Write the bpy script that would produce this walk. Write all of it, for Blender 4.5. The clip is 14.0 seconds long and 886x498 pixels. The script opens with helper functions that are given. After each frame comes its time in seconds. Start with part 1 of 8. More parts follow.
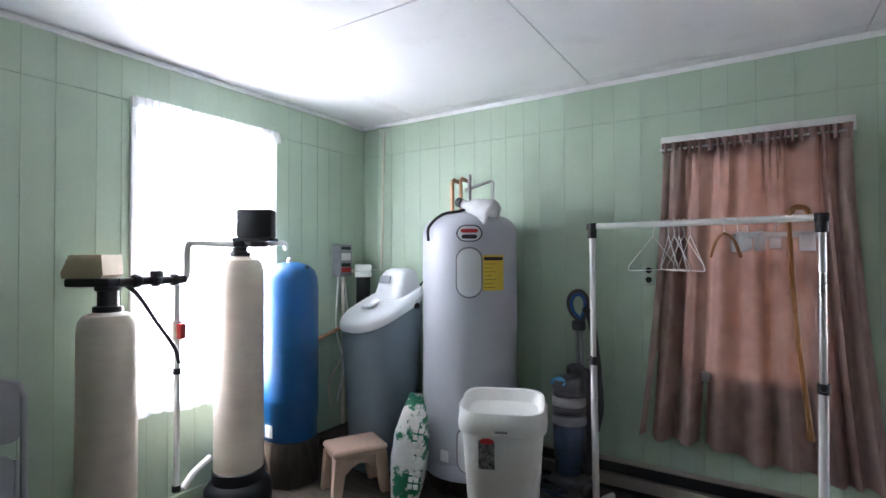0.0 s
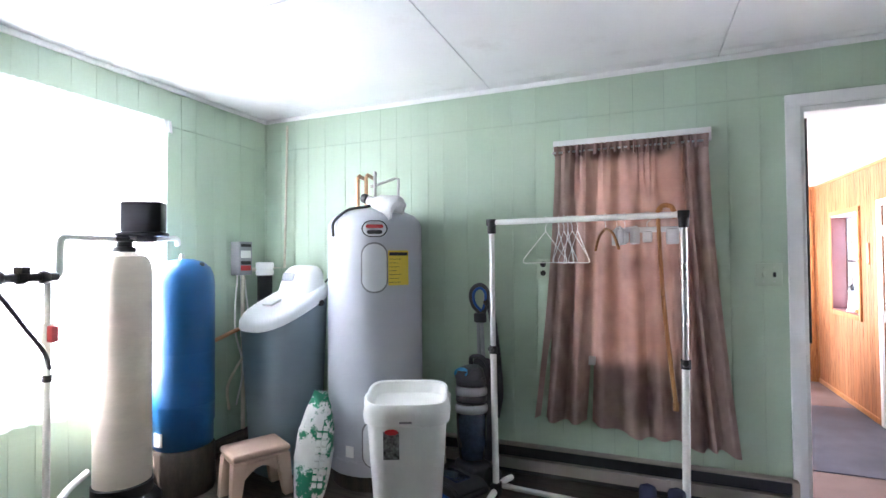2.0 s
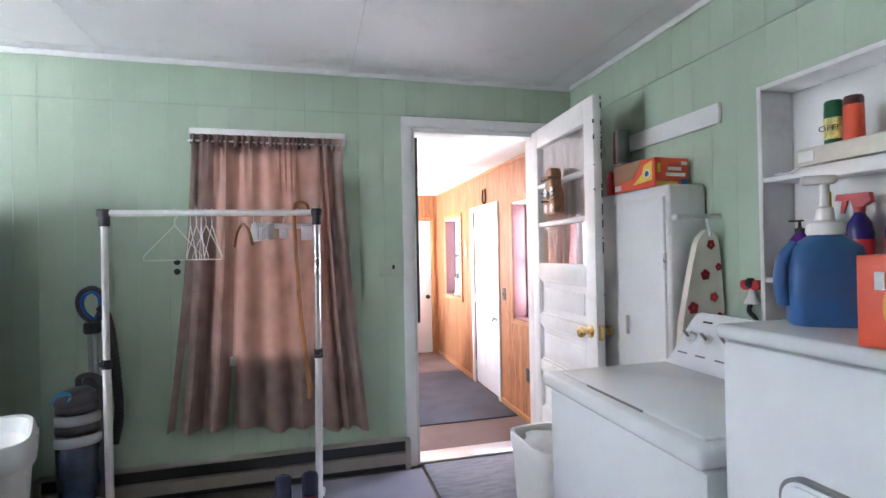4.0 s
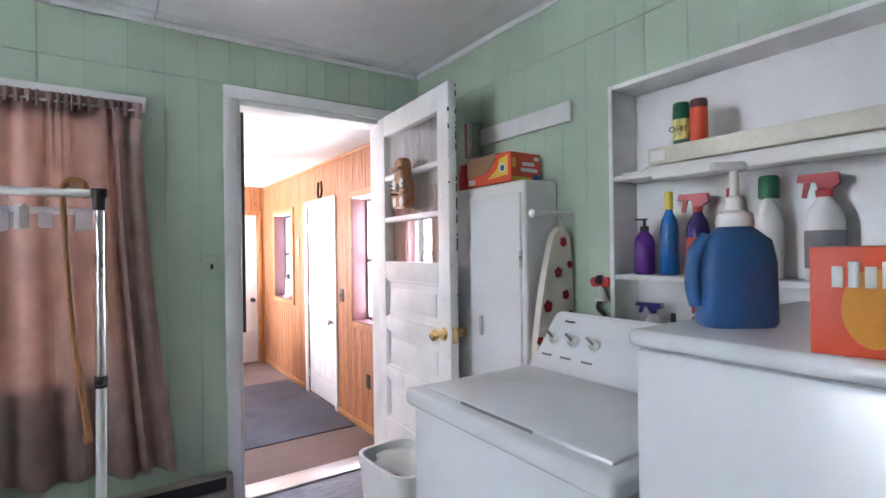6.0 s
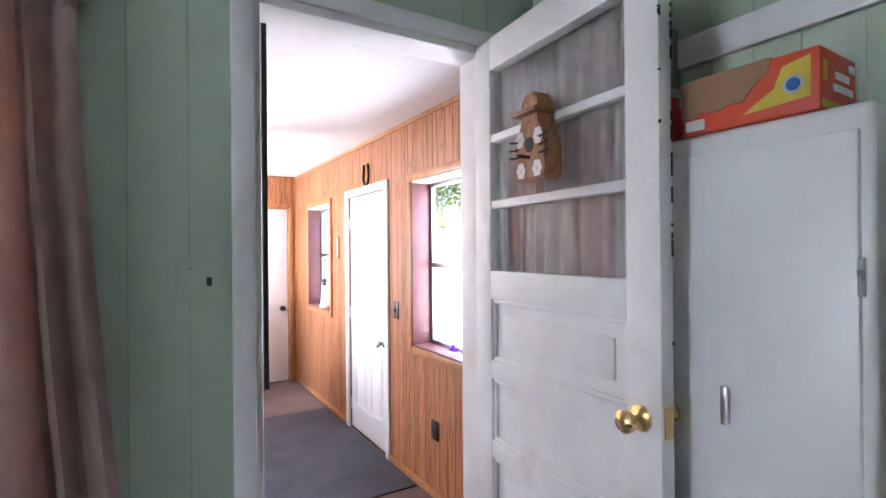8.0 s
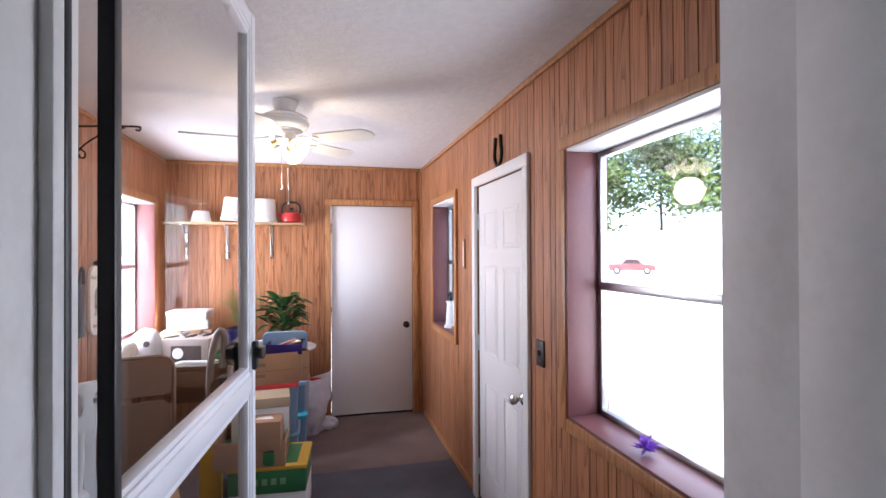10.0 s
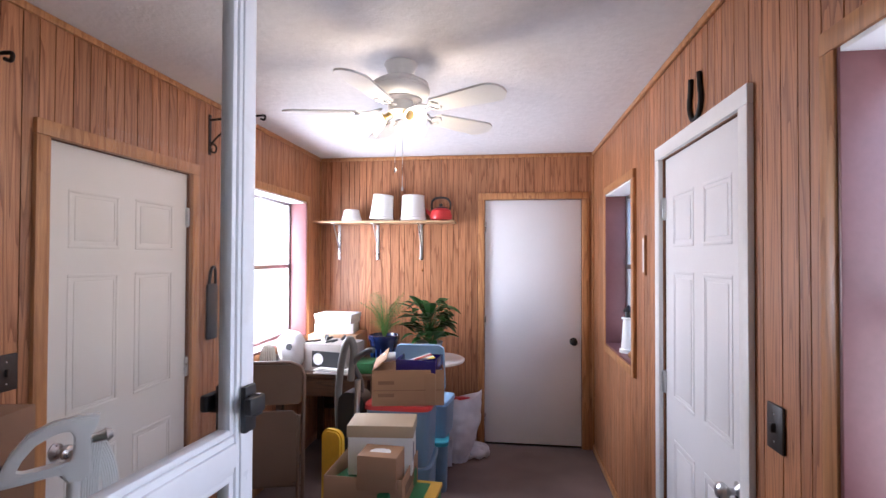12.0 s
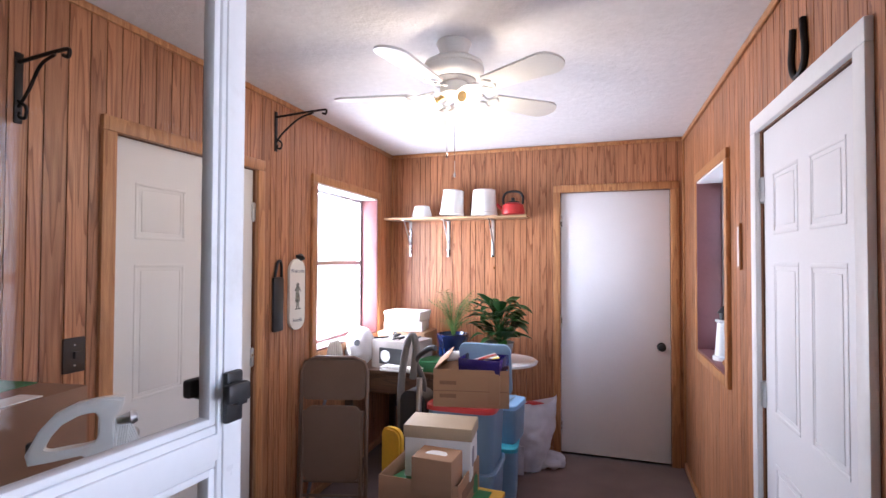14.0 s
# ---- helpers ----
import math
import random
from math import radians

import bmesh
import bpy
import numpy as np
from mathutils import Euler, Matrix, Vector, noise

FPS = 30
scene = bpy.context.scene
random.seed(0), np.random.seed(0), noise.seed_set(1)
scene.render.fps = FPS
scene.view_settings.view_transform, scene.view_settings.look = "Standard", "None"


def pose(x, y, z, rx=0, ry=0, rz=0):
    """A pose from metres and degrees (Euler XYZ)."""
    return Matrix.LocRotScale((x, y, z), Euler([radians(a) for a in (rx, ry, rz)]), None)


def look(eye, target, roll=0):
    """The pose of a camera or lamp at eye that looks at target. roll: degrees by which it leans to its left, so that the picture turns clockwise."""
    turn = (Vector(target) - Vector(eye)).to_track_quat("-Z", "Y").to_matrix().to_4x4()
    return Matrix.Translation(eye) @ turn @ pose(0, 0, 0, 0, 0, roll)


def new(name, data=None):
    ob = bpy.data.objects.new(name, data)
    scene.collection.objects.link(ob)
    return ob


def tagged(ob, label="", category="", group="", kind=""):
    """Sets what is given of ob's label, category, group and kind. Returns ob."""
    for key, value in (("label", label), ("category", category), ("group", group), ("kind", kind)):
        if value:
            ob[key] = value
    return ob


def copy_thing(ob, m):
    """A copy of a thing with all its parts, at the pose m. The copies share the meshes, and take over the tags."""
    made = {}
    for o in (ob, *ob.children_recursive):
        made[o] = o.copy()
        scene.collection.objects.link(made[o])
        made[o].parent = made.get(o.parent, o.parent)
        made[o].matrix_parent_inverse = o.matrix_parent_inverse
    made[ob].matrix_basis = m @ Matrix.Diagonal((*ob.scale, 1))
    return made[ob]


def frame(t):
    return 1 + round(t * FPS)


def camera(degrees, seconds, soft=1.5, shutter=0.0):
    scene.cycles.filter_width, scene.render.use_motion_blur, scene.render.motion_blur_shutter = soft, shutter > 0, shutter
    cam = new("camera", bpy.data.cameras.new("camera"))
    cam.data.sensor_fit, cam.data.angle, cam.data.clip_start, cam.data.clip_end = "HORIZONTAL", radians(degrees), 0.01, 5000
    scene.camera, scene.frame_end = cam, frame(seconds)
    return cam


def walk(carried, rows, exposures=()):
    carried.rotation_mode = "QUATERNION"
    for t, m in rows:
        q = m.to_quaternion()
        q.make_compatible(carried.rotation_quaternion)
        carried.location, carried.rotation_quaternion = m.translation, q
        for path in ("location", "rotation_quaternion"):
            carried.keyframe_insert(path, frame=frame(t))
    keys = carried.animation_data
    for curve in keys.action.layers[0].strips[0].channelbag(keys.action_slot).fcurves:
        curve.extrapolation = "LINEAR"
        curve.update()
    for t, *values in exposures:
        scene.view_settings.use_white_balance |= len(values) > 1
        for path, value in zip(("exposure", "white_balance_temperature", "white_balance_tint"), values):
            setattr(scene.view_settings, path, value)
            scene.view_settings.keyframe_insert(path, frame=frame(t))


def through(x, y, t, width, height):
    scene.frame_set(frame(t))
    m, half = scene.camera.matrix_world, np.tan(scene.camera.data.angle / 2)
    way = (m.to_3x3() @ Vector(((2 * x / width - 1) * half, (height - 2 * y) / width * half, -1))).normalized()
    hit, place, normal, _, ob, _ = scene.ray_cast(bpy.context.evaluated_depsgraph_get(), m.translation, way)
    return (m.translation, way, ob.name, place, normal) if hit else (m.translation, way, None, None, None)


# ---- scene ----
cam = camera(83.8, 14.0)
PATH = [
    (0, (0.275, 0.553, 1.635), (-0.801, 2.239, 1.668), -0.2),
    (0.5, (0.278, 0.549, 1.64), (-0.775, 2.249, 1.671), -0.2),
    (1, (0.271, 0.539, 1.624), (-0.729, 2.27, 1.662), -0.2),
    (1.5, (0.29, 0.528, 1.636), (-0.632, 2.303, 1.662), -0.6),
    (2, (0.314, 0.525, 1.594), (-0.436, 2.378, 1.636), -0.5),
    (2.5, (0.365, 0.528, 1.566), (-0.154, 2.459, 1.612), -0.7),
    (3, (0.412, 0.534, 1.568), (0.209, 2.524, 1.601), -0.9),
    (3.5, (0.432, 0.545, 1.571), (0.597, 2.538, 1.598), -1.2),
    (4, (0.469, 0.549, 1.584), (0.974, 2.484, 1.598), -1.1),
    (4.2, (0.469, 0.556, 1.565), (1.114, 2.449, 1.594), -1.2),
    (6.5, (0.548, 1.025, 1.573), (1.677, 2.676, 1.568), -0.7),
    (7, (0.617, 1.299, 1.567), (1.738, 2.955, 1.569), -0.7),
    (7.5, (0.69, 1.642, 1.591), (1.788, 3.314, 1.583), -0.5),
    (8, (0.769, 1.917, 1.586), (1.796, 3.633, 1.588), -0.5),
    (8.5, (0.906, 2.222, 1.609), (1.809, 4.006, 1.609), -0.6),
    (10.8, (1.443, 3.216, 1.619), (1.636, 5.206, 1.65), -0.1),
    (11, (1.478, 3.272, 1.612), (1.591, 5.269, 1.645), -0.1),
    (11.5, (1.511, 3.457, 1.603), (1.457, 5.456, 1.631), 0.1),
    (12, (1.547, 3.62, 1.598), (1.289, 5.603, 1.631), 0.2),
    (12.5, (1.593, 3.716, 1.584), (1.132, 5.662, 1.624), 0.2),
    (13, (1.629, 3.772, 1.558), (1.063, 5.689, 1.604), 0.3),
    (13.5, (1.647, 3.788, 1.548), (1.057, 5.698, 1.593), 0.3),
    (14, (1.656, 3.785, 1.551), (1.047, 5.689, 1.595), 0.2),
]
EXPO = [(0.0, 3.72, 6100, 17), (1.0, 3.82, 6100, 17), (2.0, 4.4, 6100, 17), (3.0, 4.65, 6100, 17), (3.5, 4.35, 6100, 17), (4.2, 4.2, 6100, 17), (6.3, 4.05, 6100, 17), (7.5, 3.8, 6000, 17), (8.5, 3.5, 5950, 17), (11.0, 1.85, 5850, 17), (12.0, 2.15, 5750, 17), (13.0, 2.3, 5700, 17), (14.0, 2.3, 5700, 17)]
walk(cam, [(t, look(eye, target, roll)) for t, eye, target, roll in PATH], EXPO)

# ---------------------------------------------------------------- world and light
world = bpy.data.worlds.new("sky")
scene.world = world
world.use_nodes = True
wn = world.node_tree
sky = wn.nodes.new("ShaderNodeTexSky")
sky.sky_type = "NISHITA"
sky.sun_disc = False
SUN_EL, SUN_AZ = 57.0, 214.0
sky.sun_elevation, sky.sun_rotation = radians(SUN_EL), radians(SUN_AZ)
wn.links.new(sky.outputs[0], wn.nodes["Background"].inputs[0])
wn.nodes["Background"].inputs[1].default_value = 0.15


def lamp(name, kind, energy, m, colour=(1, 1, 1), **settings):
    data = bpy.data.lights.new(name, kind)
    data.energy, data.color = energy, colour
    if "size" in settings:
        data.shape, data.size, data.size_y = "RECTANGLE", settings["size"], settings["size_y"]
    if "angle" in settings:
        data.angle = radians(settings["angle"])
    if "radius" in settings:
        data.shadow_soft_size = settings["radius"]
    ob = new(name, data)
    ob.matrix_world = m
    return ob


az, el = radians(SUN_AZ), radians(SUN_EL)
SUN_FROM = Vector((math.sin(az) * math.cos(el), math.cos(az) * math.cos(el), math.sin(el)))
lamp("sun", "SUN", 4.5, look(SUN_FROM * 50, (0, 0, 0)), (1.0, 0.95, 0.88), angle=0.6)
# daylight in the window openings
lamp("daylight_laundry", "AREA", 10, look((-2.42, 2.14, 1.65), (0, 2.14, 1.65)), (0.95, 0.98, 1.0), size=0.75, size_y=1.4)

lamp("daylight_porch", "AREA", 13, look((-0.20, 6.82, 1.49), (1.5, 6.82, 1.49)), (0.97, 0.98, 1.0), size=0.8, size_y=1.0)

lamp("daylight_porch_east", "AREA", 2.2, look((2.42, 4.26, 1.5), (0, 4.26, 1.3)), (0.97, 0.98, 1.0), size=0.85, size_y=1.0)

# ---------------------------------------------------------------- materials
MATS = {}


def mat(name, colour, rough=0.6, metal=0.0, vary=0.12, scale=6.0, fine=80.0, bump=0.1, stretch=(1, 1, 1), spec=0.5, dirt=None, per_piece=0.0, coat=0.0):
    """A painted, moulded or fibrous surface: two scales of colour variation, roughness variation and fine relief."""
    m = bpy.data.materials.new(name)
    m.use_nodes = True
    nt = m.node_tree
    n, l = nt.nodes, nt.links
    b = n["Principled BSDF"]
    geo = n.new("ShaderNodeNewGeometry")
    mp = n.new("ShaderNodeMapping")
    mp.inputs["Scale"].default_value = stretch
    l.new(geo.outputs["Position"], mp.inputs[0])
    big, small = n.new("ShaderNodeTexNoise"), n.new("ShaderNodeTexNoise")
    big.inputs["Scale"].default_value, small.inputs["Scale"].default_value = scale, fine
    big.inputs["Detail"].default_value, small.inputs["Detail"].default_value = 5, 3
    l.new(mp.outputs[0], big.inputs[0]), l.new(mp.outputs[0], small.inputs[0])
    add = n.new("ShaderNodeMath")
    add.operation = "MULTIPLY_ADD"
    l.new(small.outputs[0], add.inputs[0])
    add.inputs[1].default_value = 0.4
    l.new(big.outputs[0], add.inputs[2])
    ramp = n.new("ShaderNodeValToRGB")
    lo = [c * (1 - vary) for c in colour]
    hi = [min(1, c * (1 + vary)) for c in colour]
    ramp.color_ramp.elements[0].position, ramp.color_ramp.elements[0].color = 0.45, (*lo, 1)
    ramp.color_ramp.elements[1].position, ramp.color_ramp.elements[1].color = 0.95, (*hi, 1)
    l.new(add.outputs[0], ramp.inputs[0])
    col = ramp.outputs[0]
    if dirt:
        d = n.new("ShaderNodeTexNoise")
        d.inputs["Scale"].default_value, d.inputs["Detail"].default_value, d.inputs["Roughness"].default_value = 3.1, 8, 0.7
        l.new(geo.outputs["Position"], d.inputs[0])
        r = n.new("ShaderNodeValToRGB")
        r.color_ramp.elements[0].position, r.color_ramp.elements[1].position = 0.56, 0.78
        l.new(d.outputs[0], r.inputs[0])
        mx = n.new("ShaderNodeMix")
        mx.data_type = "RGBA"
        mx.inputs[7].default_value = (*dirt, 1)
        l.new(r.outputs[0], mx.inputs[0]), l.new(col, mx.inputs[6])
        col = mx.outputs[2]
    if per_piece:
        oi, hs, mr = n.new("ShaderNodeObjectInfo"), n.new("ShaderNodeHueSaturation"), n.new("ShaderNodeMapRange")
        l.new(oi.outputs["Random"], mr.inputs[0])
        mr.inputs[3].default_value, mr.inputs[4].default_value = 1 - per_piece, 1 + per_piece
        l.new(mr.outputs[0], hs.inputs["Value"]), l.new(col, hs.inputs["Color"])
        col = hs.outputs[0]
    l.new(col, b.inputs["Base Color"])
    rr = n.new("ShaderNodeMapRange")
    rr.inputs[3].default_value, rr.inputs[4].default_value = max(0.02, rough - 0.08), min(1, rough + 0.1)
    l.new(big.outputs[0], rr.inputs[0]), l.new(rr.outputs[0], b.inputs["Roughness"])
    b.inputs["Metallic"].default_value = metal
    b.inputs["Specular IOR Level"].default_value = spec
    b.inputs["Coat Weight"].default_value = coat
    if bump:
        bp = n.new("ShaderNodeBump")
        bp.inputs["Strength"].default_value, bp.inputs["Distance"].default_value = bump, 0.004
        l.new(add.outputs[0], bp.inputs["Height"]), l.new(bp.outputs[0], b.inputs["Normal"])
    MATS[name] = m
    return m


def mat_wood(name, colour, dark, rough=0.45, along=(9, 9, 0.7), rings=2.2, per_piece=0.12, bump=0.12):
    """Sawn wood: long wavy grain along one axis, darker latewood bands, shifted from piece to piece."""
    m = bpy.data.materials.new(name)
    m.use_nodes = True
    nt = m.node_tree
    n, l = nt.nodes, nt.links
    b = n["Principled BSDF"]
    geo, oi = n.new("ShaderNodeNewGeometry"), n.new("ShaderNodeObjectInfo")
    off = n.new("ShaderNodeVectorMath")
    off.operation = "SCALE"
    off.inputs[0].default_value = (13, 7, 29)
    l.new(oi.outputs["Random"], off.inputs["Scale"])
    shift = n.new("ShaderNodeVectorMath")
    l.new(geo.outputs["Position"], shift.inputs[0]), l.new(off.outputs[0], shift.inputs[1])
    mp = n.new("ShaderNodeMapping")
    mp.inputs["Scale"].default_value = along
    l.new(shift.outputs[0], mp.inputs[0])
    n1 = n.new("ShaderNodeTexNoise")
    n1.inputs["Scale"].default_value, n1.inputs["Detail"].default_value = 1.3, 2
    l.new(mp.outputs[0], n1.inputs[0])
    mul = n.new("ShaderNodeMath")
    mul.operation = "MULTIPLY"
    mul.inputs[1].default_value = rings * 6
    l.new(n1.outputs[0], mul.inputs[0])
    fr = n.new("ShaderNodeMath")
    fr.operation = "FRACT"
    l.new(mul.outputs[0], fr.inputs[0])
    n2 = n.new("ShaderNodeTexNoise")
    n2.inputs["Scale"].default_value, n2.inputs["Detail"].default_value = 14, 4
    l.new(mp.outputs[0], n2.inputs[0])
    r1 = n.new("ShaderNodeValToRGB")
    e = r1.color_ramp.elements
    e[0].position, e[0].color = 0.0, (*colour, 1)
    e[1].position, e[1].color = 1.0, (*dark, 1)
    k = e.new(0.55)
    k.color = (*colour, 1)
    l.new(fr.outputs[0], r1.inputs[0])
    mx = n.new("ShaderNodeMix")
    mx.data_type, mx.blend_type = "RGBA", "MULTIPLY"
    r2 = n.new("ShaderNodeValToRGB")
    r2.color_ramp.elements[0].position, r2.color_ramp.elements[0].color = 0.3, (0.72, 0.7, 0.68, 1)
    r2.color_ramp.elements[1].position, r2.color_ramp.elements[1].color = 0.7, (1, 1, 1, 1)
    l.new(n2.outputs[0], r2.inputs[0])
    mx.inputs[0].default_value = 1
    l.new(r1.outputs[0], mx.inputs[6]), l.new(r2.outputs[0], mx.inputs[7])
    hs, mr = n.new("ShaderNodeHueSaturation"), n.new("ShaderNodeMapRange")
    l.new(oi.outputs["Random"], mr.inputs[0])
    mr.inputs[3].default_value, mr.inputs[4].default_value = 1 - per_piece, 1 + per_piece
    l.new(mr.outputs[0], hs.inputs["Value"]), l.new(mx.outputs[2], hs.inputs["Color"])
    l.new(hs.outputs[0], b.inputs["Base Color"])
    b.inputs["Roughness"].default_value = rough
    bp = n.new("ShaderNodeBump")
    bp.inputs["Strength"].default_value, bp.inputs["Distance"].default_value = bump, 0.002
    l.new(n2.outputs[0], bp.inputs["Height"]), l.new(bp.outputs[0], b.inputs["Normal"])
    MATS[name] = m
    return m


def mat_glass(name, tint=(1, 1, 1), gloss=1.0):
    m = bpy.data.materials.new(name)
    m.use_nodes = True
    n, l = m.node_tree.nodes, m.node_tree.links
    n.remove(n["Principled BSDF"])
    tr, gl, lw, mx = n.new("ShaderNodeBsdfTransparent"), n.new("ShaderNodeBsdfGlossy"), n.new("ShaderNodeLayerWeight"), n.new("ShaderNodeMixShader")
    tr.inputs[0].default_value = (*tint, 1)
    gl.inputs["Roughness"].default_value = 0.01
    pw, sc = n.new("ShaderNodeMath"), n.new("ShaderNodeMath")
    pw.operation, sc.operation = "POWER", "MULTIPLY_ADD"
    lw.inputs[0].default_value = 0.5
    pw.inputs[1].default_value = 4.0
    sc.inputs[1].default_value, sc.inputs[2].default_value = 0.8 * gloss, 0.045 * gloss
    l.new(lw.outputs["Facing"], pw.inputs[0]), l.new(pw.outputs[0], sc.inputs[0])
    l.new(sc.outputs[0], mx.inputs[0]), l.new(tr.outputs[0], mx.inputs[1]), l.new(gl.outputs[0], mx.inputs[2])
    l.new(mx.outputs[0], n["Material Output"].inputs[0])
    return m


def mat_cloth(name, colour, through=0.4, clear=0.0, weave=900.0):
    """Woven cloth that lets some light through; clear is the share of open holes."""
    m = bpy.data.materials.new(name)
    m.use_nodes = True
    n, l = m.node_tree.nodes, m.node_tree.links
    n.remove(n["Principled BSDF"])
    geo, nz = n.new("ShaderNodeNewGeometry"), n.new("ShaderNodeTexNoise")
    nz.inputs["Scale"].default_value, nz.inputs["Detail"].default_value = 9, 6
    l.new(geo.outputs["Position"], nz.inputs[0])
    rp = n.new("ShaderNodeValToRGB")
    rp.color_ramp.elements[0].position, rp.color_ramp.elements[0].color = 0.3, (*[c * 0.85 for c in colour], 1)
    rp.color_ramp.elements[1].position, rp.color_ramp.elements[1].color = 0.7, (*[min(1, c * 1.1) for c in colour], 1)
    l.new(nz.outputs[0], rp.inputs[0])
    wv = n.new("ShaderNodeTexNoise")
    wv.inputs["Scale"].default_value = weave
    l.new(geo.outputs["Position"], wv.inputs[0])
    bp = n.new("ShaderNodeBump")
    bp.inputs["Strength"].default_value, bp.inputs["Distance"].default_value = 0.15, 0.001
    l.new(wv.outputs[0], bp.inputs["Height"])
    df, tl, tp, m1, m2 = (n.new("ShaderNode" + k) for k in ("BsdfDiffuse", "BsdfTranslucent", "BsdfTransparent", "MixShader", "MixShader"))
    l.new(rp.outputs[0], df.inputs[0]), l.new(rp.outputs[0], tl.inputs[0]), l.new(bp.outputs[0], df.inputs["Normal"])
    m1.inputs[0].default_value, m2.inputs[0].default_value = through, clear
    l.new(df.outputs[0], m1.inputs[1]), l.new(tl.outputs[0], m1.inputs[2])
    l.new(m1.outputs[0], m2.inputs[1]), l.new(tp.outputs[0], m2.inputs[2])
    l.new(m2.outputs[0], n["Material Output"].inputs[0])
    return m


def mat_glow(name, colour, strength):
    m = bpy.data.materials.new(name)
    m.use_nodes = True
    b = m.node_tree.nodes["Principled BSDF"]
    b.inputs["Base Color"].default_value = (*colour, 1)
    b.inputs["Emission Color"].default_value = (*colour, 1)
    b.inputs["Emission Strength"].default_value = strength
    return m


M_GREEN = mat("green_paint", (0.43, 0.54, 0.42), 0.5, vary=0.05, scale=2.5, fine=60, bump=0.08, per_piece=0.025)
M_GROOVE = mat("green_groove", (0.24, 0.33, 0.26), 0.8, vary=0.2)
M_CEIL = mat("ceiling_white", (0.78, 0.78, 0.78), 0.85, vary=0.04, scale=1.5, fine=140, bump=0.1, dirt=(0.68, 0.67, 0.66))
M_CEILP = mat("ceiling_stipple", (0.74, 0.73, 0.74), 0.9, vary=0.05, scale=30, fine=110, bump=1.0)
M_WHITE = mat("white_gloss_paint", (0.8, 0.8, 0.8), 0.35, vary=0.04, scale=5, fine=50, bump=0.06)
M_WORN = mat("worn_white_paint", (0.76, 0.76, 0.75), 0.5, vary=0.06, scale=8, fine=60, bump=0.15, dirt=(0.6, 0.58, 0.55))
M_DOORW = mat("door_white", (0.78, 0.78, 0.8), 0.42, vary=0.03, scale=3, fine=120, bump=0.04)
M_CREAM = mat("cream_door", (0.74, 0.71, 0.66), 0.45, vary=0.03, scale=3, fine=120, bump=0.04)
M_PANEL = mat_wood("wood_panel", (0.47, 0.21, 0.097), (0.25, 0.09, 0.036), 0.42, along=(11, 11, 0.5), rings=1.9, per_piece=0.15)
M_PGROOVE = mat("panel_groove", (0.16, 0.066, 0.03), 0.8, vary=0.2)
M_TRIM = mat_wood("pine_trim", (0.52, 0.25, 0.1), (0.36, 0.15, 0.055), 0.4, rings=1.2, per_piece=0.08)
M_MAROON = mat("maroon_reveal", (0.17, 0.065, 0.065), 0.4, vary=0.12, scale=5, fine=70, bump=0.1)
M_CARPET = mat("brown_carpet", (0.15, 0.105, 0.095), 0.95, vary=0.2, scale=4, fine=400, bump=0.8)
M_BLUERUG = mat("slate_rug", (0.07, 0.075, 0.1), 0.95, vary=0.25, scale=5, fine=500, bump=0.9)
M_VINYL = mat_wood("lino_planks", (0.1, 0.08, 0.068), (0.055, 0.042, 0.036), 0.5, along=(0.8, 9, 9), per_piece=0.2)
M_GREYRUG = mat("grey_mat", (0.26, 0.26, 0.3), 0.95, vary=0.3, scale=12, fine=300, bump=0.9, stretch=(1, 4, 1))
M_LAVMAT = mat("lavender_mat", (0.3, 0.29, 0.36), 0.9, vary=0.1, scale=6, fine=400, bump=0.6)
M_GLASS = mat_glass("window_glass")
M_STORMGLASS = mat_glass("storm_glass", (0.97, 0.97, 0.97), 0.3)
M_ALU = mat("aluminium", (0.5, 0.5, 0.5), 0.35, 1.0, vary=0.1, scale=8, fine=90, bump=0.05)
M_STEEL = mat("brushed_steel", (0.6, 0.6, 0.6), 0.28, 1.0, vary=0.08, fine=200, bump=0.03)
M_BRASS = mat("brass", (0.75, 0.52, 0.22), 0.25, 1.0, vary=0.1, fine=90, bump=0.02)
M_COPPER = mat("copper_pipe", (0.62, 0.36, 0.22), 0.35, 1.0, vary=0.2, fine=60, bump=0.03)
M_BLACK = mat("black_plastic", (0.018, 0.018, 0.02), 0.45, vary=0.3, fine=120, bump=0.06)
M_IRON = mat("wrought_iron", (0.022, 0.02, 0.02), 0.5, 0.6, vary=0.3, fine=60, bump=0.3)
M_APPL = mat("appliance_enamel", (0.76, 0.79, 0.82), 0.22, vary=0.02, scale=2, fine=40, bump=0.02, coat=0.2)
M_PVC = mat("white_plastic", (0.78, 0.78, 0.76), 0.38, vary=0.04, scale=7, fine=80, bump=0.03)
M_TANKBEIGE = mat("beige_fibreglass", (0.62, 0.54, 0.45), 0.5, vary=0.06, scale=5, fine=45, bump=0.25, stretch=(1, 1, 4), dirt=(0.52, 0.43, 0.34))
M_BLUETANK = mat("blue_enamel", (0.004, 0.085, 0.25), 0.38, vary=0.06, scale=3, fine=60, bump=0.03, coat=0.1)
M_HEATER = mat("grey_enamel", (0.46, 0.48, 0.53), 0.35, vary=0.03, scale=3, fine=50, bump=0.02)
M_SOFTBODY = mat("slate_plastic", (0.26, 0.33, 0.38), 0.5, vary=0.05, scale=5, fine=150, bump=0.12)
M_SOFTLID = mat("pale_grey_plastic", (0.66, 0.68, 0.7), 0.38, vary=0.03, scale=5, fine=150, bump=0.05)
M_STOOL = mat("tan_plastic", (0.58, 0.41, 0.32), 0.5, vary=0.05, scale=8, fine=160, bump=0.15)
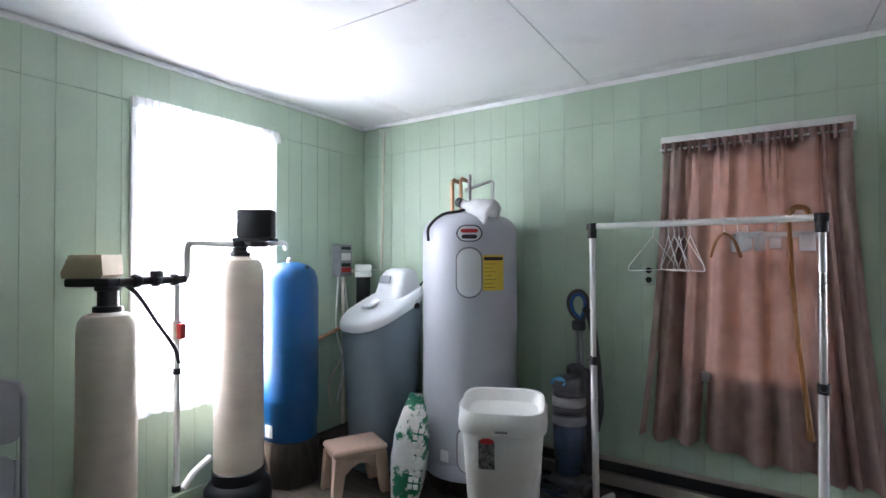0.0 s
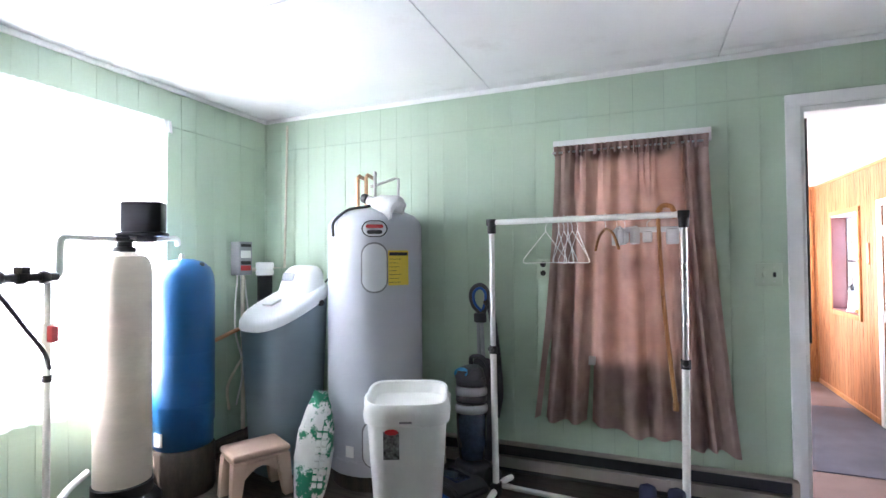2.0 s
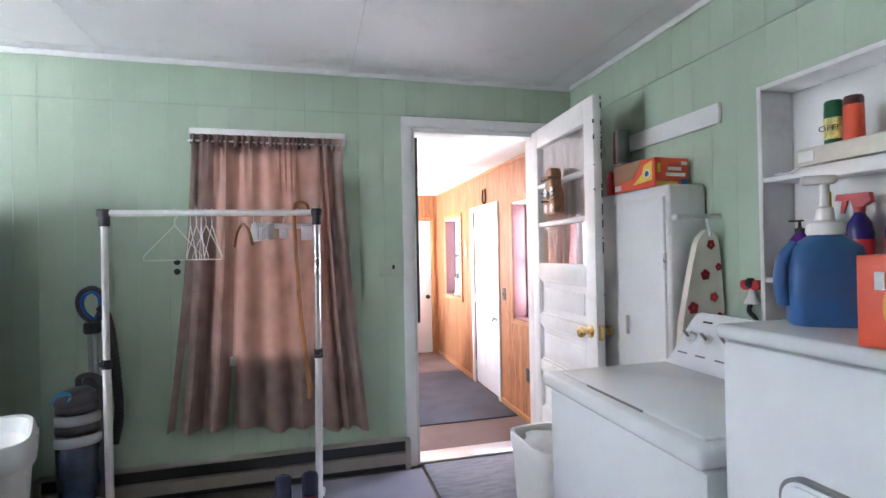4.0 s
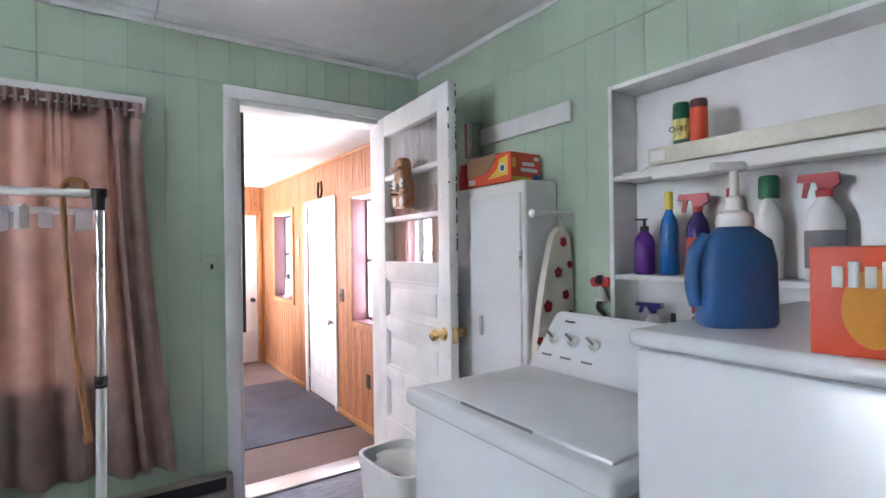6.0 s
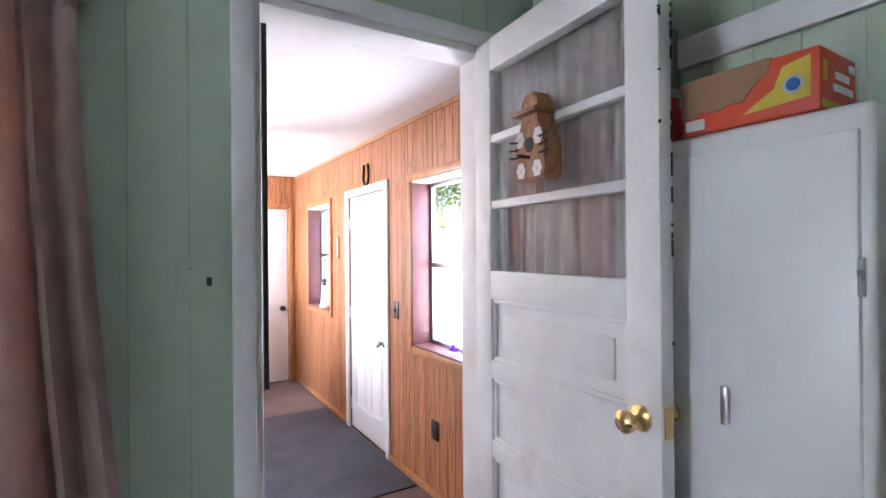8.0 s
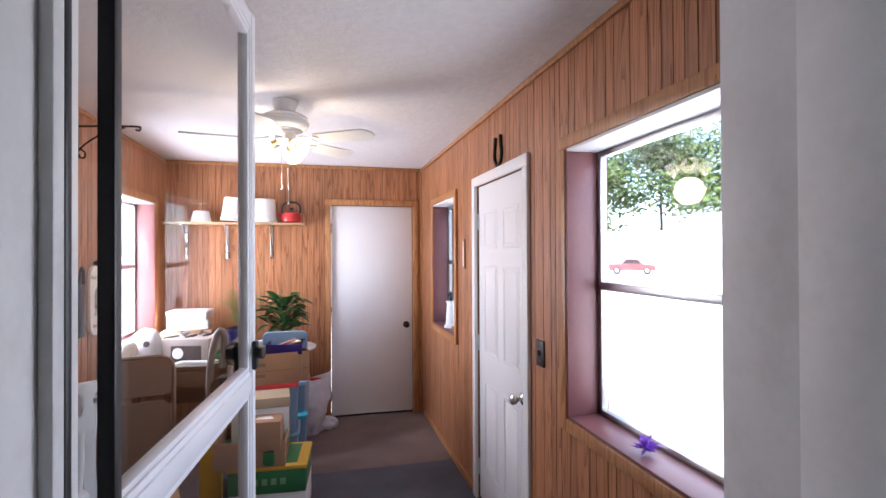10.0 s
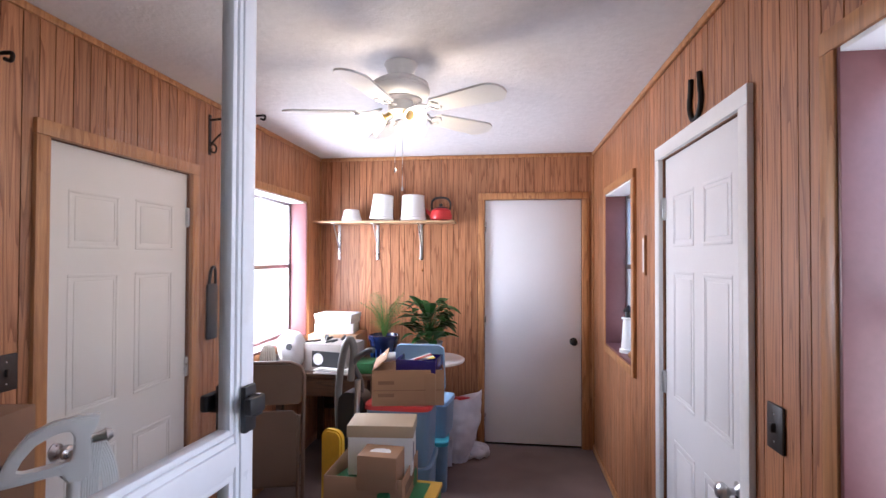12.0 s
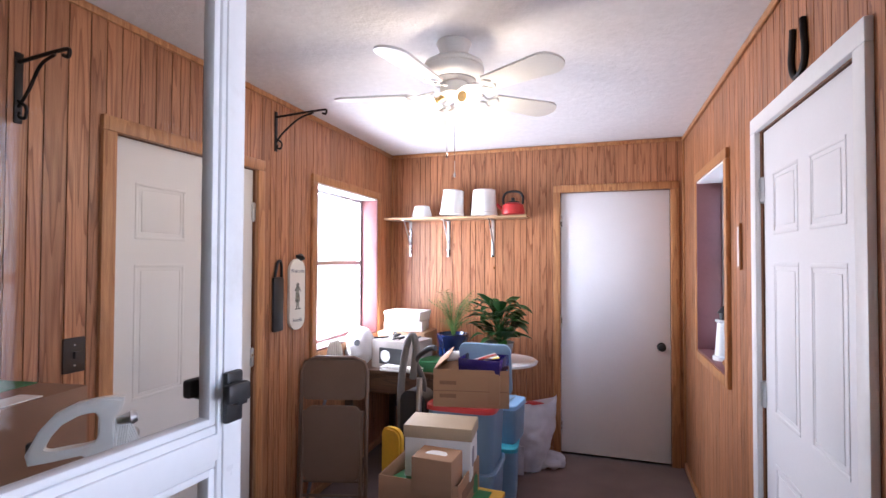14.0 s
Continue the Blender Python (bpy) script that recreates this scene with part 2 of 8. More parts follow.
M_CURTAIN = mat_cloth("pink_curtain_cloth", (0.5, 0.36, 0.325), 0.55)
M_SHEER = mat_cloth("sheer_white_cloth", (0.9, 0.9, 0.9), 0.65, 0.1)
M_SHEERG = mat_cloth("grey_sheer_cloth", (0.62, 0.58, 0.58), 0.45, 0.08)
M_STUMP = mat("stained_wood_block", (0.06, 0.045, 0.034), 0.8, vary=0.4, scale=8, fine=60, bump=0.4, stretch=(4, 4, 1))

# ---------------------------------------------------------------- building helpers
def rect(bm, x0, x1, y0, y1, z0, z1, r=0.0, seg=2, m=None):
    """A block between two corners, its edges rounded by r."""
    got = bmesh.ops.create_cube(bm, size=1.0)["verts"]
    for v in got:
        v.co = Vector(((x0 + x1) / 2 + v.co.x * (x1 - x0), (y0 + y1) / 2 + v.co.y * (y1 - y0), (z0 + z1) / 2 + v.co.z * (z1 - z0)))
    if r:
        edges = list({e for v in got for e in v.link_edges})
        out = bmesh.ops.bevel(bm, geom=edges, offset=r, segments=seg, affect="EDGES", profile=0.5)
        got = list({v for f in out["faces"] for v in f.verts} | {v for v in got if v.is_valid})
    if m:
        bmesh.ops.transform(bm, matrix=m, verts=got)
    return got


def lathe(bm, profile, seg=28, m=None, sy=1.0):
    """A turned shape round z from (radius, height) pairs, open ends closed."""
    rings = []
    for r, z in profile:
        rings.append([bm.verts.new((r * math.cos(2 * math.pi * i / seg), sy * r * math.sin(2 * math.pi * i / seg), z)) for i in range(seg)])
    for a, b in zip(rings, rings[1:]):
        for i in range(seg):
            j = (i + 1) % seg
            bm.faces.new((a[i], a[j], b[j], b[i]))
    bm.faces.new(list(reversed(rings[0])))
    bm.faces.new(rings[-1])
    got = [v for ring in rings for v in ring]
    if m:
        bmesh.ops.transform(bm, matrix=m, verts=got)
    return got


def tube(bm, points, r, seg=10, r1=None):
    """A round bar or hose along points."""
    pts = [Vector(p) for p in points]
    rings, prev = [], None
    for i, p in enumerate(pts):
        d = (pts[min(i + 1, len(pts) - 1)] - pts[max(i - 1, 0)]).normalized()
        side = prev - d * prev.dot(d) if prev else d.orthogonal()
        side.normalize()
        prev = side
        up = d.cross(side)
        rad = r if r1 is None else r + (r1 - r) * i / (len(pts) - 1)
        rings.append([bm.verts.new(p + (side * math.cos(2 * math.pi * k / seg) + up * math.sin(2 * math.pi * k / seg)) * rad) for k in range(seg)])
    for a, b in zip(rings, rings[1:]):
        for k in range(seg):
            j = (k + 1) % seg
            bm.faces.new((a[k], a[j], b[j], b[k]))
    bm.faces.new(list(reversed(rings[0])))
    bm.faces.new(rings[-1])
    return [v for ring in rings for v in ring]


def curve_pts(points, n=8):
    """Points of a smooth line through the given ones."""
    p = [Vector(q) for q in points]
    p = [2 * p[0] - p[1]] + p + [2 * p[-1] - p[-2]]
    out = []
    for i in range(1, len(p) - 2):
        for k in range(n):
            t = k / n
            a, b, c, d = p[i - 1], p[i], p[i + 1], p[i + 2]
            out.append(0.5 * ((2 * b) + (c - a) * t + (2 * a - 5 * b + 4 * c - d) * t * t + (3 * b - a - 3 * c + d) * t ** 3))
    return out + [p[-2]]


def slab(bm, outline, depth, m=None, r=0.0):
    """A plate: an outline in x and z, given a depth along y."""
    a = [bm.verts.new((x, 0, z)) for x, z in outline]
    b = [bm.verts.new((x, depth, z)) for x, z in outline]
    k = len(a)
    bm.faces.new(a)
    bm.faces.new(list(reversed(b)))
    for i in range(k):
        bm.faces.new((a[i], b[i], b[(i + 1) % k], a[(i + 1) % k]))
    got = a + b
    bmesh.ops.recalc_face_normals(bm, faces=list({f for v in got for f in v.link_faces}))
    if m:
        bmesh.ops.transform(bm, matrix=m, verts=got)
    return got


def part(name, bm, material, parent=None, label="", smooth=True):
    """Links a bmesh as one mesh object, under a thing or a part."""
    bmesh.ops.recalc_face_normals(bm, faces=bm.faces)
    me = bpy.data.meshes.new(name)
    bm.to_mesh(me)
    bm.free()
    me.materials.append(material)
    if smooth:
        for p in me.polygons:
            p.use_smooth = True
        me.set_sharp_from_angle(angle=radians(38))
    ob = new(name, me)
    if parent:
        ob.parent = parent
    if label:
        ob["label"] = label
    return ob


def thing(name, label, category, m, group=""):
    return tagged(place(new(name), m), label, category, group)


def place(ob, m):
    ob.matrix_basis = m
    return ob


def boxpart(name, dims, material, parent=None, r=0.0, label="", m=None, seg=2):
    bm = bmesh.new()
    rect(bm, *dims, r=r, m=m, seg=seg)
    return part(name, bm, material, parent, label)


def lathepart(name, profile, material, parent=None, m=None, label="", seg=28, sy=1.0):
    bm = bmesh.new()
    lathe(bm, profile, seg, m, sy)
    return part(name, bm, material, parent, label)


def tubepart(name, points, r, material, parent=None, label="", seg=10, smooth_n=0, r1=None):
    bm = bmesh.new()
    tube(bm, curve_pts(points, smooth_n) if smooth_n else points, r, seg, r1)
    return part(name, bm, material, parent, label)


UNIT = {}


def piece(name, material, parent, x0, x1, y0, y1, z0, z1):
    """One board or strip on the shared unit block."""
    if material.name not in UNIT:
        bm = bmesh.new()
        bmesh.ops.create_cube(bm, size=1.0)
        me = bpy.data.meshes.new(name)
        bm.to_mesh(me)
        bm.free()
        me.materials.append(material)
        UNIT[material.name] = me
    ob = new(name, UNIT[material.name])
    ob.matrix_basis = Matrix.LocRotScale(((x0 + x1) / 2, (y0 + y1) / 2, (z0 + z1) / 2), None, (x1 - x0, y1 - y0, z1 - z0))
    ob.parent = parent
    return ob


def cut(s0, s1, z0, z1, holes):
    """The rectangles of (s, z) that are left when the holes are taken out."""
    left = [(s0, s1, z0, z1)]
    for a, b, c, d in holes:
        nxt = []
        for p, q, u, v in left:
            if a >= q or b <= p or c >= v or d <= u:
                nxt.append((p, q, u, v))
                continue
            if p < a:
                nxt.append((p, a, u, v))
            if b < q:
                nxt.append((b, q, u, v))
            p2, q2 = max(p, a), min(q, b)
            if u < c:
                nxt.append((p2, q2, u, c))
            if d < v:
                nxt.append((p2, q2, d, v))
        left = nxt
    return [k for k in left if k[1] - k[0] > 0.004 and k[3] - k[2] > 0.004]


def wall(name, axis, at, back, s0, s1, z0, z1, holes, material, label):
    """A wall along x ('y' fixed) or along y ('x' fixed) between its face and its back, with openings through it."""
    bm = bmesh.new()
    for p, q, u, v in cut(s0, s1, z0, z1, holes):
        if axis == "y":
            rect(bm, p, q, min(at, back), max(at, back), u, v)
        else:
            rect(bm, min(at, back), max(at, back), p, q, u, v)
    ob = part(name, bm, material, None, smooth=False)
    return tagged(ob, label, "wall", "", "structure")


def boards(parent, name, axis, face, out, cuts, rows, holes, material, gap=0.004, thick=0.008):
    """Boards side by side on a wall's face; out is the side that they stand proud on."""
    for a, b in zip(cuts, cuts[1:]):
        for z0, z1 in rows:
            for p, q, u, v in cut(a + gap / 2, b - gap / 2, z0, z1, holes):
                lo, hi = sorted((face, face + out * thick))
                if axis == "y":
                    piece(name, material, parent, p, q, lo, hi, u, v)
                else:
                    piece(name, material, parent, lo, hi, p, q, u, v)


def uneven(s0, s1, widths, seed):
    rnd = random.Random(seed)
    cuts = [s0]
    while cuts[-1] < s1 - max(widths):
        cuts.append(cuts[-1] + rnd.choice(widths))
    return cuts + [s1]


def frame_parts(parent, name, axis, face, out, a, b, c, d, w, proud, material, sides="lrtb"):
    """Casing strips round an opening a..b, c..d on a wall's face."""
    strips = {"l": (a - w, a, c - (w if "b" in sides else 0), d), "r": (b, b + w, c - (w if "b" in sides else 0), d), "t": (a - w, b + w, d, d + w), "b": (a, b, c - w, c)}
    for k in sides:
        p, q, u, v = strips[k]
        lo, hi = sorted((face, face + out * proud))
        bm = bmesh.new()
        if axis == "y":
            rect(bm, p, q, lo, hi, u, v, 0.004)
        else:
            rect(bm, lo, hi, p, q, u, v, 0.004)
        part(name, bm, material, parent)


# ---------------------------------------------------------------- the plan
F = 0.345            # laundry floor above the porch floor
XA, XC, YB, YS = -2.258, 2.08, 3.404, -1.1   # laundry walls
ZC = 2.625           # laundry ceiling
YP = 3.50            # back of the wall between the two rooms
# the porch is laid out on a grid of its own, from its own floor up, and set beside the laundry by PORCH
PORCH = Matrix(((0.959, 0, 0, 0.1153), (0, 0.965, 0, 0.168), (0, 0, 0.9662, 0.125), (0, 0, 0, 1)))
PF = 0.125           # porch floor
PY = 0.13
XL, XR, YE, YQ = -0.12, 2.19, 7.53 + PY, 3.4528   # porch walls
ZP = 2.37            # porch ceiling
DX0, DX1, DTOP = 1.03, 1.828, 2.322           # doorway between the two
SEAM = 2.39



def into_porch(names):
    """Sets what was built since the list of names was taken into its place in the porch."""
    for ob in bpy.data.objects:
        if ob.name not in names and ob.parent is None:
            ob.matrix_basis = PORCH @ ob.matrix_basis


def names_now():
    return {ob.name for ob in bpy.data.objects}


# laundry shell
door_hole = (DX0, DX1, F - 0.02, DTOP)
curtain_hole = (-0.02, 0.52, 1.05, 2.12)
win_a = (1.78, 2.50, 0.93, 2.36)
niche = (0.75, 1.935, 1.17, 2.168)
floor_l = boxpart("floor_laundry", (XA - 0.1, XC + 0.25, YS - 0.1, YP, F - 0.2, F), M_VINYL)
tagged(floor_l, "dark worn wood-look floor of the laundry room", "floor", "", "structure")
ceil_l = bmesh.new()
xs = [XA, -1.75, -0.53, 0.69, 1.91, XC]
ys = [YS, -0.35, 0.87, 2.09, 3.31, YB]
for xa_, xb_ in zip(xs, xs[1:]):
    for ya_, yb_ in zip(ys, ys[1:]):
        rect(ceil_l, xa_ + 0.0025, xb_ - 0.0025, ya_ + 0.0025, yb_ - 0.0025, ZC, ZC + 0.02)
rect(ceil_l, XA - 0.1, XC + 0.3, YS - 0.1, YB + 0.1, ZC + 0.015, ZC + 0.1)
tagged(part("ceiling_laundry", ceil_l, M_CEIL, None, smooth=False), "white fibreboard ceiling with fine panel joints", "ceiling", "", "structure")
wall_b = wall("wall_north", "y", YB, YP, XA - 0.1, XC + 0.3, F - 0.4, ZC + 0.05, [door_hole, curtain_hole], M_GROOVE, "green painted plank wall with a doorway to the porch")
wall_a = wall("wall_west", "x", XA, XA - 0.12, YS - 0.1, YB, F - 0.1, ZC + 0.05, [win_a], M_GROOVE, "green painted plank wall with a bright curtained window")
wall_c = wall("wall_east", "x", XC, XC + 0.25, YS - 0.1, YB, F - 0.1, ZC + 0.05, [(0.62, 1.99, 1.12, 2.16)], M_GROOVE, "green painted plank wall behind the washer and dryer")
wall_s = wall("wall_south", "y", YS, YS - 0.1, XA, XC, F - 0.1, ZC + 0.05, [], M_GREEN, "plain green wall")

# porch shell
built = names_now()
big_win = (3.79, 4.686, 0.885, 1.958)
far_win = (6.383, 7.10, 0.931, 1.957)
side_door = (5.116, 5.878, 0.0, 1.961)
left_door = (5.106, 5.895, 0.0, 1.941)
left_win = (6.454, 7.339, 0.90, 1.959)
end_door = (1.308, 2.091, 0.0, 1.997)
tagged(boxpart("floor_porch", (XL - 0.1, XR + 0.1, YQ, YE + 0.1, -0.15, 0.0), M_CARPET), "worn brown carpet of the porch", "floor", "", "structure")
tagged(boxpart("ceiling_porch", (XL - 0.1, XR + 0.2, YQ, YE + 0.1, ZP, ZP + 0.1), M_CEILP), "white stippled porch ceiling", "ceiling", "", "structure")
wall_r = wall("wall_porch_east", "x", XR, XR + 0.17, YQ, YE + 0.2, -0.15, ZP + 0.1, [big_win, far_win, side_door], M_PGROOVE, "wood-panelled porch wall with two windows and a door")
wall_l = wall("wall_porch_west", "x", XL, XL - 0.17, YQ, YE + 0.2, -0.15, ZP + 0.1, [left_door, left_win], M_PGROOVE, "wood-panelled porch wall with a door and a window")
wall_e = wall("wall_porch_end", "y", YE, YE + 0.15, XL, XR, -0.15, ZP + 0.1, [end_door], M_PGROOVE, "wood-panelled end wall with a white door")
into_porch(built)

# ---------------------------------------------------------------- casings, doors and windows
def door_casing(name, label, axis, face, out, hole, w, proud, material):
    e = tagged(new(name), label, "door frame", "", "structure")
    frame_parts(e, "casing", axis, face, out, *hole, w, proud, material, "lrt")
    return e


# doorway between laundry and porch: casing, jambs, sill
dc = door_casing("door_frame_laundry", "white painted door casing with chipped edges", "y", YB - 0.008, -1, (DX0, DX1, F, DTOP), 0.06, 0.02, M_WHITE)
boxpart("jamb", (DX0, DX0 + 0.018, YB - 0.02, YP + 0.02, F, DTOP), M_WORN, dc, 0.003)
boxpart("jamb", (DX1 - 0.018, DX1, YB - 0.02, YP + 0.02, F, DTOP), M_WORN, dc, 0.003)
boxpart("head", (DX0, DX1, YB - 0.02, YP + 0.02, DTOP - 0.03, DTOP - 0.002), M_WORN, dc, 0.003)
boxpart("stop", (DX0 + 0.018, DX0 + 0.03, YB + 0.04, YB + 0.06, F, DTOP - 0.03), M_WORN, dc, 0.002)
boxpart("threshold", (DX0, DX1, YB - 0.03, YP + 0.03, F, F + 0.022), M_ALU, dc, 0.006, "worn metal threshold")
boxpart("weatherstrip", (DX0 + 0.018, DX0 + 0.03, YB + 0.062, YB + 0.074, F + 0.75, DTOP - 0.04), M_BLACK, dc, 0.002, "black rubber weatherstrip")
# black strip added for the shade on the storm door's hinge edge
boxpart("storm_gasket", (1.072, 1.088, YP - 0.004, YP + 0.014, 1.16, DTOP - 0.035), M_BLACK, dc, 0.002, "black strip for the shaded edge of the storm door")
boxpart("sill_step", (DX0 - 0.05, DX1 + 0.05, YP + 0.002, YP + 0.012, PF, F), M_WORN, dc, 0.003)


def knob(parent, m, material, r=0.027, name="door_knob"):
    return lathepart(name, [(0.03, 0), (0.031, 0.006), (0.02, 0.01), (0.011, 0.016), (0.011, 0.03), (r * 0.7, 0.036), (r, 0.048), (r * 0.95, 0.06), (r * 0.6, 0.068), (0.004, 0.069)], material, parent, m, seg=20)


def hinge(parent, x, y, z, material):
    bm = bmesh.new()
    rect(bm, x - 0.012, x + 0.012, y - 0.012, y + 0.012, z - 0.045, z + 0.045, 0.003)
    lathe(bm, [(0.006, -0.05), (0.006, 0.05)], 8, pose(x, y, z))
    return part("hinge", bm, material, parent)


def ring_panel(bm, x0, x1, z0, z1, y, w=0.02, h=0.006, sink=True):
    """A moulded panel on a door leaf that faces -y: a raised moulding ring with a raised field in it."""
    for a, b, c, d in ((x0, x1, z0, z0 + w), (x0, x1, z1 - w, z1), (x0, x0 + w, z0 + w, z1 - w), (x1 - w, x1, z0 + w, z1 - w)):
        rect(bm, a, b, y - h, y + 0.002, c, d, 0.003)
    rect(bm, x0 + 2 * w, x1 - 2 * w, y - h * 0.7, y + 0.002, z0 + 2 * w, z1 - 2 * w, 0.004)


# open laundry door: hinged on the east jamb, swung into the room
LW, LH, LT = 0.785, 1.957, 0.042
leaf = thing("door_laundry", "open white panelled door with a glazed top and chipped paint", "door", pose(DX1 - 0.015, YB - 0.012, F + 0.012, 0, 0, 180 + 86.6))
tagged(leaf, kind="structure")
bm = bmesh.new()
ST = 0.097
rect(bm, 0, ST, -LT / 2, LT / 2, 0, LH, 0.003)
rect(bm, LW - ST, LW, -LT / 2, LT / 2, 0, LH, 0.003)
rails = [(0.0, 0.29), (0.51, 0.572), (0.783, 0.845), (1.056, 1.153), (1.845, LH)]
for a, b in rails:
    rect(bm, ST, LW - ST, -LT / 2, LT / 2, a, b, 0.003)
part("leaf_frame", bm, M_WORN, leaf)
for a, b in ((0.29, 0.51), (0.572, 0.783), (0.845, 1.056)):
    bm = bmesh.new()
    rect(bm, ST - 0.005, LW - ST + 0.005, -0.004, 0.004, a - 0.005, b + 0.005)
    rect(bm, ST + 0.05, LW - ST - 0.05, -0.009, 0.009, a + 0.05, b - 0.05, 0.005)
    for s in (-1, 1):
        rect(bm, ST, LW - ST, s * 0.009 - 0.005, s * 0.009 + 0.005, a, a + 0.014, 0.003)
        rect(bm, ST, LW - ST, s * 0.009 - 0.005, s * 0.009 + 0.005, b - 0.014, b, 0.003)
        rect(bm, ST, ST + 0.014, s * 0.009 - 0.005, s * 0.009 + 0.005, a, b, 0.003)
        rect(bm, LW - ST - 0.014, LW - ST, s * 0.009 - 0.005, s * 0.009 + 0.005, a, b, 0.003)
    part("panel", bm, M_WORN, leaf)
for z in (1.381, 1.609):
    boxpart("glazing_bar", (ST, LW - ST, -LT / 2 + 0.002, LT / 2 - 0.002, z - 0.014, z + 0.014), M_WORN, leaf, 0.006)
for a, b in ((1.153, 1.367), (1.395, 1.595), (1.623, 1.845)):
    g = boxpart("pane", (ST - 0.004, LW - ST + 0.004, -0.002, 0.002, a, b), M_GLASS, leaf)
    g.visible_shadow = False
knob(leaf, pose(LW - 0.055, LT / 2, 0.835, -90), M_BRASS)
knob(leaf, pose(LW - 0.055, -LT / 2, 0.835, 90), M_BRASS)
boxpart("latch_plate", (LW - 0.001, LW + 0.003, -0.013, 0.013, 0.80, 0.87), M_BRASS, leaf, 0.001)
bm = bmesh.new()
rnd = random.Random(5)
for k in range(26):
    z = rnd.choice((rnd.uniform(0.5, 1.95), rnd.gauss(1.32, 0.12), rnd.gauss(1.7, 0.1)))
    s_ = rnd.choice((-1, 1, 1))
    hgt, reach = rnd.choice((rnd.uniform(0.003, 0.01), rnd.uniform(0.012, 0.04))), rnd.uniform(0.003, 0.012)
    flake = [(LW + 0.0012, z), (LW + 0.0012, z + hgt)]
    flake += [(LW - reach * rnd.uniform(0.15, 1.0), z + hgt * (0.9 - 0.2 * q)) for q in range(5)]
    slab(bm, flake, 0.006, pose(0, s_ * LT / 2 - (0.0008 if s_ < 0 else 0.0052), 0))
part("paint_chips", bm, M_STUMP, leaf, "bare dark wood where the paint has chipped", smooth=False)


def pleats(bm, x0, x1, z0, z1, y, amp, folds, flare=0.0, seed=1, nz=14, head=0.05, drop=0.0):
    """Hanging cloth: folds of uneven width and depth that wander and open towards the hem."""
    rnd = random.Random(seed)
    nx = folds * 10
    w = [rnd.uniform(0.5, 1.6) for _ in range(folds)]
    tot = sum(w)
    edges = [0.0]
    for q in w:
        edges.append(edges[-1] + q / tot)
    am = [rnd.uniform(0.35, 1.35) for _ in range(folds + 1)]
    ph = [rnd.uniform(-1, 1) for _ in range(folds + 1)]
    grid = []
    for j in range(nz + 1):
        v = j / nz
        row = []
        for i in range(nx + 1):
            u = i / nx
            k = max(q for q in range(folds) if edges[q] <= u + 1e-9)
            f = min(1.0, (u - edges[k]) / (edges[k + 1] - edges[k]))
            a = am[k] * (1 - f) + am[k + 1] * f
            p = ph[k] * (1 - f) + ph[k + 1] * f
            wv = math.sin(2 * math.pi * f + 0.5 * p * v)
            wv = math.copysign(abs(wv) ** 0.8, wv)
            d = wv * a * amp * (0.5 + 0.8 * v)
            d += math.sin(2 * math.pi * (u * folds * 2.3 + p)) * 0.3 * amp * max(0, 1 - 4 * v)
            d += amp * 0.35 * noise.noise(Vector((u * 9, v * 3, seed)))
            x = x0 + (x1 - x0) * u + (u - 0.5) * 2 * flare * v ** 1.5 + 0.006 * p * v
            z = z1 + (z0 - z1) * v + (0.02 * p + drop * (0.5 - u)) * v * v
            row.append(bm.verts.new((x, y + d, z)))
        grid.append(row)
    for a, b in zip(grid, grid[1:]):
        for i in range(nx):
            bm.faces.new((a[i], a[i + 1], b[i + 1], b[i]))
    return grid


dcur = thing("door_curtain", "grey sheer curtain gathered behind the door glass", "curtain", pose(DX1 - 0.015, YB - 0.012, F + 0.012, 0, 0, 180 + 86.6))
bm = bmesh.new()
pleats(bm, 0.08, LW - 0.08, 1.09, 1.90, LT / 2 + 0.022, 0.014, 11, seed=4)
part("cloth", bm, M_SHEERG, dcur)
tubepart("rod", [(0.05, LT / 2 + 0.022, 1.9), (LW - 0.05, LT / 2 + 0.022, 1.9)], 0.005, M_BRASS, dcur)


def panel_door(name, label, m, w, h, columns, material, handle, handle_side, t=0.035, panels=True):
    """A flush or six-panel door leaf in its opening; it faces -y and stands from 0 to w."""
    e = tagged(place(new(name), m), label, "door", "", "structure")
    bm = bmesh.new()
    rect(bm, 0.003, w - 0.003, 0, t, 0.012, h - 0.003, 0.003)
    part("leaf", bm, material, e)
    if panels:
        cw = (w - 0.30) / 2
        for i in range(2):
            x0 = 0.105 + i * (cw + 0.09)
            for z0, z1 in ((0.22, 0.78), (0.95, 1.5), (1.6, 1.83)):
                bm = bmesh.new()
                ring_panel(bm, x0, x0 + cw, z0 * h / 2.0, z1 * h / 2.0, 0.0, 0.014, 0.0026)
                part("panel", bm, material, e)
    hx = w - 0.065 if handle_side > 0 else 0.065
    knob(e, pose(hx, 0.0, 0.82 if panels else 0.85, 90), handle)
    for z in (0.2, h / 2, h - 0.22):
        hinge(e, (0.0 if handle_side > 0 else w), -0.004, z, M_STEEL)
    return e


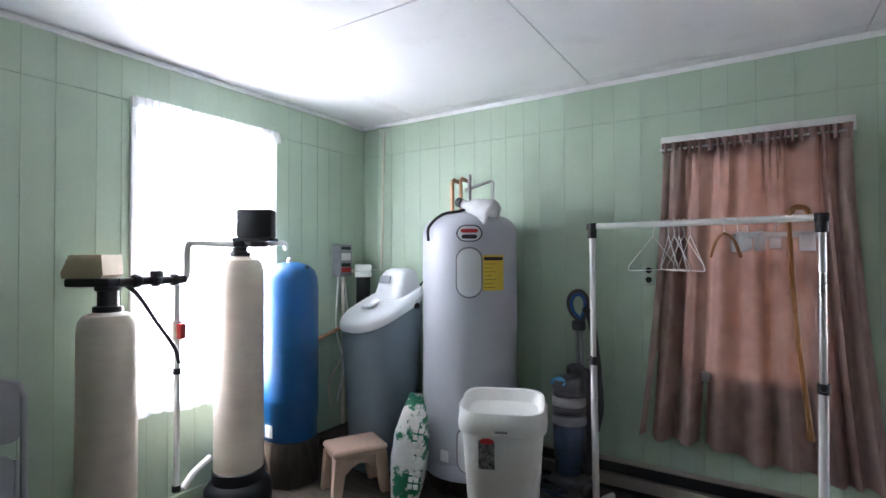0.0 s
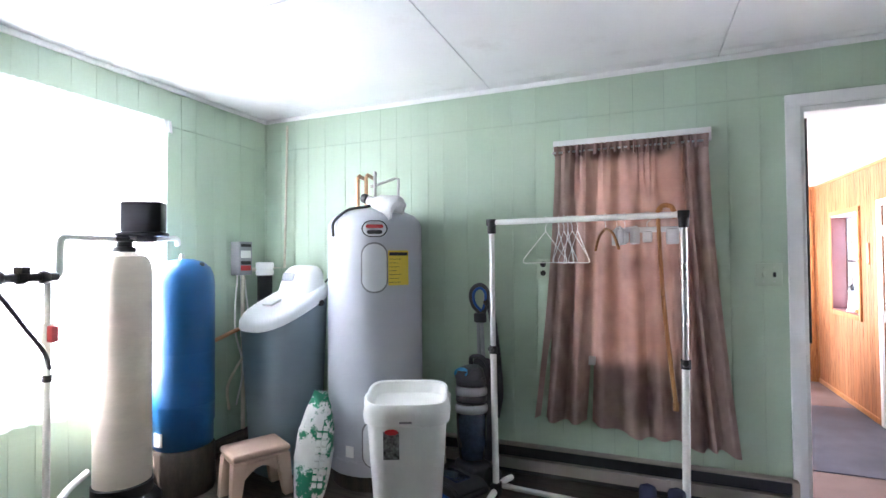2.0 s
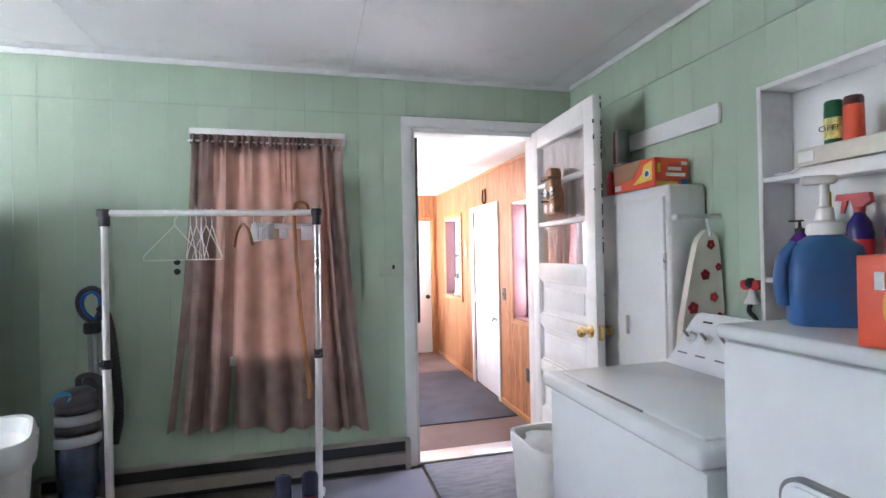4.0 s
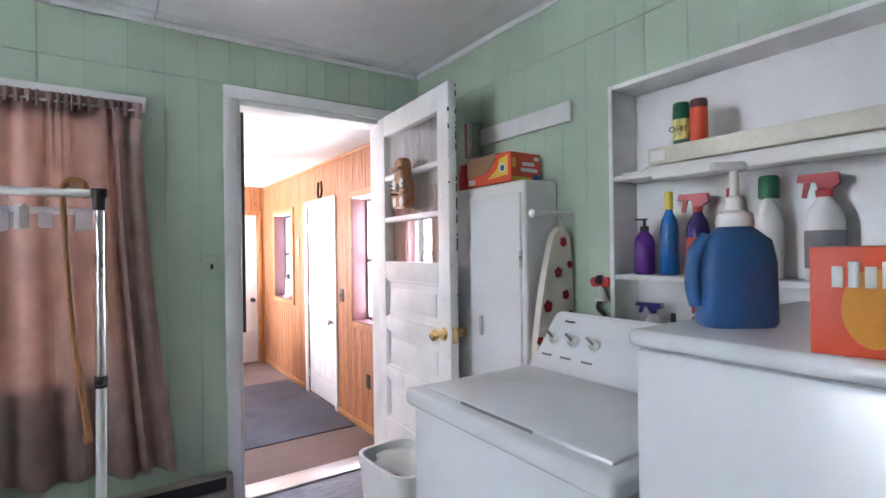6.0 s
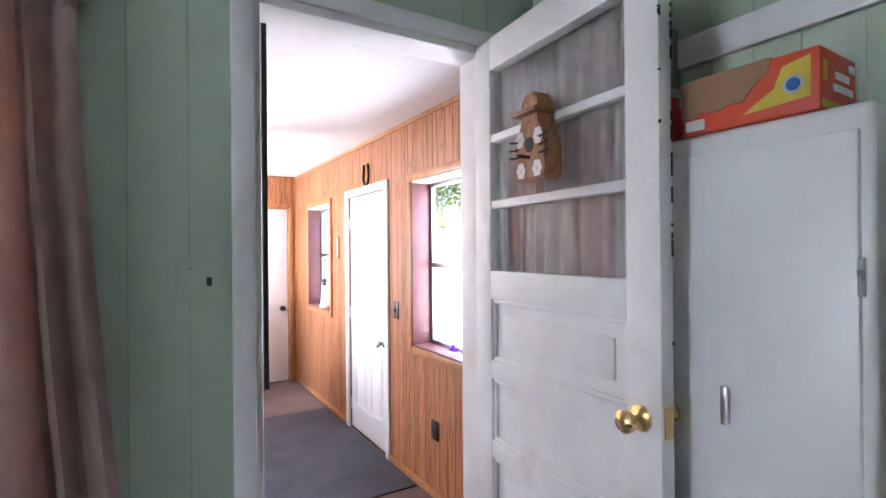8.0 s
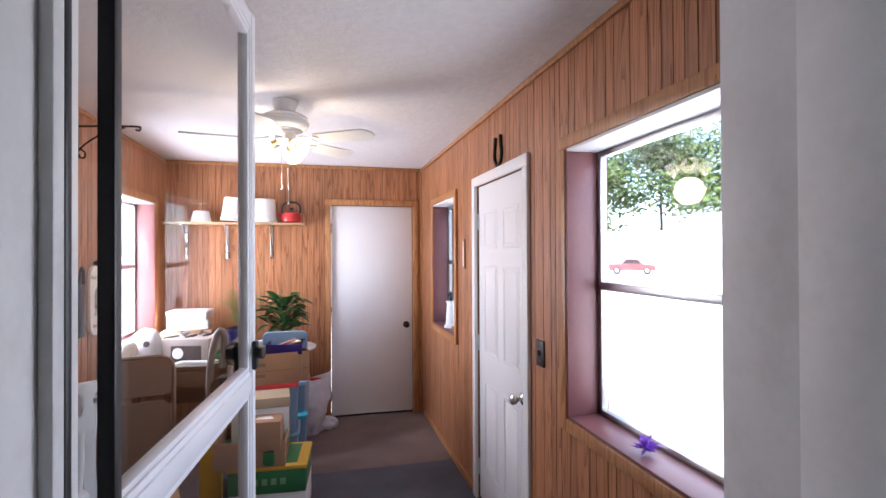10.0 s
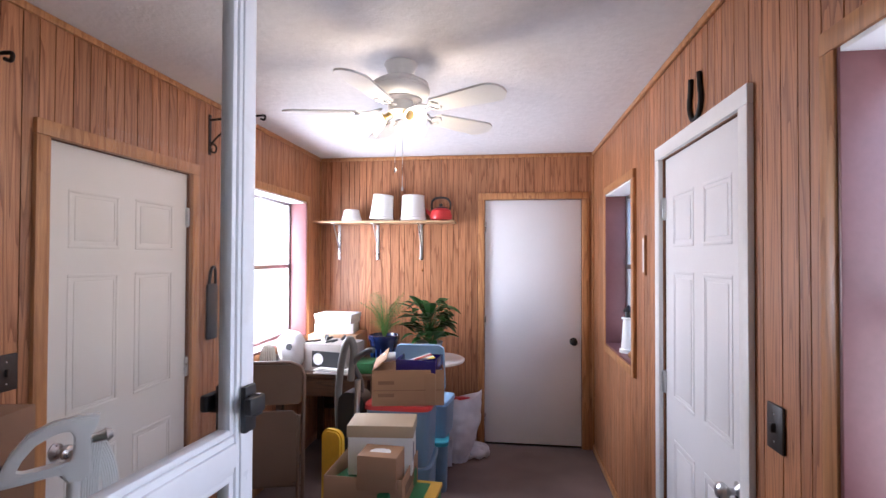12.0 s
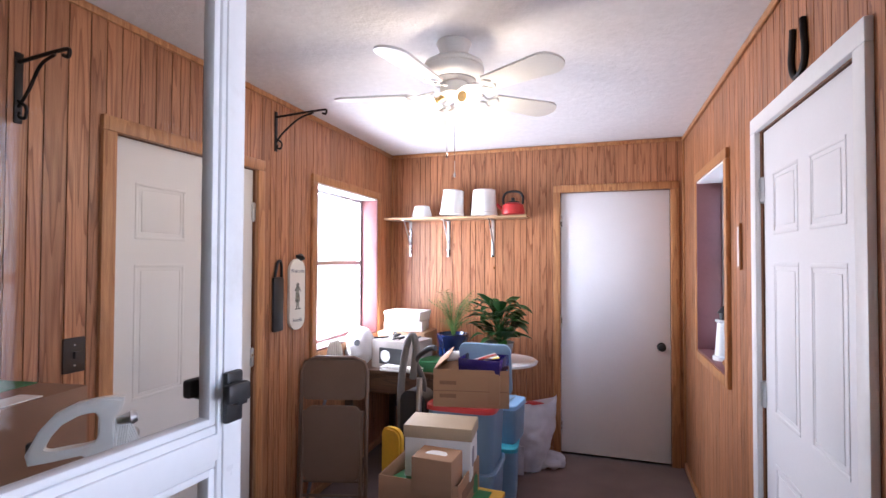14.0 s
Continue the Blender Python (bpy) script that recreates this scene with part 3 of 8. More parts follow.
# porch: end door, side doors
built = names_now()
door_casing("door_frame_end", "pine casing round the white end door", "y", YE - 0.006, -1, end_door, 0.055, 0.016, M_TRIM)
panel_door("door_end", "closed flat white door in a pine frame", pose(end_door[0], YE + 0.01, 0), end_door[1] - end_door[0], end_door[3], 0, M_DOORW, M_IRON, 1, panels=False)
door_casing("door_frame_east", "white casing round the side door", "x", XR - 0.006, -1, side_door, 0.058, 0.02, M_WHITE)
panel_door("door_east", "closed white six-panel door with a steel knob", pose(XR + 0.004, side_door[1], 0, 0, 0, -90), side_door[1] - side_door[0], side_door[3], 0, M_DOORW, M_STEEL, 1)
door_casing("door_frame_west", "pine casing round the cream door", "x", XL + 0.006, 1, left_door, 0.055, 0.018, M_TRIM)
panel_door("door_west", "closed cream six-panel door with a steel knob", pose(XL - 0.012, left_door[0], 0, 0, 0, 90), left_door[1] - left_door[0], left_door[3], 0, M_CREAM, M_STEEL, -1)


def window_x(name, label, face, out, hole, reveal, casing, sash, depth=0.15, rail=0.52, group="porch windows"):
    """A single-hung window in a wall of fixed x: casing, deep reveal boards, aluminium frame, two panes."""
    a, b, c, d = hole
    e = tagged(new(name), label, "window", group, "structure")
    if casing:
        frame_parts(e, "casing", "x", face + out * 0.006, out, a, b, c, d, 0.05, 0.02, casing)
    lo, hi = sorted((face + out * 0.02, face - out * depth))
    t = 0.012
    boxpart("reveal", (lo, hi, a, a + t, c, d), reveal, e, 0.002)
    boxpart("reveal", (lo, hi, b - t, b, c, d), reveal, e, 0.002)
    boxpart("reveal_head", (lo, hi, a + t, b - t, d - t, d), M_WHITE, e, 0.002)
    boxpart("sill", (lo, hi, a + t, b - t, c, c + t), reveal, e, 0.003)
    g0 = face - out * (depth - 0.035)
    f0, f1 = sorted((g0, g0 - out * 0.03))
    a, b, c, d = a + t, b - t, c + t, d - t
    s = 0.022
    for dims in ((a, a + s, c, d), (b - s, b, c, d), (a + s, b - s, d - s, d), (a + s, b - s, c, c + s)):
        boxpart("frame_bar", (f0, f1, *dims), sash, e, 0.003)
    zr = c + (d - c) * rail
    boxpart("meeting_rail", (f0 - 0.004, f1 + 0.004, a + s, b - s, zr - 0.016, zr + 0.016), sash, e, 0.004)
    gx = (f0 + f1) / 2
    for z0, z1 in ((c + s, zr - 0.016), (zr + 0.016, d - s)):
        g = boxpart("pane", (gx - 0.002, gx + 0.002, a + s, b - s, z0, z1), M_GLASS, e)
        g.visible_shadow = False
    return e


window_x("window_1", "large single-hung window with maroon reveals and a pine frame", XR, -1, big_win, M_MAROON, M_TRIM, M_ALU, rail=0.49)
window_x("window_2", "narrow window with maroon reveals and a pine frame", XR, -1, far_win, M_MAROON, M_TRIM, M_ALU)
window_x("window_3", "sunlit window with maroon reveals and a pine frame", XL, 1, left_win, M_MAROON, M_TRIM, M_ALU)
into_porch(built)
window_x("window_4", "bright laundry window behind a sheer curtain", XA, 1, win_a, M_WHITE, M_WHITE, M_WHITE, depth=0.1, rail=0.5, group="laundry windows")

# mullioned window between laundry and porch, behind the pink curtain
e = tagged(new("window_5"), "wooden sash window behind the pink curtain", "window", "laundry windows", "structure")
frame_parts(e, "casing", "y", YB - 0.004, -1, *curtain_hole, 0.05, 0.014, M_WHITE)
g = boxpart("pane", (curtain_hole[0], curtain_hole[1], YB + 0.06, YB + 0.064, curtain_hole[2], curtain_hole[3]), M_GLASS, e)
g.visible_shadow = False
boxpart("meeting_rail", (curtain_hole[0], curtain_hole[1], YB + 0.05, YB + 0.075, 1.56, 1.6), M_WHITE, e, 0.003)

# sheer curtain on the laundry window
sh = thing("sheer_curtain", "white sheer curtain glowing with daylight on a ruffled rod", "curtain", pose(XA + 0.05, 2.14, 0, 0, 0, 90))
bm = bmesh.new()
pleats(bm, -0.41, 0.41, 0.87, 2.40, 0.0, 0.008, 12, seed=9)
part("cloth", bm, M_SHEER, sh)
bm = bmesh.new()
pleats(bm, -0.425, 0.425, 2.335, 2.405, -0.012, 0.01, 26, seed=3, nz=4)
part("ruffle", bm, M_SHEER, sh)
tubepart("rod", [(-0.42, 0.0, 2.365), (0.42, 0.0, 2.365)], 0.007, M_WHITE, sh)

# pink curtain on a white board
pc = thing("pink_curtain", "dusty pink curtain gathered on a rod, backlit from the porch", "curtain", pose(0.245, YB - 0.055, 0))
bm = bmesh.new()
pleats(bm, -0.385, 0.385, 0.655, 2.185, 0.0, 0.038, 8, flare=0.125, seed=5, nz=26, drop=0.09)
part("cloth", bm, M_CURTAIN, pc)
bm = bmesh.new()
pleats(bm, -0.39, 0.39, 2.165, 2.225, -0.006, 0.016, 24, seed=8, nz=4)
part("gathered_heading", bm, mat_cloth("curtain_heading_cloth", (0.36, 0.25, 0.23), 0.12), pc, "thick gathered heading of doubled cloth")
tubepart("rod", [(-0.4, 0.0, 2.19), (0.4, 0.0, 2.19)], 0.006, M_WHITE, pc)
hb = tagged(boxpart("curtain_board", (-0.155, 0.65, YB - 0.026, YB - 0.008, 2.195, 2.265), M_WORN, None, 0.004), "white painted board that holds the curtain rod", "board")

# storm door, standing open into the porch
SA = math.degrees(math.atan2(4.436 - (YP + 0.03), 1.078 - (DX0 - 0.03)))
sd = tagged(place(new("storm_door"), pose(DX0 - 0.03, YP + 0.03, F - 0.02, 0, 0, SA)), "open white aluminium storm door with a black latch", "door", "", "structure")
SW, SH = 0.935, 1.97
M_STORM = mat("storm_enamel", (0.8, 0.8, 0.82), 0.3, vary=0.03, fine=60, bump=0.03, dirt=(0.66, 0.64, 0.62))
for x0, x1 in ((0, 0.05), (SW - 0.05, SW)):
    bm = bmesh.new()
    rect(bm, x0, x1, -0.016, 0.016, 0, SH, 0.004)
    rect(bm, x0 + 0.008, x1 - 0.008, -0.02, 0.02, 0.0, SH - 0.004, 0.003)
    part("stile", bm, M_STORM, sd)
for z0, z1 in ((0, 0.13), (0.905, 0.97), (SH - 0.06, SH)):
    bm = bmesh.new()
    rect(bm, 0.05, SW - 0.05, -0.014, 0.014, z0, z1, 0.004)
    rect(bm, 0.05, SW - 0.05, -0.019, 0.019, z0 + 0.012, z1 - 0.012, 0.003)
    part("rail", bm, M_STORM, sd)
for z0, z1 in ((0.13, 0.905), (0.97, SH - 0.06)):
    g = boxpart("pane", (0.045, SW - 0.045, -0.002, 0.002, z0, z1), M_STORMGLASS, sd)
    g.visible_shadow = False
    bm = bmesh.new()
    for dims in ((0.05, 0.062, z0, z1), (SW - 0.062, SW - 0.05, z0, z1), (0.06, SW - 0.06, z0, z0 + 0.012), (0.06, SW - 0.06, z1 - 0.012, z1)):
        rect(bm, dims[0], dims[1], -0.012, 0.012, dims[2], dims[3], 0.003)
    part("glazing_frame", bm, M_STORM, sd)
bm = bmesh.new()
for s in (-1, 1):
    rect(bm, SW - 0.045, SW - 0.012, s * 0.024 - 0.006, s * 0.024 + 0.006, 0.97, 1.05, 0.004)
    rect(bm, SW - 0.06, SW - 0.015, s * 0.042 - 0.008, s * 0.042 + 0.008, 1.005, 1.035, 0.005)
    rect(bm, SW - 0.04, SW - 0.02, min(s * 0.02, s * 0.048), max(s * 0.02, s * 0.048), 1.0, 1.035, 0.003)
part("latch_handle", bm, M_BLACK, sd, "black lever latch")
bm = bmesh.new()
for z in (0.3, 0.95, 1.15, 1.62, 1.9):
    lathe(bm, [(0.0035, 0), (0.003, 0.004)], 8, pose(SW, 0.006, z, 0, 90))
part("screws", bm, M_BLACK, sd)


# ---------------------------------------------------------------- laundry things
M_RED = mat("red_plastic", (0.5, 0.03, 0.03), 0.35, vary=0.06)
M_YEL = mat("yellow_paper", (0.75, 0.55, 0.06), 0.6, vary=0.05)
M_INK = mat("black_ink", (0.02, 0.02, 0.02), 0.6)
M_GREYP = mat("grey_plastic", (0.2, 0.2, 0.22), 0.45, vary=0.08, fine=120, bump=0.05)
M_BLUEP = mat("blue_plastic", (0.02, 0.1, 0.4), 0.35, vary=0.08)
M_ORANGE = mat("orange_card", (0.75, 0.09, 0.03), 0.45, vary=0.05)
M_GRNPR = mat("green_print", (0.01, 0.2, 0.1), 0.45, vary=0.2, scale=20)
M_SACK = mat("white_sack", (0.72, 0.73, 0.7), 0.35, vary=0.06, scale=12, fine=60, bump=0.5)
M_SALT = mat("salt_sack_print", (0.72, 0.73, 0.7), 0.35, vary=0.05, scale=12, fine=60, bump=0.5, dirt=(0.01, 0.2, 0.1))
M_SALT.node_tree.nodes["Noise Texture.002"].inputs["Scale"].default_value = 9.0
for node in M_SALT.node_tree.nodes:
    if node.type == "VALTORGB" and abs(node.color_ramp.elements[0].position - 0.56) < 0.01:
        node.color_ramp.elements[0].position, node.color_ramp.elements[1].position = 0.51, 0.54
M_TANW = mat_wood("cane_wood", (0.42, 0.2, 0.07), (0.28, 0.12, 0.04), 0.4, along=(9, 9, 1))
M_CARD = mat("cardboard", (0.36, 0.21, 0.12), 0.85, vary=0.06, scale=5, fine=120, bump=0.1, stretch=(1, 1, 5))
M_CLEAR = mat_glass("clear_plastic", (0.93, 0.94, 0.96), 1.6)
M_HANGCLEAR = mat_cloth("clear_hanger_plastic", (0.85, 0.87, 0.9), 0.5, 0.4)
M_PAPER = mat("white_paper", (0.8, 0.8, 0.78), 0.7, vary=0.03)


def text(name, body, size, m, material, parent, depth=0.0006):
    """Raised lettering in the built-in font; it reads along x and faces -y before m."""
    cu = bpy.data.curves.new(name, "FONT")
    cu.body, cu.size, cu.extrude, cu.align_x, cu.align_y = body, size, depth, "CENTER", "CENTER"
    cu.resolution_u = 2
    tmp = bpy.data.objects.new(name, cu)
    me = bpy.data.meshes.new_from_object(tmp)
    bpy.data.objects.remove(tmp)
    bpy.data.curves.remove(cu)
    me.name = name
    me.transform(m @ pose(0, 0, 0, 90))
    me.materials.append(material)
    ob = new(name, me)
    ob.parent = parent
    return ob


def capsule(bm, x0, x1, z0, z1, y0, y1, r, seg=8):
    """An upright plate with rounded corners."""
    pts = []
    for cx, cz, a0 in ((x1 - r, z1 - r, 0), (x0 + r, z1 - r, 90), (x0 + r, z0 + r, 180), (x1 - r, z0 + r, 270)):
        for k in range(seg + 1):
            a = radians(a0 + 90 * k / seg)
            pts.append((cx + r * math.cos(a), cz + r * math.sin(a)))
    return slab(bm, pts, y1 - y0, pose(0, y0, 0))


def resin_tank(label, m, r, h, boot):
    e = thing("mineral_tank", label, "tank", m, "water treatment tanks")
    z = boot
    prof = [(r * 0.7, 0.02), (r, 0.06), (r, h - r * 0.75), (r * 0.95, h - r * 0.42), (r * 0.8, h - r * 0.18), (r * 0.52, h - 0.01), (r * 0.4, h)]
    lathepart("vessel", prof, M_TANKBEIGE, e, seg=40)
    lathepart("boot", [(r * 1.3, 0.0), (r * 1.36, 0.02), (r * 1.36, 0.1), (r * 1.22, 0.125), (r * 1.06, 0.14), (r * 1.06, 0.195), (r * 1.01, 0.2)], M_BLACK, e, label="black rubber boot", seg=40)
    return e


# two beige tanks with their control heads
t1 = resin_tank("beige fibreglass mineral tank with a tan control head", pose(-2.06, 1.56, F), 0.112, 1.07, 0.1)
lathepart("neck", [(0.05, 1.06), (0.056, 1.065), (0.056, 1.085), (0.04, 1.09), (0.04, 1.15), (0.05, 1.155), (0.05, 1.17)], M_BLACK, t1, label="black ribbed neck")
tilt = pose(0, 0, 1.17, 0, 0, 32)
bm = bmesh.new()
rect(bm, -0.15, 0.04, -0.055, 0.055, 0.0, 0.035, 0.008, m=tilt)
part("head_base", bm, M_BLACK, t1)
bm = bmesh.new()
slab(bm, [(-0.15, 0.036), (0.01, 0.036), (0.022, 0.05), (0.015, 0.135), (-0.12, 0.135), (-0.155, 0.06)], 0.13, tilt @ pose(0, -0.065, 0))
part("head_cover", bm, mat("tan_cover", (0.45, 0.36, 0.25), 0.5, vary=0.05), t1, "tan plastic cover with a dark window")
bm = bmesh.new()
rect(bm, -0.153, -0.128, -0.045, 0.045, 0.065, 0.115, 0.004, m=tilt)
part("control_window", bm, M_GREYP, t1)
tubepart("bypass_valve", [(0.03, 0.03, 1.185), (0.05, 0.17, 1.19), (0.06, 0.30, 1.19)], 0.02, M_BLACK, t1, seg=14)
for y in (0.09, 0.17, 0.25):
    lathepart("coupling", [(0.026, -0.016), (0.03, -0.01), (0.03, 0.01), (0.026, 0.016)], M_BLACK, t1, pose(0.045 + y * 0.04, y, 1.19, 90), seg=16)
boxpart("bypass_knob", (0.025, 0.085, 0.155, 0.19, 1.205, 1.235), M_BLACK, t1, 0.006)
tubepart("drain_hose", [(0.02, 0.05, 1.18), (0.06, 0.09, 1.13), (0.09, 0.16, 1.0), (0.08, 0.24, 0.88), (0.04, 0.285, 0.8)], 0.009, M_BLACK, t1, smooth_n=6)

t2 = resin_tank("tall beige mineral tank with a black valve head beside the window", pose(-2.03, 2.17, F), 0.123, 1.30, 0.1)
lathepart("neck", [(0.045, 1.295), (0.055, 1.30), (0.055, 1.32), (0.038, 1.325), (0.038, 1.345), (0.06, 1.35), (0.065, 1.365), (0.05, 1.375)], M_BLACK, t2)
bm = bmesh.new()
rect(bm, -0.11, 0.1, -0.06, 0.06, 1.375, 1.395, 0.006, m=pose(0.06, 0.06, 0, 0, 0, 38))
rect(bm, -0.09, 0.09, -0.055, 0.055, 1.393, 1.545, 0.012, m=pose(0.06, 0.06, 0, 0, 0, 38))
part("valve_cover", bm, M_BLACK, t2, "black plastic valve cover")
bm = bmesh.new()
rect(bm, -0.06, 0.14, -0.025, 0.025, 1.345, 1.375, 0.008, m=pose(0.0, 0.0, 0, 0, 0, 38))
part("valve_body", bm, M_GREYP, t2)

# white pipework in front of the window
pw = thing("water_pipes", "white plastic water pipes with a red-handled valve", "pipes", pose(0, -0.06, 0))
tubepart("pipe", curve_pts([(-2.0, 1.86, F + 1.19), (-2.0, 1.90, F + 1.19), (-2.0, 1.925, F + 1.2), (-2.0, 1.93, F + 1.24), (-2.0, 1.93, F + 1.32), (-2.0, 1.94, F + 1.355), (-2.0, 1.97, F + 1.36), (-2.02, 2.2, F + 1.36)], 4), 0.016, M_PVC, pw, seg=12)
tubepart("pipe", [(-2.03, 1.90, F + 0.21), (-2.03, 1.90, F + 1.18)], 0.014, M_PVC, pw, seg=12)
bm = bmesh.new()
lathe(bm, [(0.024, -0.045), (0.026, -0.04), (0.026, 0.04), (0.024, 0.045)], 14, pose(-2.03, 1.90, F + 0.95))
part("ball_valve", bm, M_PVC, pw)
boxpart("valve_handle", (-2.012, -1.975, 1.885, 1.915, F + 0.915, F + 0.985), M_RED, pw, 0.006, "red valve handle")
for z in (0.76, 0.215):
    lathepart("clamp", [(0.019, -0.014), (0.019, 0.014)], M_BLACK, pw, pose(-2.03, 1.90, F + z), seg=12)
tubepart("pipe", curve_pts([(-2.03, 1.93, F + 0.2), (-2.05, 2.0, F + 0.25), (-2.08, 2.1, F + 0.28)], 5), 0.016, M_PVC, pw, seg=12)
tubepart("pipe", curve_pts([(-1.98, 2.22, F + 1.365), (-1.97, 2.36, F + 1.365), (-1.97, 2.47, F + 1.37), (-1.99, 2.5, F + 1.34)], 5), 0.014, M_PVC, pw, seg=12)
tubepart("cable", curve_pts([(-2.03, 1.9, F + 0.79), (-2.1, 1.98, F + 0.74), (-2.14, 2.1, F + 0.68)], 6), 0.003, M_BLACK, pw, seg=6)
tubepart("cable", curve_pts([(-2.03, 1.9, F + 0.79), (-2.1, 1.82, F + 0.86), (-2.0, 1.72, F + 0.95)], 6), 0.003, M_BLACK, pw, seg=6)

# blue pressure tank on a wooden block
stump = tagged(lathepart("wood_block", [(0.155, 0), (0.16, 0.02), (0.158, 0.24), (0.15, 0.25)], M_STUMP, None, pose(-2.05, 2.53, F), seg=14), "dark stained wooden block under the blue tank", "block")
bt = thing("pressure_tank", "glossy blue steel pressure tank on a wooden block", "tank", pose(-2.05, 2.53, F + 0.25), "water treatment tanks")
R = 0.156
prof = [(R * 0.93, 0.0), (R * 0.96, 0.006), (R * 0.96, 0.11), (R, 0.125), (R * 1.0, 0.22), (R * 1.012, 0.226), (R * 1.012, 0.232), (R, 0.24), (R, 0.50), (R * 1.006, 0.506), (R * 1.006, 0.512), (R, 0.518), (R, 0.865), (R * 0.97, 0.92), (R * 0.86, 0.965), (R * 0.62, 0.997), (R * 0.3, 1.013), (0.02, 1.015)]
lathepart("shell", prof, M_BLUETANK, bt, seg=48)
lathepart("air_valve", [(0.014, 1.005), (0.014, 1.035), (0.008, 1.04)], M_STEEL, bt, pose(0.02, -0.03, 0))
lathepart("cap", [(0.02, 0), (0.02, 0.018), (0.012, 0.022)], M_BLACK, bt, pose(0.1, 0.02, 0.97, 20, 25), seg=14)
boxpart("sticker", (-0.03, 0.03, -R * 1.005 - 0.001, -R * 1.0, 0.03, 0.1), M_PAPER, bt)

# pressure switch box on the wall with its cables
pb = thing("pump_control_box", "grey electric pump control box with red and white labels", "control box", pose(XA + 0.008, 3.12, 1.50, 0, 0, 90))
bm = bmesh.new()
rect(bm, -0.06, 0.06, -0.075, 0.0, 0.0, 0.225, 0.006)
part("housing", bm, mat("control_grey", (0.28, 0.29, 0.31), 0.5), pb)
for z, h, mm in ((0.03, 0.035, M_RED), (0.07, 0.025, M_INK), (0.115, 0.05, M_PAPER), (0.19, 0.02, M_INK)):
    boxpart("label", (-0.045, 0.045, -0.077, -0.0745, z, z + h), mm, pb)
for k, (dx, pts) in enumerate(((-0.03, [(0, 0, 0), (-0.02, 0, -0.35), (0.03, -0.02, -0.62), (-0.05, -0.04, -0.85)]), (0.0, [(0, 0, 0), (0.01, 0, -0.3), (0.0, 0, -0.42)]), (0.03, [(0, 0, 0), (0.03, 0, -0.2), (0.06, 0, -0.4), (0.08, -0.02, -0.5)]))):
    tubepart("cable", [(dx + a, -0.03 + b, c) for a, b, c in pts], 0.006, M_PVC, pb, smooth_n=6, seg=8)
pf = thing("water_filter", "white-capped sediment filter with ivory pipes in the corner", "filter", pose(-2.13, 3.25, F))
lathepart("housing", [(0.045, 0.92), (0.05, 0.94), (0.05, 1.14), (0.055, 1.15)], M_BLACK, pf)
lathepart("cap", [(0.058, 1.15), (0.06, 1.155), (0.06, 1.185), (0.05, 1.19), (0.06, 1.195), (0.06, 1.235), (0.05, 1.24)], M_PVC, pf, label="white screw cap")
M_IVORY = mat("ivory_pipe", (0.6, 0.57, 0.46), 0.5, vary=0.06)
tubepart("pipe", [(-0.08, -0.12, 0.1), (-0.08, -0.12, 1.17), (-0.08, -0.05, 1.19), (0, 0, 1.19)], 0.014, M_IVORY, pf)
tubepart("pipe", [(0, 0, 1.2), (0.12, 0.06, 1.2), (0.13, 0.08, 2.2)], 0.008, M_IVORY, pf)
tubepart("pipe", [(-0.1, -0.4, 0.73), (0.0, -0.1, 0.83), (0.15, 0.02, 0.82)], 0.013, M_COPPER, pf, smooth_n=4)
tubepart("hose", [(0.1, -0.25, 0.65), (-0.0, -0.2, 0.62), (-0.05, -0.28, 0.45), (-0.02, -0.3, 0.3)], 0.009, M_IVORY, pf, smooth_n=6)
tubepart("drain_pipe", [(-0.05, -0.5, 0.08), (0.1, -0.2, 0.14), (0.5, -0.05, 0.2)], 0.03, M_STUMP, pf, smooth_n=4)
bm = bmesh.new()
rect(bm, -0.1, 0.35, -0.35, 0.08, 0.0, 0.12, 0.02)
part("pump_base", bm, M_STUMP, pf)

# water softener: slate body with a sloped pale lid
ws = thing("water_softener", "slate grey water softener cabinet with a sloped pale lid", "water softener", pose(-1.74, 2.99, F, 0, 0, -16))
bm = bmesh.new()
prev = None
SEG = 40
def oval(z, rx, ry, y0=0.0, slope=0.0):
    ring = []
    for i in range(SEG):
        a = 2 * math.pi * i / SEG
        c, s = math.cos(a), math.sin(a)
        x = rx * abs(c) ** 0.75 * (1 if c > 0 else -1)
        y = y0 + ry * abs(s) ** 0.75 * (1 if s > 0 else -1)
        ring.append((x, y, z + slope * (y - y0)))
    return ring
def loft(bm, rings):
    vs = [[bm.verts.new(p) for p in r] for r in rings]
    for a, b in zip(vs, vs[1:]):
        for i in range(len(a)):
            j = (i + 1) % len(a)
            bm.faces.new((a[i], a[j], b[j], b[i]))
    bm.faces.new(list(reversed(vs[0])))
    bm.faces.new(vs[-1])
loft(bm, [oval(0.0, 0.165, 0.18), oval(0.02, 0.175, 0.19), oval(0.6, 0.21, 0.225, 0, 0.1), oval(0.93, 0.222, 0.24, 0, 0.45), oval(0.945, 0.222, 0.24, 0, 0.45)])
part("body", bm, M_SOFTBODY, ws)
bm = bmesh.new()
loft(bm, [oval(0.945, 0.222, 0.24, 0, 0.45), oval(0.952, 0.232, 0.25, 0, 0.45), oval(0.985, 0.232, 0.25, 0, 0.45), oval(1.01, 0.215, 0.233, 0, 0.45), oval(1.02, 0.19, 0.2, 0, 0.45)])
part("lid", bm, M_SOFTLID, ws, "pale grey sloped lid")
bm = bmesh.new()
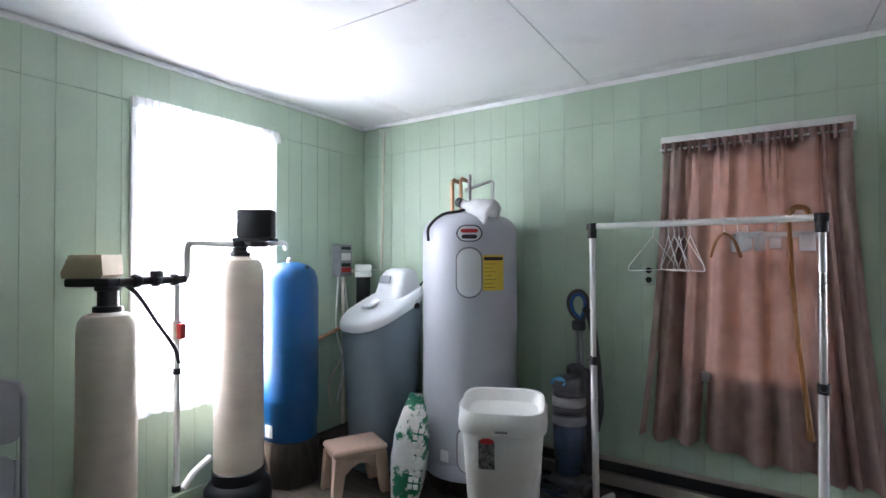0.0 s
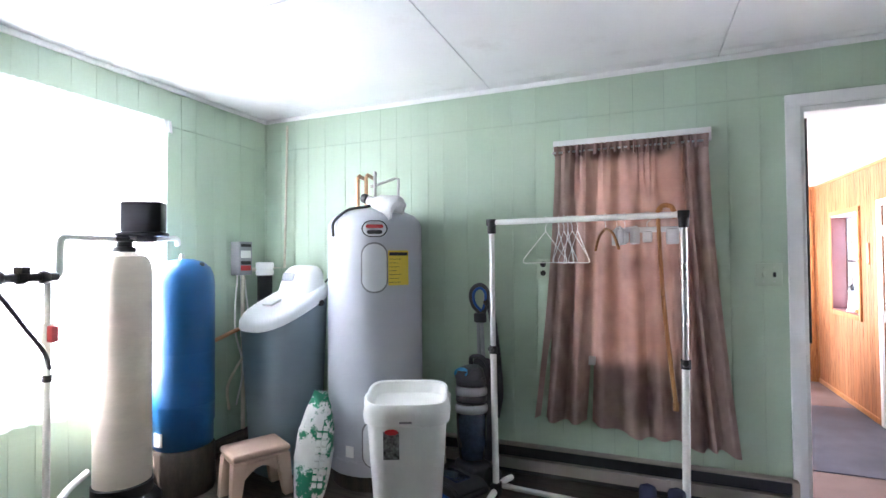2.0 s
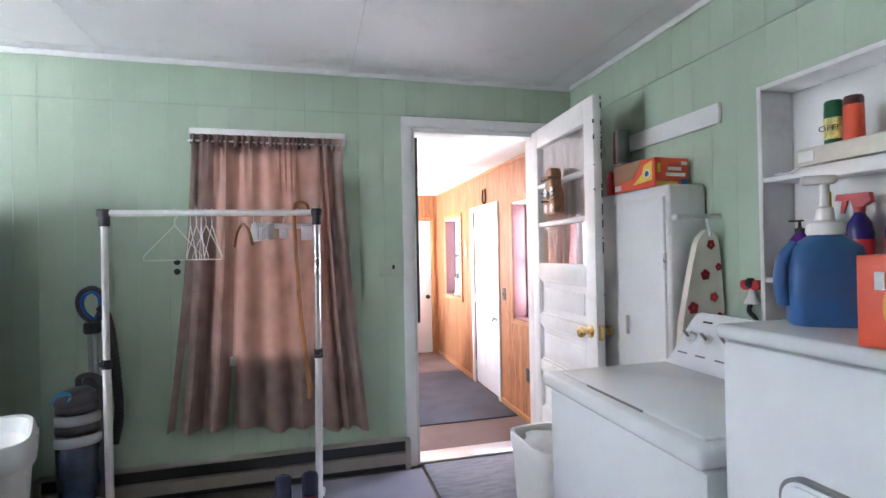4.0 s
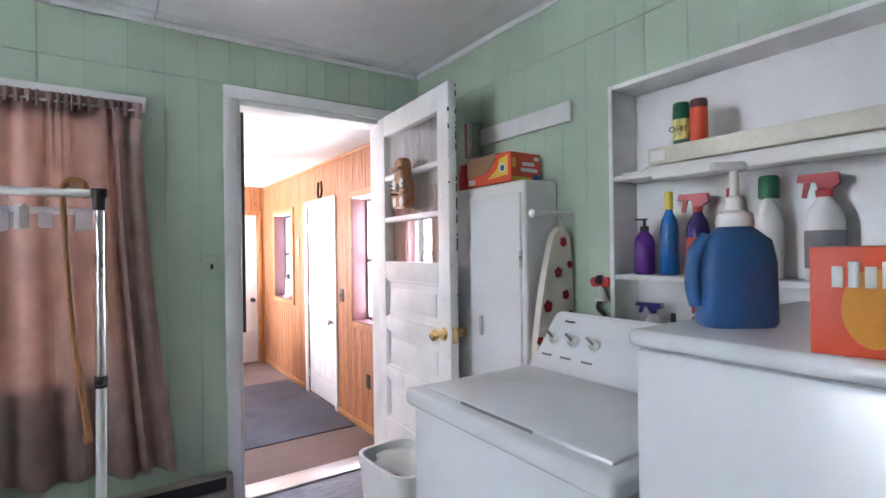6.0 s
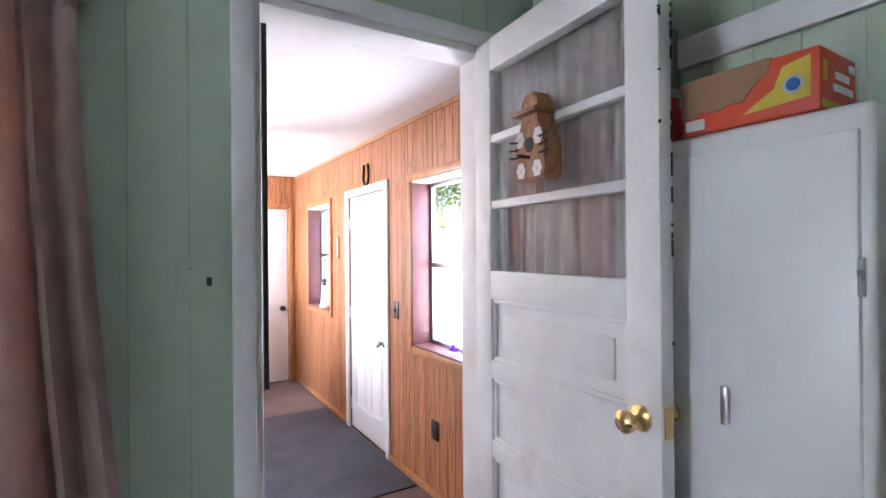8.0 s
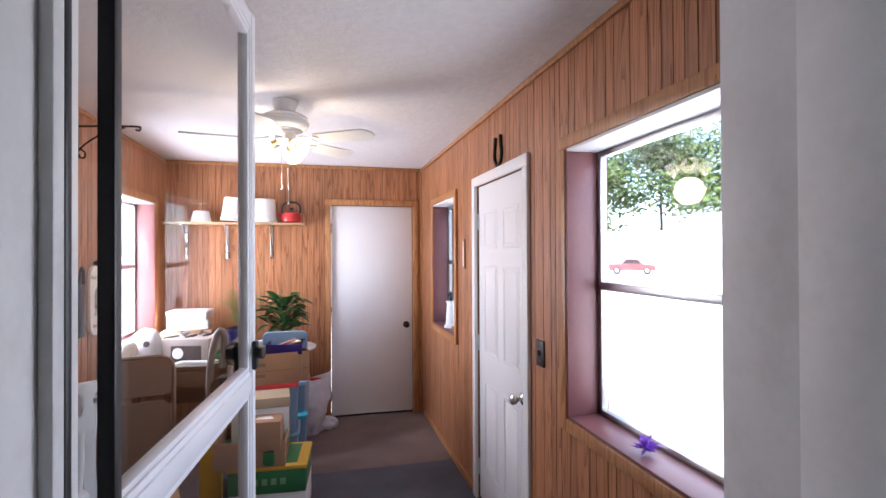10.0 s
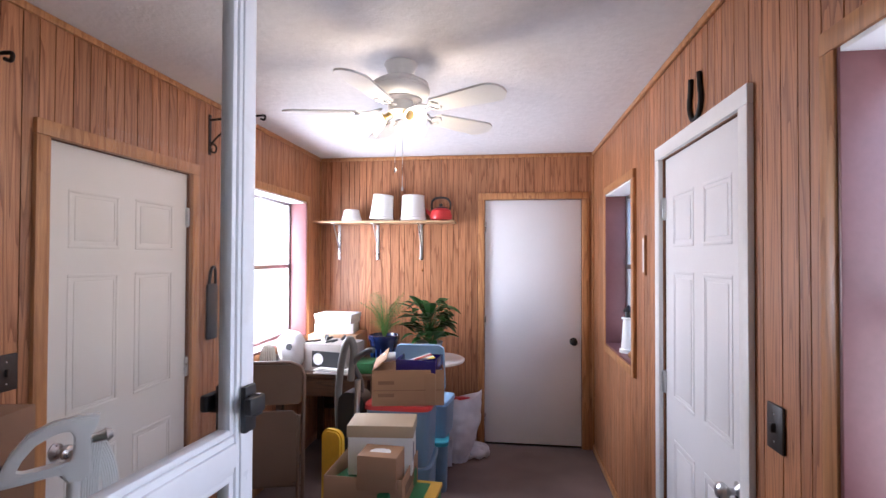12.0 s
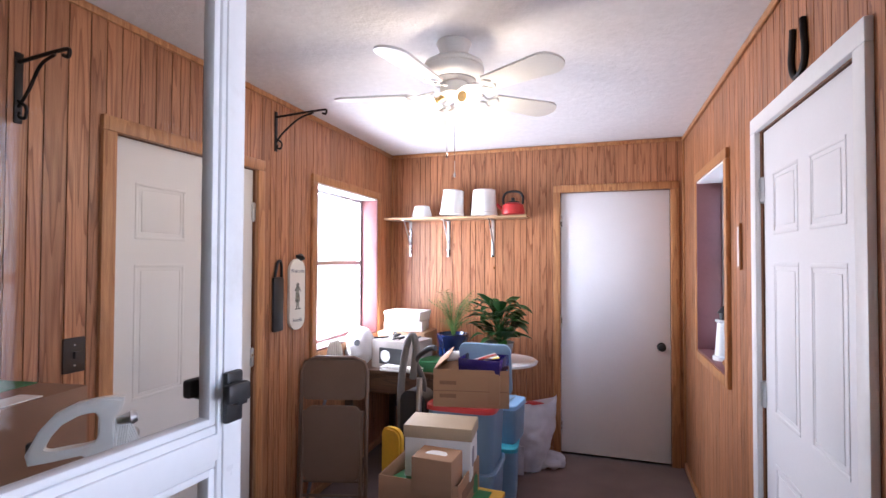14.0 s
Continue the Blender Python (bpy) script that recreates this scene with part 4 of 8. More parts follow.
loft(bm, [oval(1.05, 0.165, 0.115, 0.115, 0.3), oval(1.10, 0.15, 0.108, 0.122, 0.25), oval(1.15, 0.138, 0.1, 0.13, 0.2), oval(1.185, 0.12, 0.088, 0.135, 0.12), oval(1.207, 0.095, 0.07, 0.138, 0.05), oval(1.217, 0.06, 0.045, 0.14, 0.0)])
part("control_hood", bm, M_SOFTLID, ws)
bm = bmesh.new()
rect(bm, -0.055, 0.055, -0.004, 0.004, -0.02, 0.03, 0.003, m=pose(0, 0.022, 1.145, -18))
part("display", bm, mat("lcd_grey", (0.35, 0.38, 0.42), 0.2), ws)
bm = bmesh.new()
rect(bm, -0.05, 0.05, -0.05, 0.03, -0.002, 0.012, 0.006, m=pose(0, -0.08, 1.0, 24))
part("latch_panel", bm, M_SOFTLID, ws)
lathepart("hose_port", [(0.018, 0), (0.018, 0.02)], M_BLACK, ws, pose(0.215, 0.1, 0.99, 0, 80), seg=14)
tubepart("hose", [(0.1, 0.22, 1.1), (0.16, 0.28, 1.2), (0.2, 0.3, 1.28)], 0.006, M_BLACK, ws, smooth_n=5)

# electric water heater
HX, HY, HR = -1.155, 3.085, 0.274
wh = thing("water_heater", "grey electric water heater with a yellow energy label", "water heater", pose(HX, HY, F, 0, 0, 33))
lathepart("jacket", [(HR * 0.99, 0.09), (HR, 0.1), (HR, 1.425), (HR * 0.99, 1.45), (HR * 0.95, 1.475), (HR * 0.84, 1.505), (HR * 0.62, 1.532), (HR * 0.32, 1.548), (0.03, 1.553)], M_HEATER, wh, seg=64)
lathepart("base", [(HR * 0.9, 0), (HR * 0.92, 0.01), (HR * 0.92, 0.085), (HR * 0.98, 0.1)], M_STUMP, wh, label="dark base ring", seg=40)
lathepart("seam", [(HR * 1.004, 0.155), (HR * 1.008, 0.16), (HR * 1.008, 0.168), (HR * 1.004, 0.172)], M_HEATER, wh, seg=64)
def on_jacket(a, z):
    """A pose on the jacket, a degrees round from the front, its y pointing inwards."""
    return pose(0, 0, z, 0, 0, a) @ pose(0, -HR, 0)
def wrap(bm, r):
    """Bends what was built flat at y = 0 round the jacket."""
    for v in bm.verts:
        a = v.co.x / r
        rr = r - v.co.y
        v.co.x, v.co.y = rr * math.sin(a), -rr * math.cos(a)
def curved(name, x0, x1, z0, z1, y0, y1, rad, material, label="", at=0.0, under=None):
    bm = bmesh.new()
    capsule(bm, x0, x1, z0, z1, y0, y1, rad)
    bmesh.ops.triangulate(bm, faces=bm.faces)
    for k in range(1, 6):
        bmesh.ops.bisect_plane(bm, geom=bm.verts[:] + bm.edges[:] + bm.faces[:], plane_co=(x0 + (x1 - x0) * k / 6, 0, 0), plane_no=(1, 0, 0))
    for v in bm.verts:
        v.co.x += at
    wrap(bm, HR)
    return part(name, bm, material, under or wh, label)
for z0, z1 in ((1.07, 1.345), (0.14, 0.40)):
    rim_ = curved("access_panel_rim", -0.072, 0.072, z0, z1, -0.005, 0.01, 0.07, M_GREYP, at=-0.02)
    curved("access_panel", -0.062, 0.062, z0 + 0.01, z1 - 0.01, -0.014, 0.005, 0.06, M_SOFTLID, "pale plastic access cover", at=-0.02, under=rim_)
curved("badge_rim", -0.07, 0.07, 1.372, 1.462, -0.004, 0.01, 0.05, M_INK, at=-0.018)
badge_ = curved("badge", -0.062, 0.062, 1.378, 1.456, -0.007, 0.005, 0.043, M_SOFTLID, "oval maker's badge", at=-0.018)
curved("badge_stripe", -0.045, 0.045, 1.42, 1.44, -0.009, 0.0, 0.009, M_RED, at=-0.018, under=badge_)
curved("badge_stripe", -0.04, 0.04, 1.388, 1.41, -0.009, 0.0, 0.011, M_INK, at=-0.018, under=badge_)
label_ = curved("energy_label", -0.064, 0.064, 1.11, 1.30, -0.002, 0.003, 0.004, M_YEL, "yellow energy label", at=0.118)
curved("label_text", -0.058, 0.058, 1.272, 1.29, -0.0032, 0.002, 0.002, M_INK, at=0.118, under=label_)
for k in range(7):
    w = (0.05, 0.035, 0.045, 0.03, 0.05, 0.04, 0.05)[k]
    curved("label_text", -0.058, -0.058 + w * 1.4, 1.252 - k * 0.021, 1.254 - k * 0.021, -0.003, 0.002, 0.0009, M_INK, at=0.118, under=label_)
curved("rating_plate", -0.05, 0.0, 0.19, 0.25, -0.002, 0.003, 0.004, M_PAPER, at=-0.14)
curved("rating_plate", -0.03, 0.03, 0.18, 0.22, -0.002, 0.003, 0.004, M_PAPER, at=0.0)
for x, y, h in ((-0.1, 0.02, 0.24), (-0.05, 0.03, 0.25)):
    tubepart("riser_pipe", [(x, y, 1.49), (x, y, 1.49 + h)], 0.011, M_COPPER, wh)
    tubepart("elbow_pipe", [(x, y, 1.49 + h), (x + 0.01, y + 0.02, 1.5 + h + 0.01), (x + 0.06, y + 0.27, 1.5 + h + 0.03)], 0.012, M_COPPER, wh)
tubepart("relief_pipe", [(0.0, 0.0, 1.5), (0.0, 0.0, 1.77), (0.02, 0.26, 1.80)], 0.01, M_STEEL, wh)
tubepart("relief_pipe", [(0.14, 0.03, 1.46), (0.145, 0.05, 1.74), (0.13, 0.09, 1.75), (-0.02, 0.12, 1.70)], 0.009, M_STEEL, wh)
tubepart("power_cable", [(-0.24, -0.17, 1.38), (-0.235, -0.16, 1.46), (-0.16, -0.13, 1.53), (-0.06, -0.12, 1.55), (0.0, -0.1, 1.57), (0.06, -0.05, 1.553)], 0.008, M_BLACK, wh, smooth_n=6)
bag = thing("plastic_bag", "crumpled clear plastic bag lying on the water heater", "bag", pose(HX + 0.0, HY - 0.10, F + 1.60, 0, 0, -8))
bm = bmesh.new()
lathe(bm, [(0.012, 0.0), (0.02, 0.015), (0.03, 0.05), (0.052, 0.1), (0.07, 0.15), (0.086, 0.2), (0.09, 0.235), (0.06, 0.24), (0.02, 0.2)], 26, pose(0, 0, 0, 0, 112), sy=0.75)
for v in bm.verts:
    v.co += Vector((noise.noise(v.co * 19), noise.noise(v.co * 23 + Vector((3, 1, 7))), noise.noise(v.co * 21 + Vector((9, 2, 4))))) * 0.013
    v.co.z = max(v.co.z, -0.075 - 0.7 * max(0, v.co.x - 0.1))
part("film", bm, mat_cloth("bag_film", (0.8, 0.8, 0.81), 0.35, 0.15), bag)
lathepart("cap", [(0.024, -0.016), (0.028, -0.008), (0.026, 0.018)], M_BLACK, bag, pose(-0.005, -0.005, 0.002, 0, 112), seg=14)

# tan plastic step stool
st = thing("step_stool", "tan plastic step stool on the floor", "stool", pose(-1.63, 2.62, F, 0, 0, 62) @ Matrix.Diagonal((0.93, 0.93, 0.97, 1)))
bm = bmesh.new()
rect(bm, -0.165, 0.165, -0.125, 0.125, 0.235, 0.275, 0.022, seg=4)
rect(bm, -0.155, 0.155, -0.115, 0.115, 0.21, 0.245, 0.015)
part("seat", bm, M_STOOL, st)
for sx in (-1, 1):
    for sy in (-1, 1):
        bm = bmesh.new()
        vs = rect(bm, -0.035, 0.035, -0.03, 0.03, 0.0, 0.23, 0.008)
        for v in vs:
            k = 1 - v.co.z / 0.23
            v.co.x = v.co.x * (0.75 + 0.4 * (1 - k)) + sx * (0.12 + 0.03 * k)
            v.co.y = v.co.y * (0.75 + 0.4 * (1 - k)) + sy * (0.085 + 0.02 * k)
        part("leg", bm, M_STOOL, st)
for sy in (-1, 1):
    bm = bmesh.new()
    pts = [(-0.12, 0.22), (-0.12, 0.13)] + [(-0.1 + 0.2 * k / 8, 0.13 + 0.06 * math.sin(math.pi * k / 8)) for k in range(9)] + [(0.12, 0.13), (0.12, 0.22)]
    slab(bm, pts, 0.012, pose(0, sy * 0.1 - 0.006, 0))
    part("apron", bm, M_STOOL, st)

# bag of salt pellets leaning on the softener
sb = thing("salt_bag", "half-empty green and white water softener salt bag, slumped upright", "bag", pose(-1.33, 2.68, F, -8, 6, 30))
def pillow(bm, w, d, h, seed, n=22):
    rings = []
    for j in range(n + 1):
        v = j / n
        ww = w * (0.82 + 0.3 * math.sin(math.pi * v) - 0.42 * max(0, v - 0.6) / 0.4)
        dd = d * (0.12 + math.sin(math.pi * min(1, 0.12 + v * 0.95)) ** 0.7)
        ring = []
        for i in range(30):
            a = 2 * math.pi * i / 30
            p = Vector((math.cos(a), math.sin(a), v * 3 + seed))
            k = 1 + 0.12 * noise.noise(p * 2.5) + 0.05 * noise.noise(p * 7)
            ring.append((ww * math.cos(a) * k, dd * math.sin(a) * k - 0.0, h * v + 0.01 * noise.noise(p * 3)))
        rings.append(ring)
    loft(bm, rings)
bm = bmesh.new()
pillow(bm, 0.088, 0.07, 0.55, 2.0)
part("sack", bm, M_SALT, sb)
bm = bmesh.new()
for k in range(9):
    for q in range(2):
        rect(bm, 0.012 + 0.03 * q, 0.036 + 0.03 * q, -0.094, -0.08, 0.08 + 0.035 * k, 0.104 + 0.035 * k, 0.003)
part("lettering", bm, M_SACK, sb, "white printed lettering")

# white kitchen bin
wb = thing("waste_bin", "tall white plastic waste bin with an open lid rim", "bin", pose(-0.765, 2.715, F - 0.0, 0, 0, 22) @ Matrix.Diagonal((0.97, 0.97, 0.955, 1)))
def rrect(z, rx, ry, y0=0.0, p=0.45):
    out = []
    for i in range(48):
        a = 2 * math.pi * i / 48
        c, s = math.cos(a), math.sin(a)
        out.append((rx * abs(c) ** p * (1 if c > 0 else -1), y0 + ry * abs(s) ** p * (1 if s > 0 else -1), z))
    return out
bm = bmesh.new()
loft(bm, [rrect(0, 0.155, 0.118), rrect(0.01, 0.162, 0.125), rrect(0.5, 0.195, 0.15), rrect(0.535, 0.195, 0.15), rrect(0.53, 0.188, 0.143), rrect(0.03, 0.15, 0.113)])
part("tub", bm, M_PVC, wb)
bm = bmesh.new()
loft(bm, [rrect(0.525, 0.2, 0.155), rrect(0.53, 0.212, 0.168), rrect(0.56, 0.215, 0.17), rrect(0.625, 0.205, 0.16), rrect(0.635, 0.198, 0.152), rrect(0.63, 0.186, 0.14), rrect(0.575, 0.17, 0.122), rrect(0.565, 0.15, 0.1)])
bmesh.ops.transform(bm, matrix=pose(0, 0, 0.56) @ pose(0, 0, 0, 9) @ pose(0, 0, -0.56), verts=bm.verts)
part("lid", bm, M_PVC, wb, "dished white swing lid")
for s in (-1, 1):
    boxpart("lid_latch", (s * 0.208 - 0.008, s * 0.208 + 0.008, -0.04, 0.04, 0.575, 0.615), M_PVC, wb, 0.004)
boxpart("lid_slot", (-0.03, 0.03, -0.172, -0.15, 0.522, 0.532), M_GREYP, wb, 0.003)
bm = bmesh.new()
rect(bm, -0.105, -0.03, -0.149, -0.1455, 0.36, 0.495, m=pose(0, 0.0, 0, 3))
part("sticker", bm, mat("grey_print", (0.12, 0.12, 0.12), 0.5, vary=0.9, scale=40), wb, "grey and red product sticker")
bm = bmesh.new()
lathe(bm, [(0.032, 0), (0.032, 0.0015)], 24, pose(-0.066, -0.174, 0.485, 92), sy=0.45)
part("sticker_oval", bm, M_RED, wb)

# upright vacuum cleaner
M_VAC = mat("graphite_plastic", (0.05, 0.05, 0.058), 0.32, vary=0.2, fine=120, bump=0.04, coat=0.2)
M_SMOKE = mat("smoked_cup", (0.02, 0.035, 0.07), 0.12, vary=0.3, scale=20, coat=0.5)
M_SILV = mat("silver_plastic", (0.33, 0.34, 0.36), 0.3, vary=0.08, fine=120, bump=0.03)
vc = thing("vacuum_cleaner", "upright grey and blue vacuum cleaner standing by the rack", "vacuum cleaner", pose(-0.605, 3.14, F, 0, 0, -30) @ Matrix.Diagonal((1.1, 1.1, 1.0, 1)))
bm = bmesh.new()
slab(bm, [(-0.16, 0.012), (0.16, 0.012), (0.165, 0.05), (0.12, 0.085), (-0.12, 0.085), (-0.165, 0.05)], 0.2, pose(0, -0.2, 0))
bmesh.ops.bevel(bm, geom=bm.edges[:], offset=0.014, segments=2, affect="EDGES")
part("floor_head", bm, M_VAC, vc, "dark grey floor head")
bm = bmesh.new()
rect(bm, -0.09, 0.09, -0.03, 0.1, 0.03, 0.13, 0.03, seg=3)
part("neck_housing", bm, M_VAC, vc)
boxpart("head_trim", (-0.158, 0.158, -0.207, -0.196, 0.014, 0.032), M_BLUEP, vc, 0.004, "translucent blue bumper")
boxpart("head_window", (-0.09, 0.09, -0.15, -0.06, 0.08, 0.092), M_SMOKE, vc, 0.005, "smoked brush window")
LEAN = pose(0, 0.05, 0.08, -2, -3)
lathepart("dust_cup", [(0.05, 0.05), (0.066, 0.06), (0.078, 0.16), (0.08, 0.3), (0.076, 0.31)], M_SMOKE, vc, LEAN @ pose(0, -0.02, 0), "smoked blue dust cup", seg=24)
for z, r, m_ in ((0.31, 0.083, M_SILV), (0.365, 0.08, M_VAC), (0.405, 0.082, M_SILV), (0.455, 0.078, M_VAC)):
    lathepart("collar", [(r * 0.95, z), (r, z + 0.006), (r, z + 0.032), (r * 0.93, z + 0.045)], m_, vc, LEAN @ pose(0, -0.02, 0), seg=24)
bm = bmesh.new()
lathe(bm, [(0.074, 0.0), (0.076, 0.03), (0.06, 0.055), (0.03, 0.065)], 24, LEAN @ pose(0, -0.025, 0.498, 14))
cap_ = part("cup_cap", bm, M_VAC, vc)
bm = bmesh.new()
lathe(bm, [(0.055, 0.0), (0.05, 0.012), (0.02, 0.02)], 20, LEAN @ pose(-0.005, -0.075, 0.525, 62), sy=0.62)
part("cap_lens", bm, mat("cyan_lens", (0.12, 0.42, 0.75), 0.1, vary=0.2, coat=0.6), cap_, "glossy pale blue lens on the cap")
tubepart("carry_handle", [LEAN @ Vector(p) for p in ((-0.05, 0.03, 0.53), (-0.04, 0.02, 0.6), (0.03, 0.03, 0.61), (0.06, 0.05, 0.56))], 0.012, M_VAC, vc, smooth_n=5)
bm = bmesh.new()
rect(bm, -0.05, 0.05, 0.03, 0.09, 0.02, 0.6, 0.022, seg=3)
bmesh.ops.transform(bm, matrix=LEAN, verts=bm.verts)
part("spine", bm, M_VAC, vc)
for sx in (-0.016, 0.016):
    tubepart("wand", [LEAN @ Vector((sx, 0.055, 0.58)), LEAN @ Vector((sx * 0.8, 0.05, 0.83))], 0.01, M_SILV, vc)
boxpart("wand_collar", (-0.032, 0.032, 0.03, 0.075, 0.80, 0.86), M_VAC, vc, 0.012, m=LEAN)
loop = [(0.01, 0.05, 0.85), (-0.03, 0.04, 0.90), (-0.042, 0.03, 0.96), (-0.025, 0.025, 1.005), (0.012, 0.025, 1.02), (0.042, 0.03, 0.985), (0.04, 0.045, 0.92), (0.02, 0.05, 0.86)]
TURN = LEAN @ pose(0, 0.05, 0, 0, 0, 42) @ pose(0, -0.05, 0)
tubepart("handle", [TURN @ Vector(p) for p in loop], 0.0135, M_VAC, vc, "dark loop handle", smooth_n=5)
tubepart("handle_inlay", [TURN @ Vector((p[0] * 0.75 + 0.002, p[1] - 0.008, 0.935 + (p[2] - 0.935) * 0.78)) for p in loop], 0.008, M_BLUEP, vc, "blue inlay", smooth_n=5)
hose = [(0.05, 0.05, 0.93), (0.078, 0.06, 0.87), (0.092, 0.07, 0.72), (0.1, 0.08, 0.55), (0.105, 0.08, 0.4), (0.085, 0.07, 0.28)]
bm = bmesh.new()
hp = curve_pts([LEAN @ Vector(p) for p in hose], 14)
for i in range(0, len(hp) - 1, 1):
    tube(bm, [hp[i], (hp[i] + hp[i + 1]) / 2, hp[i + 1]], 0.02 if i % 2 else 0.0175, 10)
part("hose", bm, M_BLACK, vc, "black ribbed hose")
for sx in (-1, 1):
    lathepart("wheel", [(0.05, -0.015), (0.055, 0), (0.05, 0.015)], M_BLACK, vc, pose(sx * 0.105, 0.07, 0.055, 0, 90), seg=20)

# garment rack
gr = thing("garment_rack", "white tubular garment rack with black plastic joints", "clothes rack", pose(0.034, 2.97, F, 0, 0, -4.2))
HT = 1.765 - F
for s in (-1, 1):
    tubepart("lower_post", [(s * 0.44, 0, 0.06), (s * 0.448, 0, 0.78)], 0.0165, M_PVC, gr, seg=14)
    tubepart("upper_post", [(s * 0.448, 0, 0.78), (s * 0.45, 0, HT)], 0.0135, M_STEEL if s > 0 else M_PVC, gr, seg=14)
    bm = bmesh.new()
    lathe(bm, [(0.02, -0.035), (0.022, -0.03), (0.022, 0.03), (0.02, 0.035)], 14, pose(s * 0.45, 0, HT - 0.005))
    rect(bm, s * 0.45 - 0.025, s * 0.45 + 0.025, -0.018, 0.018, HT + 0.0, HT + 0.036, 0.006)
    part("corner_joint", bm, M_BLACK, gr, "black plastic corner joint")
    bm = bmesh.new()
    lathe(bm, [(0.021, -0.02), (0.021, 0.02)], 14, pose(s * 0.448, 0, 0.78))
    lathe(bm, [(0.012, 0), (0.012, 0.03)], 10, pose(s * 0.448, -0.02, 0.78, 70))
    part("height_clamp", bm, M_BLACK, gr, "black height clamp")
    bm = bmesh.new()
    tube(bm, curve_pts([(s * 0.44, -0.27, 0.03), (s * 0.44, -0.2, 0.04), (s * 0.44, -0.05, 0.06), (s * 0.44, 0.1, 0.06), (s * 0.44, 0.2, 0.04), (s * 0.44, 0.24, 0.03)], 5), 0.0165, 12)
    part("foot_tube", bm, M_PVC, gr)
    bm = bmesh.new()
    rect(bm, s * 0.44 - 0.024, s * 0.44 + 0.024, -0.03, 0.03, 0.035, 0.1, 0.008)
    part("foot_joint", bm, M_BLACK, gr)
    for y in (-0.26, 0.23):
        lathepart("castor", [(0.012, -0.012), (0.018, -0.008), (0.018, 0.008), (0.012, 0.012)], M_BLACK, gr, pose(s * 0.44, y, 0.018, 0, 90), seg=14)
tubepart("hanging_rail", [(-0.45, 0, HT + 0.018), (0.45, 0, HT + 0.018)], 0.0145, M_PVC, gr, seg=14)
tubepart("base_rail", [(-0.44, 0.03, 0.075), (0.44, 0.03, 0.075)], 0.0135, M_PVC, gr, seg=12)


def hanger(kind, label, m, material, r=0.0022):
    e = thing("clothes_hanger", label, "hanger", m, "hangers on the rack")
    hook = [(0.0, 0, -0.055), (0.0, 0, -0.03), (0.012, 0, -0.02), (0.02, 0, -0.002), (0.012, 0, 0.016), (-0.004, 0, 0.017), (-0.017, 0, 0.006)]
    tubepart("hook", hook, 0.002, M_STEEL if kind != "wire" else material, e, smooth_n=4, seg=6)
    if kind == "wire":
        tubepart("frame", [(0, 0, -0.055), (-0.2, 0, -0.19), (-0.205, 0, -0.205), (-0.19, 0, -0.21), (0.19, 0, -0.21), (0.205, 0, -0.205), (0.2, 0, -0.19), (0, 0, -0.055)], r, material, e, seg=6)
    elif kind == "wood":
        tubepart("shoulder_bar", [(-0.21, 0.0, -0.15), (-0.13, 0, -0.085), (-0.03, 0, -0.056), (0.03, 0, -0.056), (0.13, 0, -0.085), (0.21, 0, -0.15)], 0.0065, material, e, smooth_n=5)
    else:
        boxpart("bar", (-0.14, 0.14, -0.006, 0.006, -0.075, -0.05), material, e, 0.004)
        for x in (-0.12, 0.1):
            boxpart("clip", (x - 0.022, x + 0.03, -0.014, 0.014, -0.13, -0.06), material, e, 0.006)
        boxpart("clip", (-0.02, 0.02, -0.012, 0.012, -0.12, -0.07), material, e, 0.006)
    return e


rail_z = F + HT + 0.018
def on_rail(x, rz):
    return pose(0.034 + x, 2.97 - x * 0.073, rail_z, 0, 0, rz)
w0 = hanger("wire", "thin white wire hanger on the rack", on_rail(-0.165, 70), M_PVC)
for x, a in ((-0.10, 108), (-0.075, 114), (-0.055, 104), (-0.035, 118), (-0.01, 110)):
    copy_thing(w0, on_rail(x, a))
hanger("wood", "curved brown wooden hanger on the rack", on_rail(0.12, 108), M_TANW)
c0 = hanger("clip", "clear plastic clip hanger on the rack", on_rail(0.17, 98), M_HANGCLEAR)
copy_thing(c0, on_rail(0.205, 112))
copy_thing(c0, on_rail(0.30, 4))
cane = thing("walking_cane", "brown wooden walking cane hooked over the rack rail", "cane", pose(0.41, 2.945, rail_z + 0.018))
tubepart("shaft", curve_pts([(-0.015, 0, 0.014), (-0.028, 0.002, 0.0), (-0.03, 0.004, -0.04), (-0.01, 0.01, -0.45), (0.03, 0.02, -0.86)], 6), 0.0095, M_TANW, cane)
tubepart("crook", [(-0.03, 0.002, -0.02), (-0.026, 0, 0.01), (-0.005, 0, 0.026), (0.025, 0, 0.018), (0.035, 0, -0.012), (0.036, 0, -0.035)], 0.011, M_TANW, cane, smooth_n=6)
lathepart("rubber_tip", [(0.013, 0), (0.014, 0.03), (0.011, 0.04)], M_TANW, cane, pose(0.03, 0.02, -0.89))

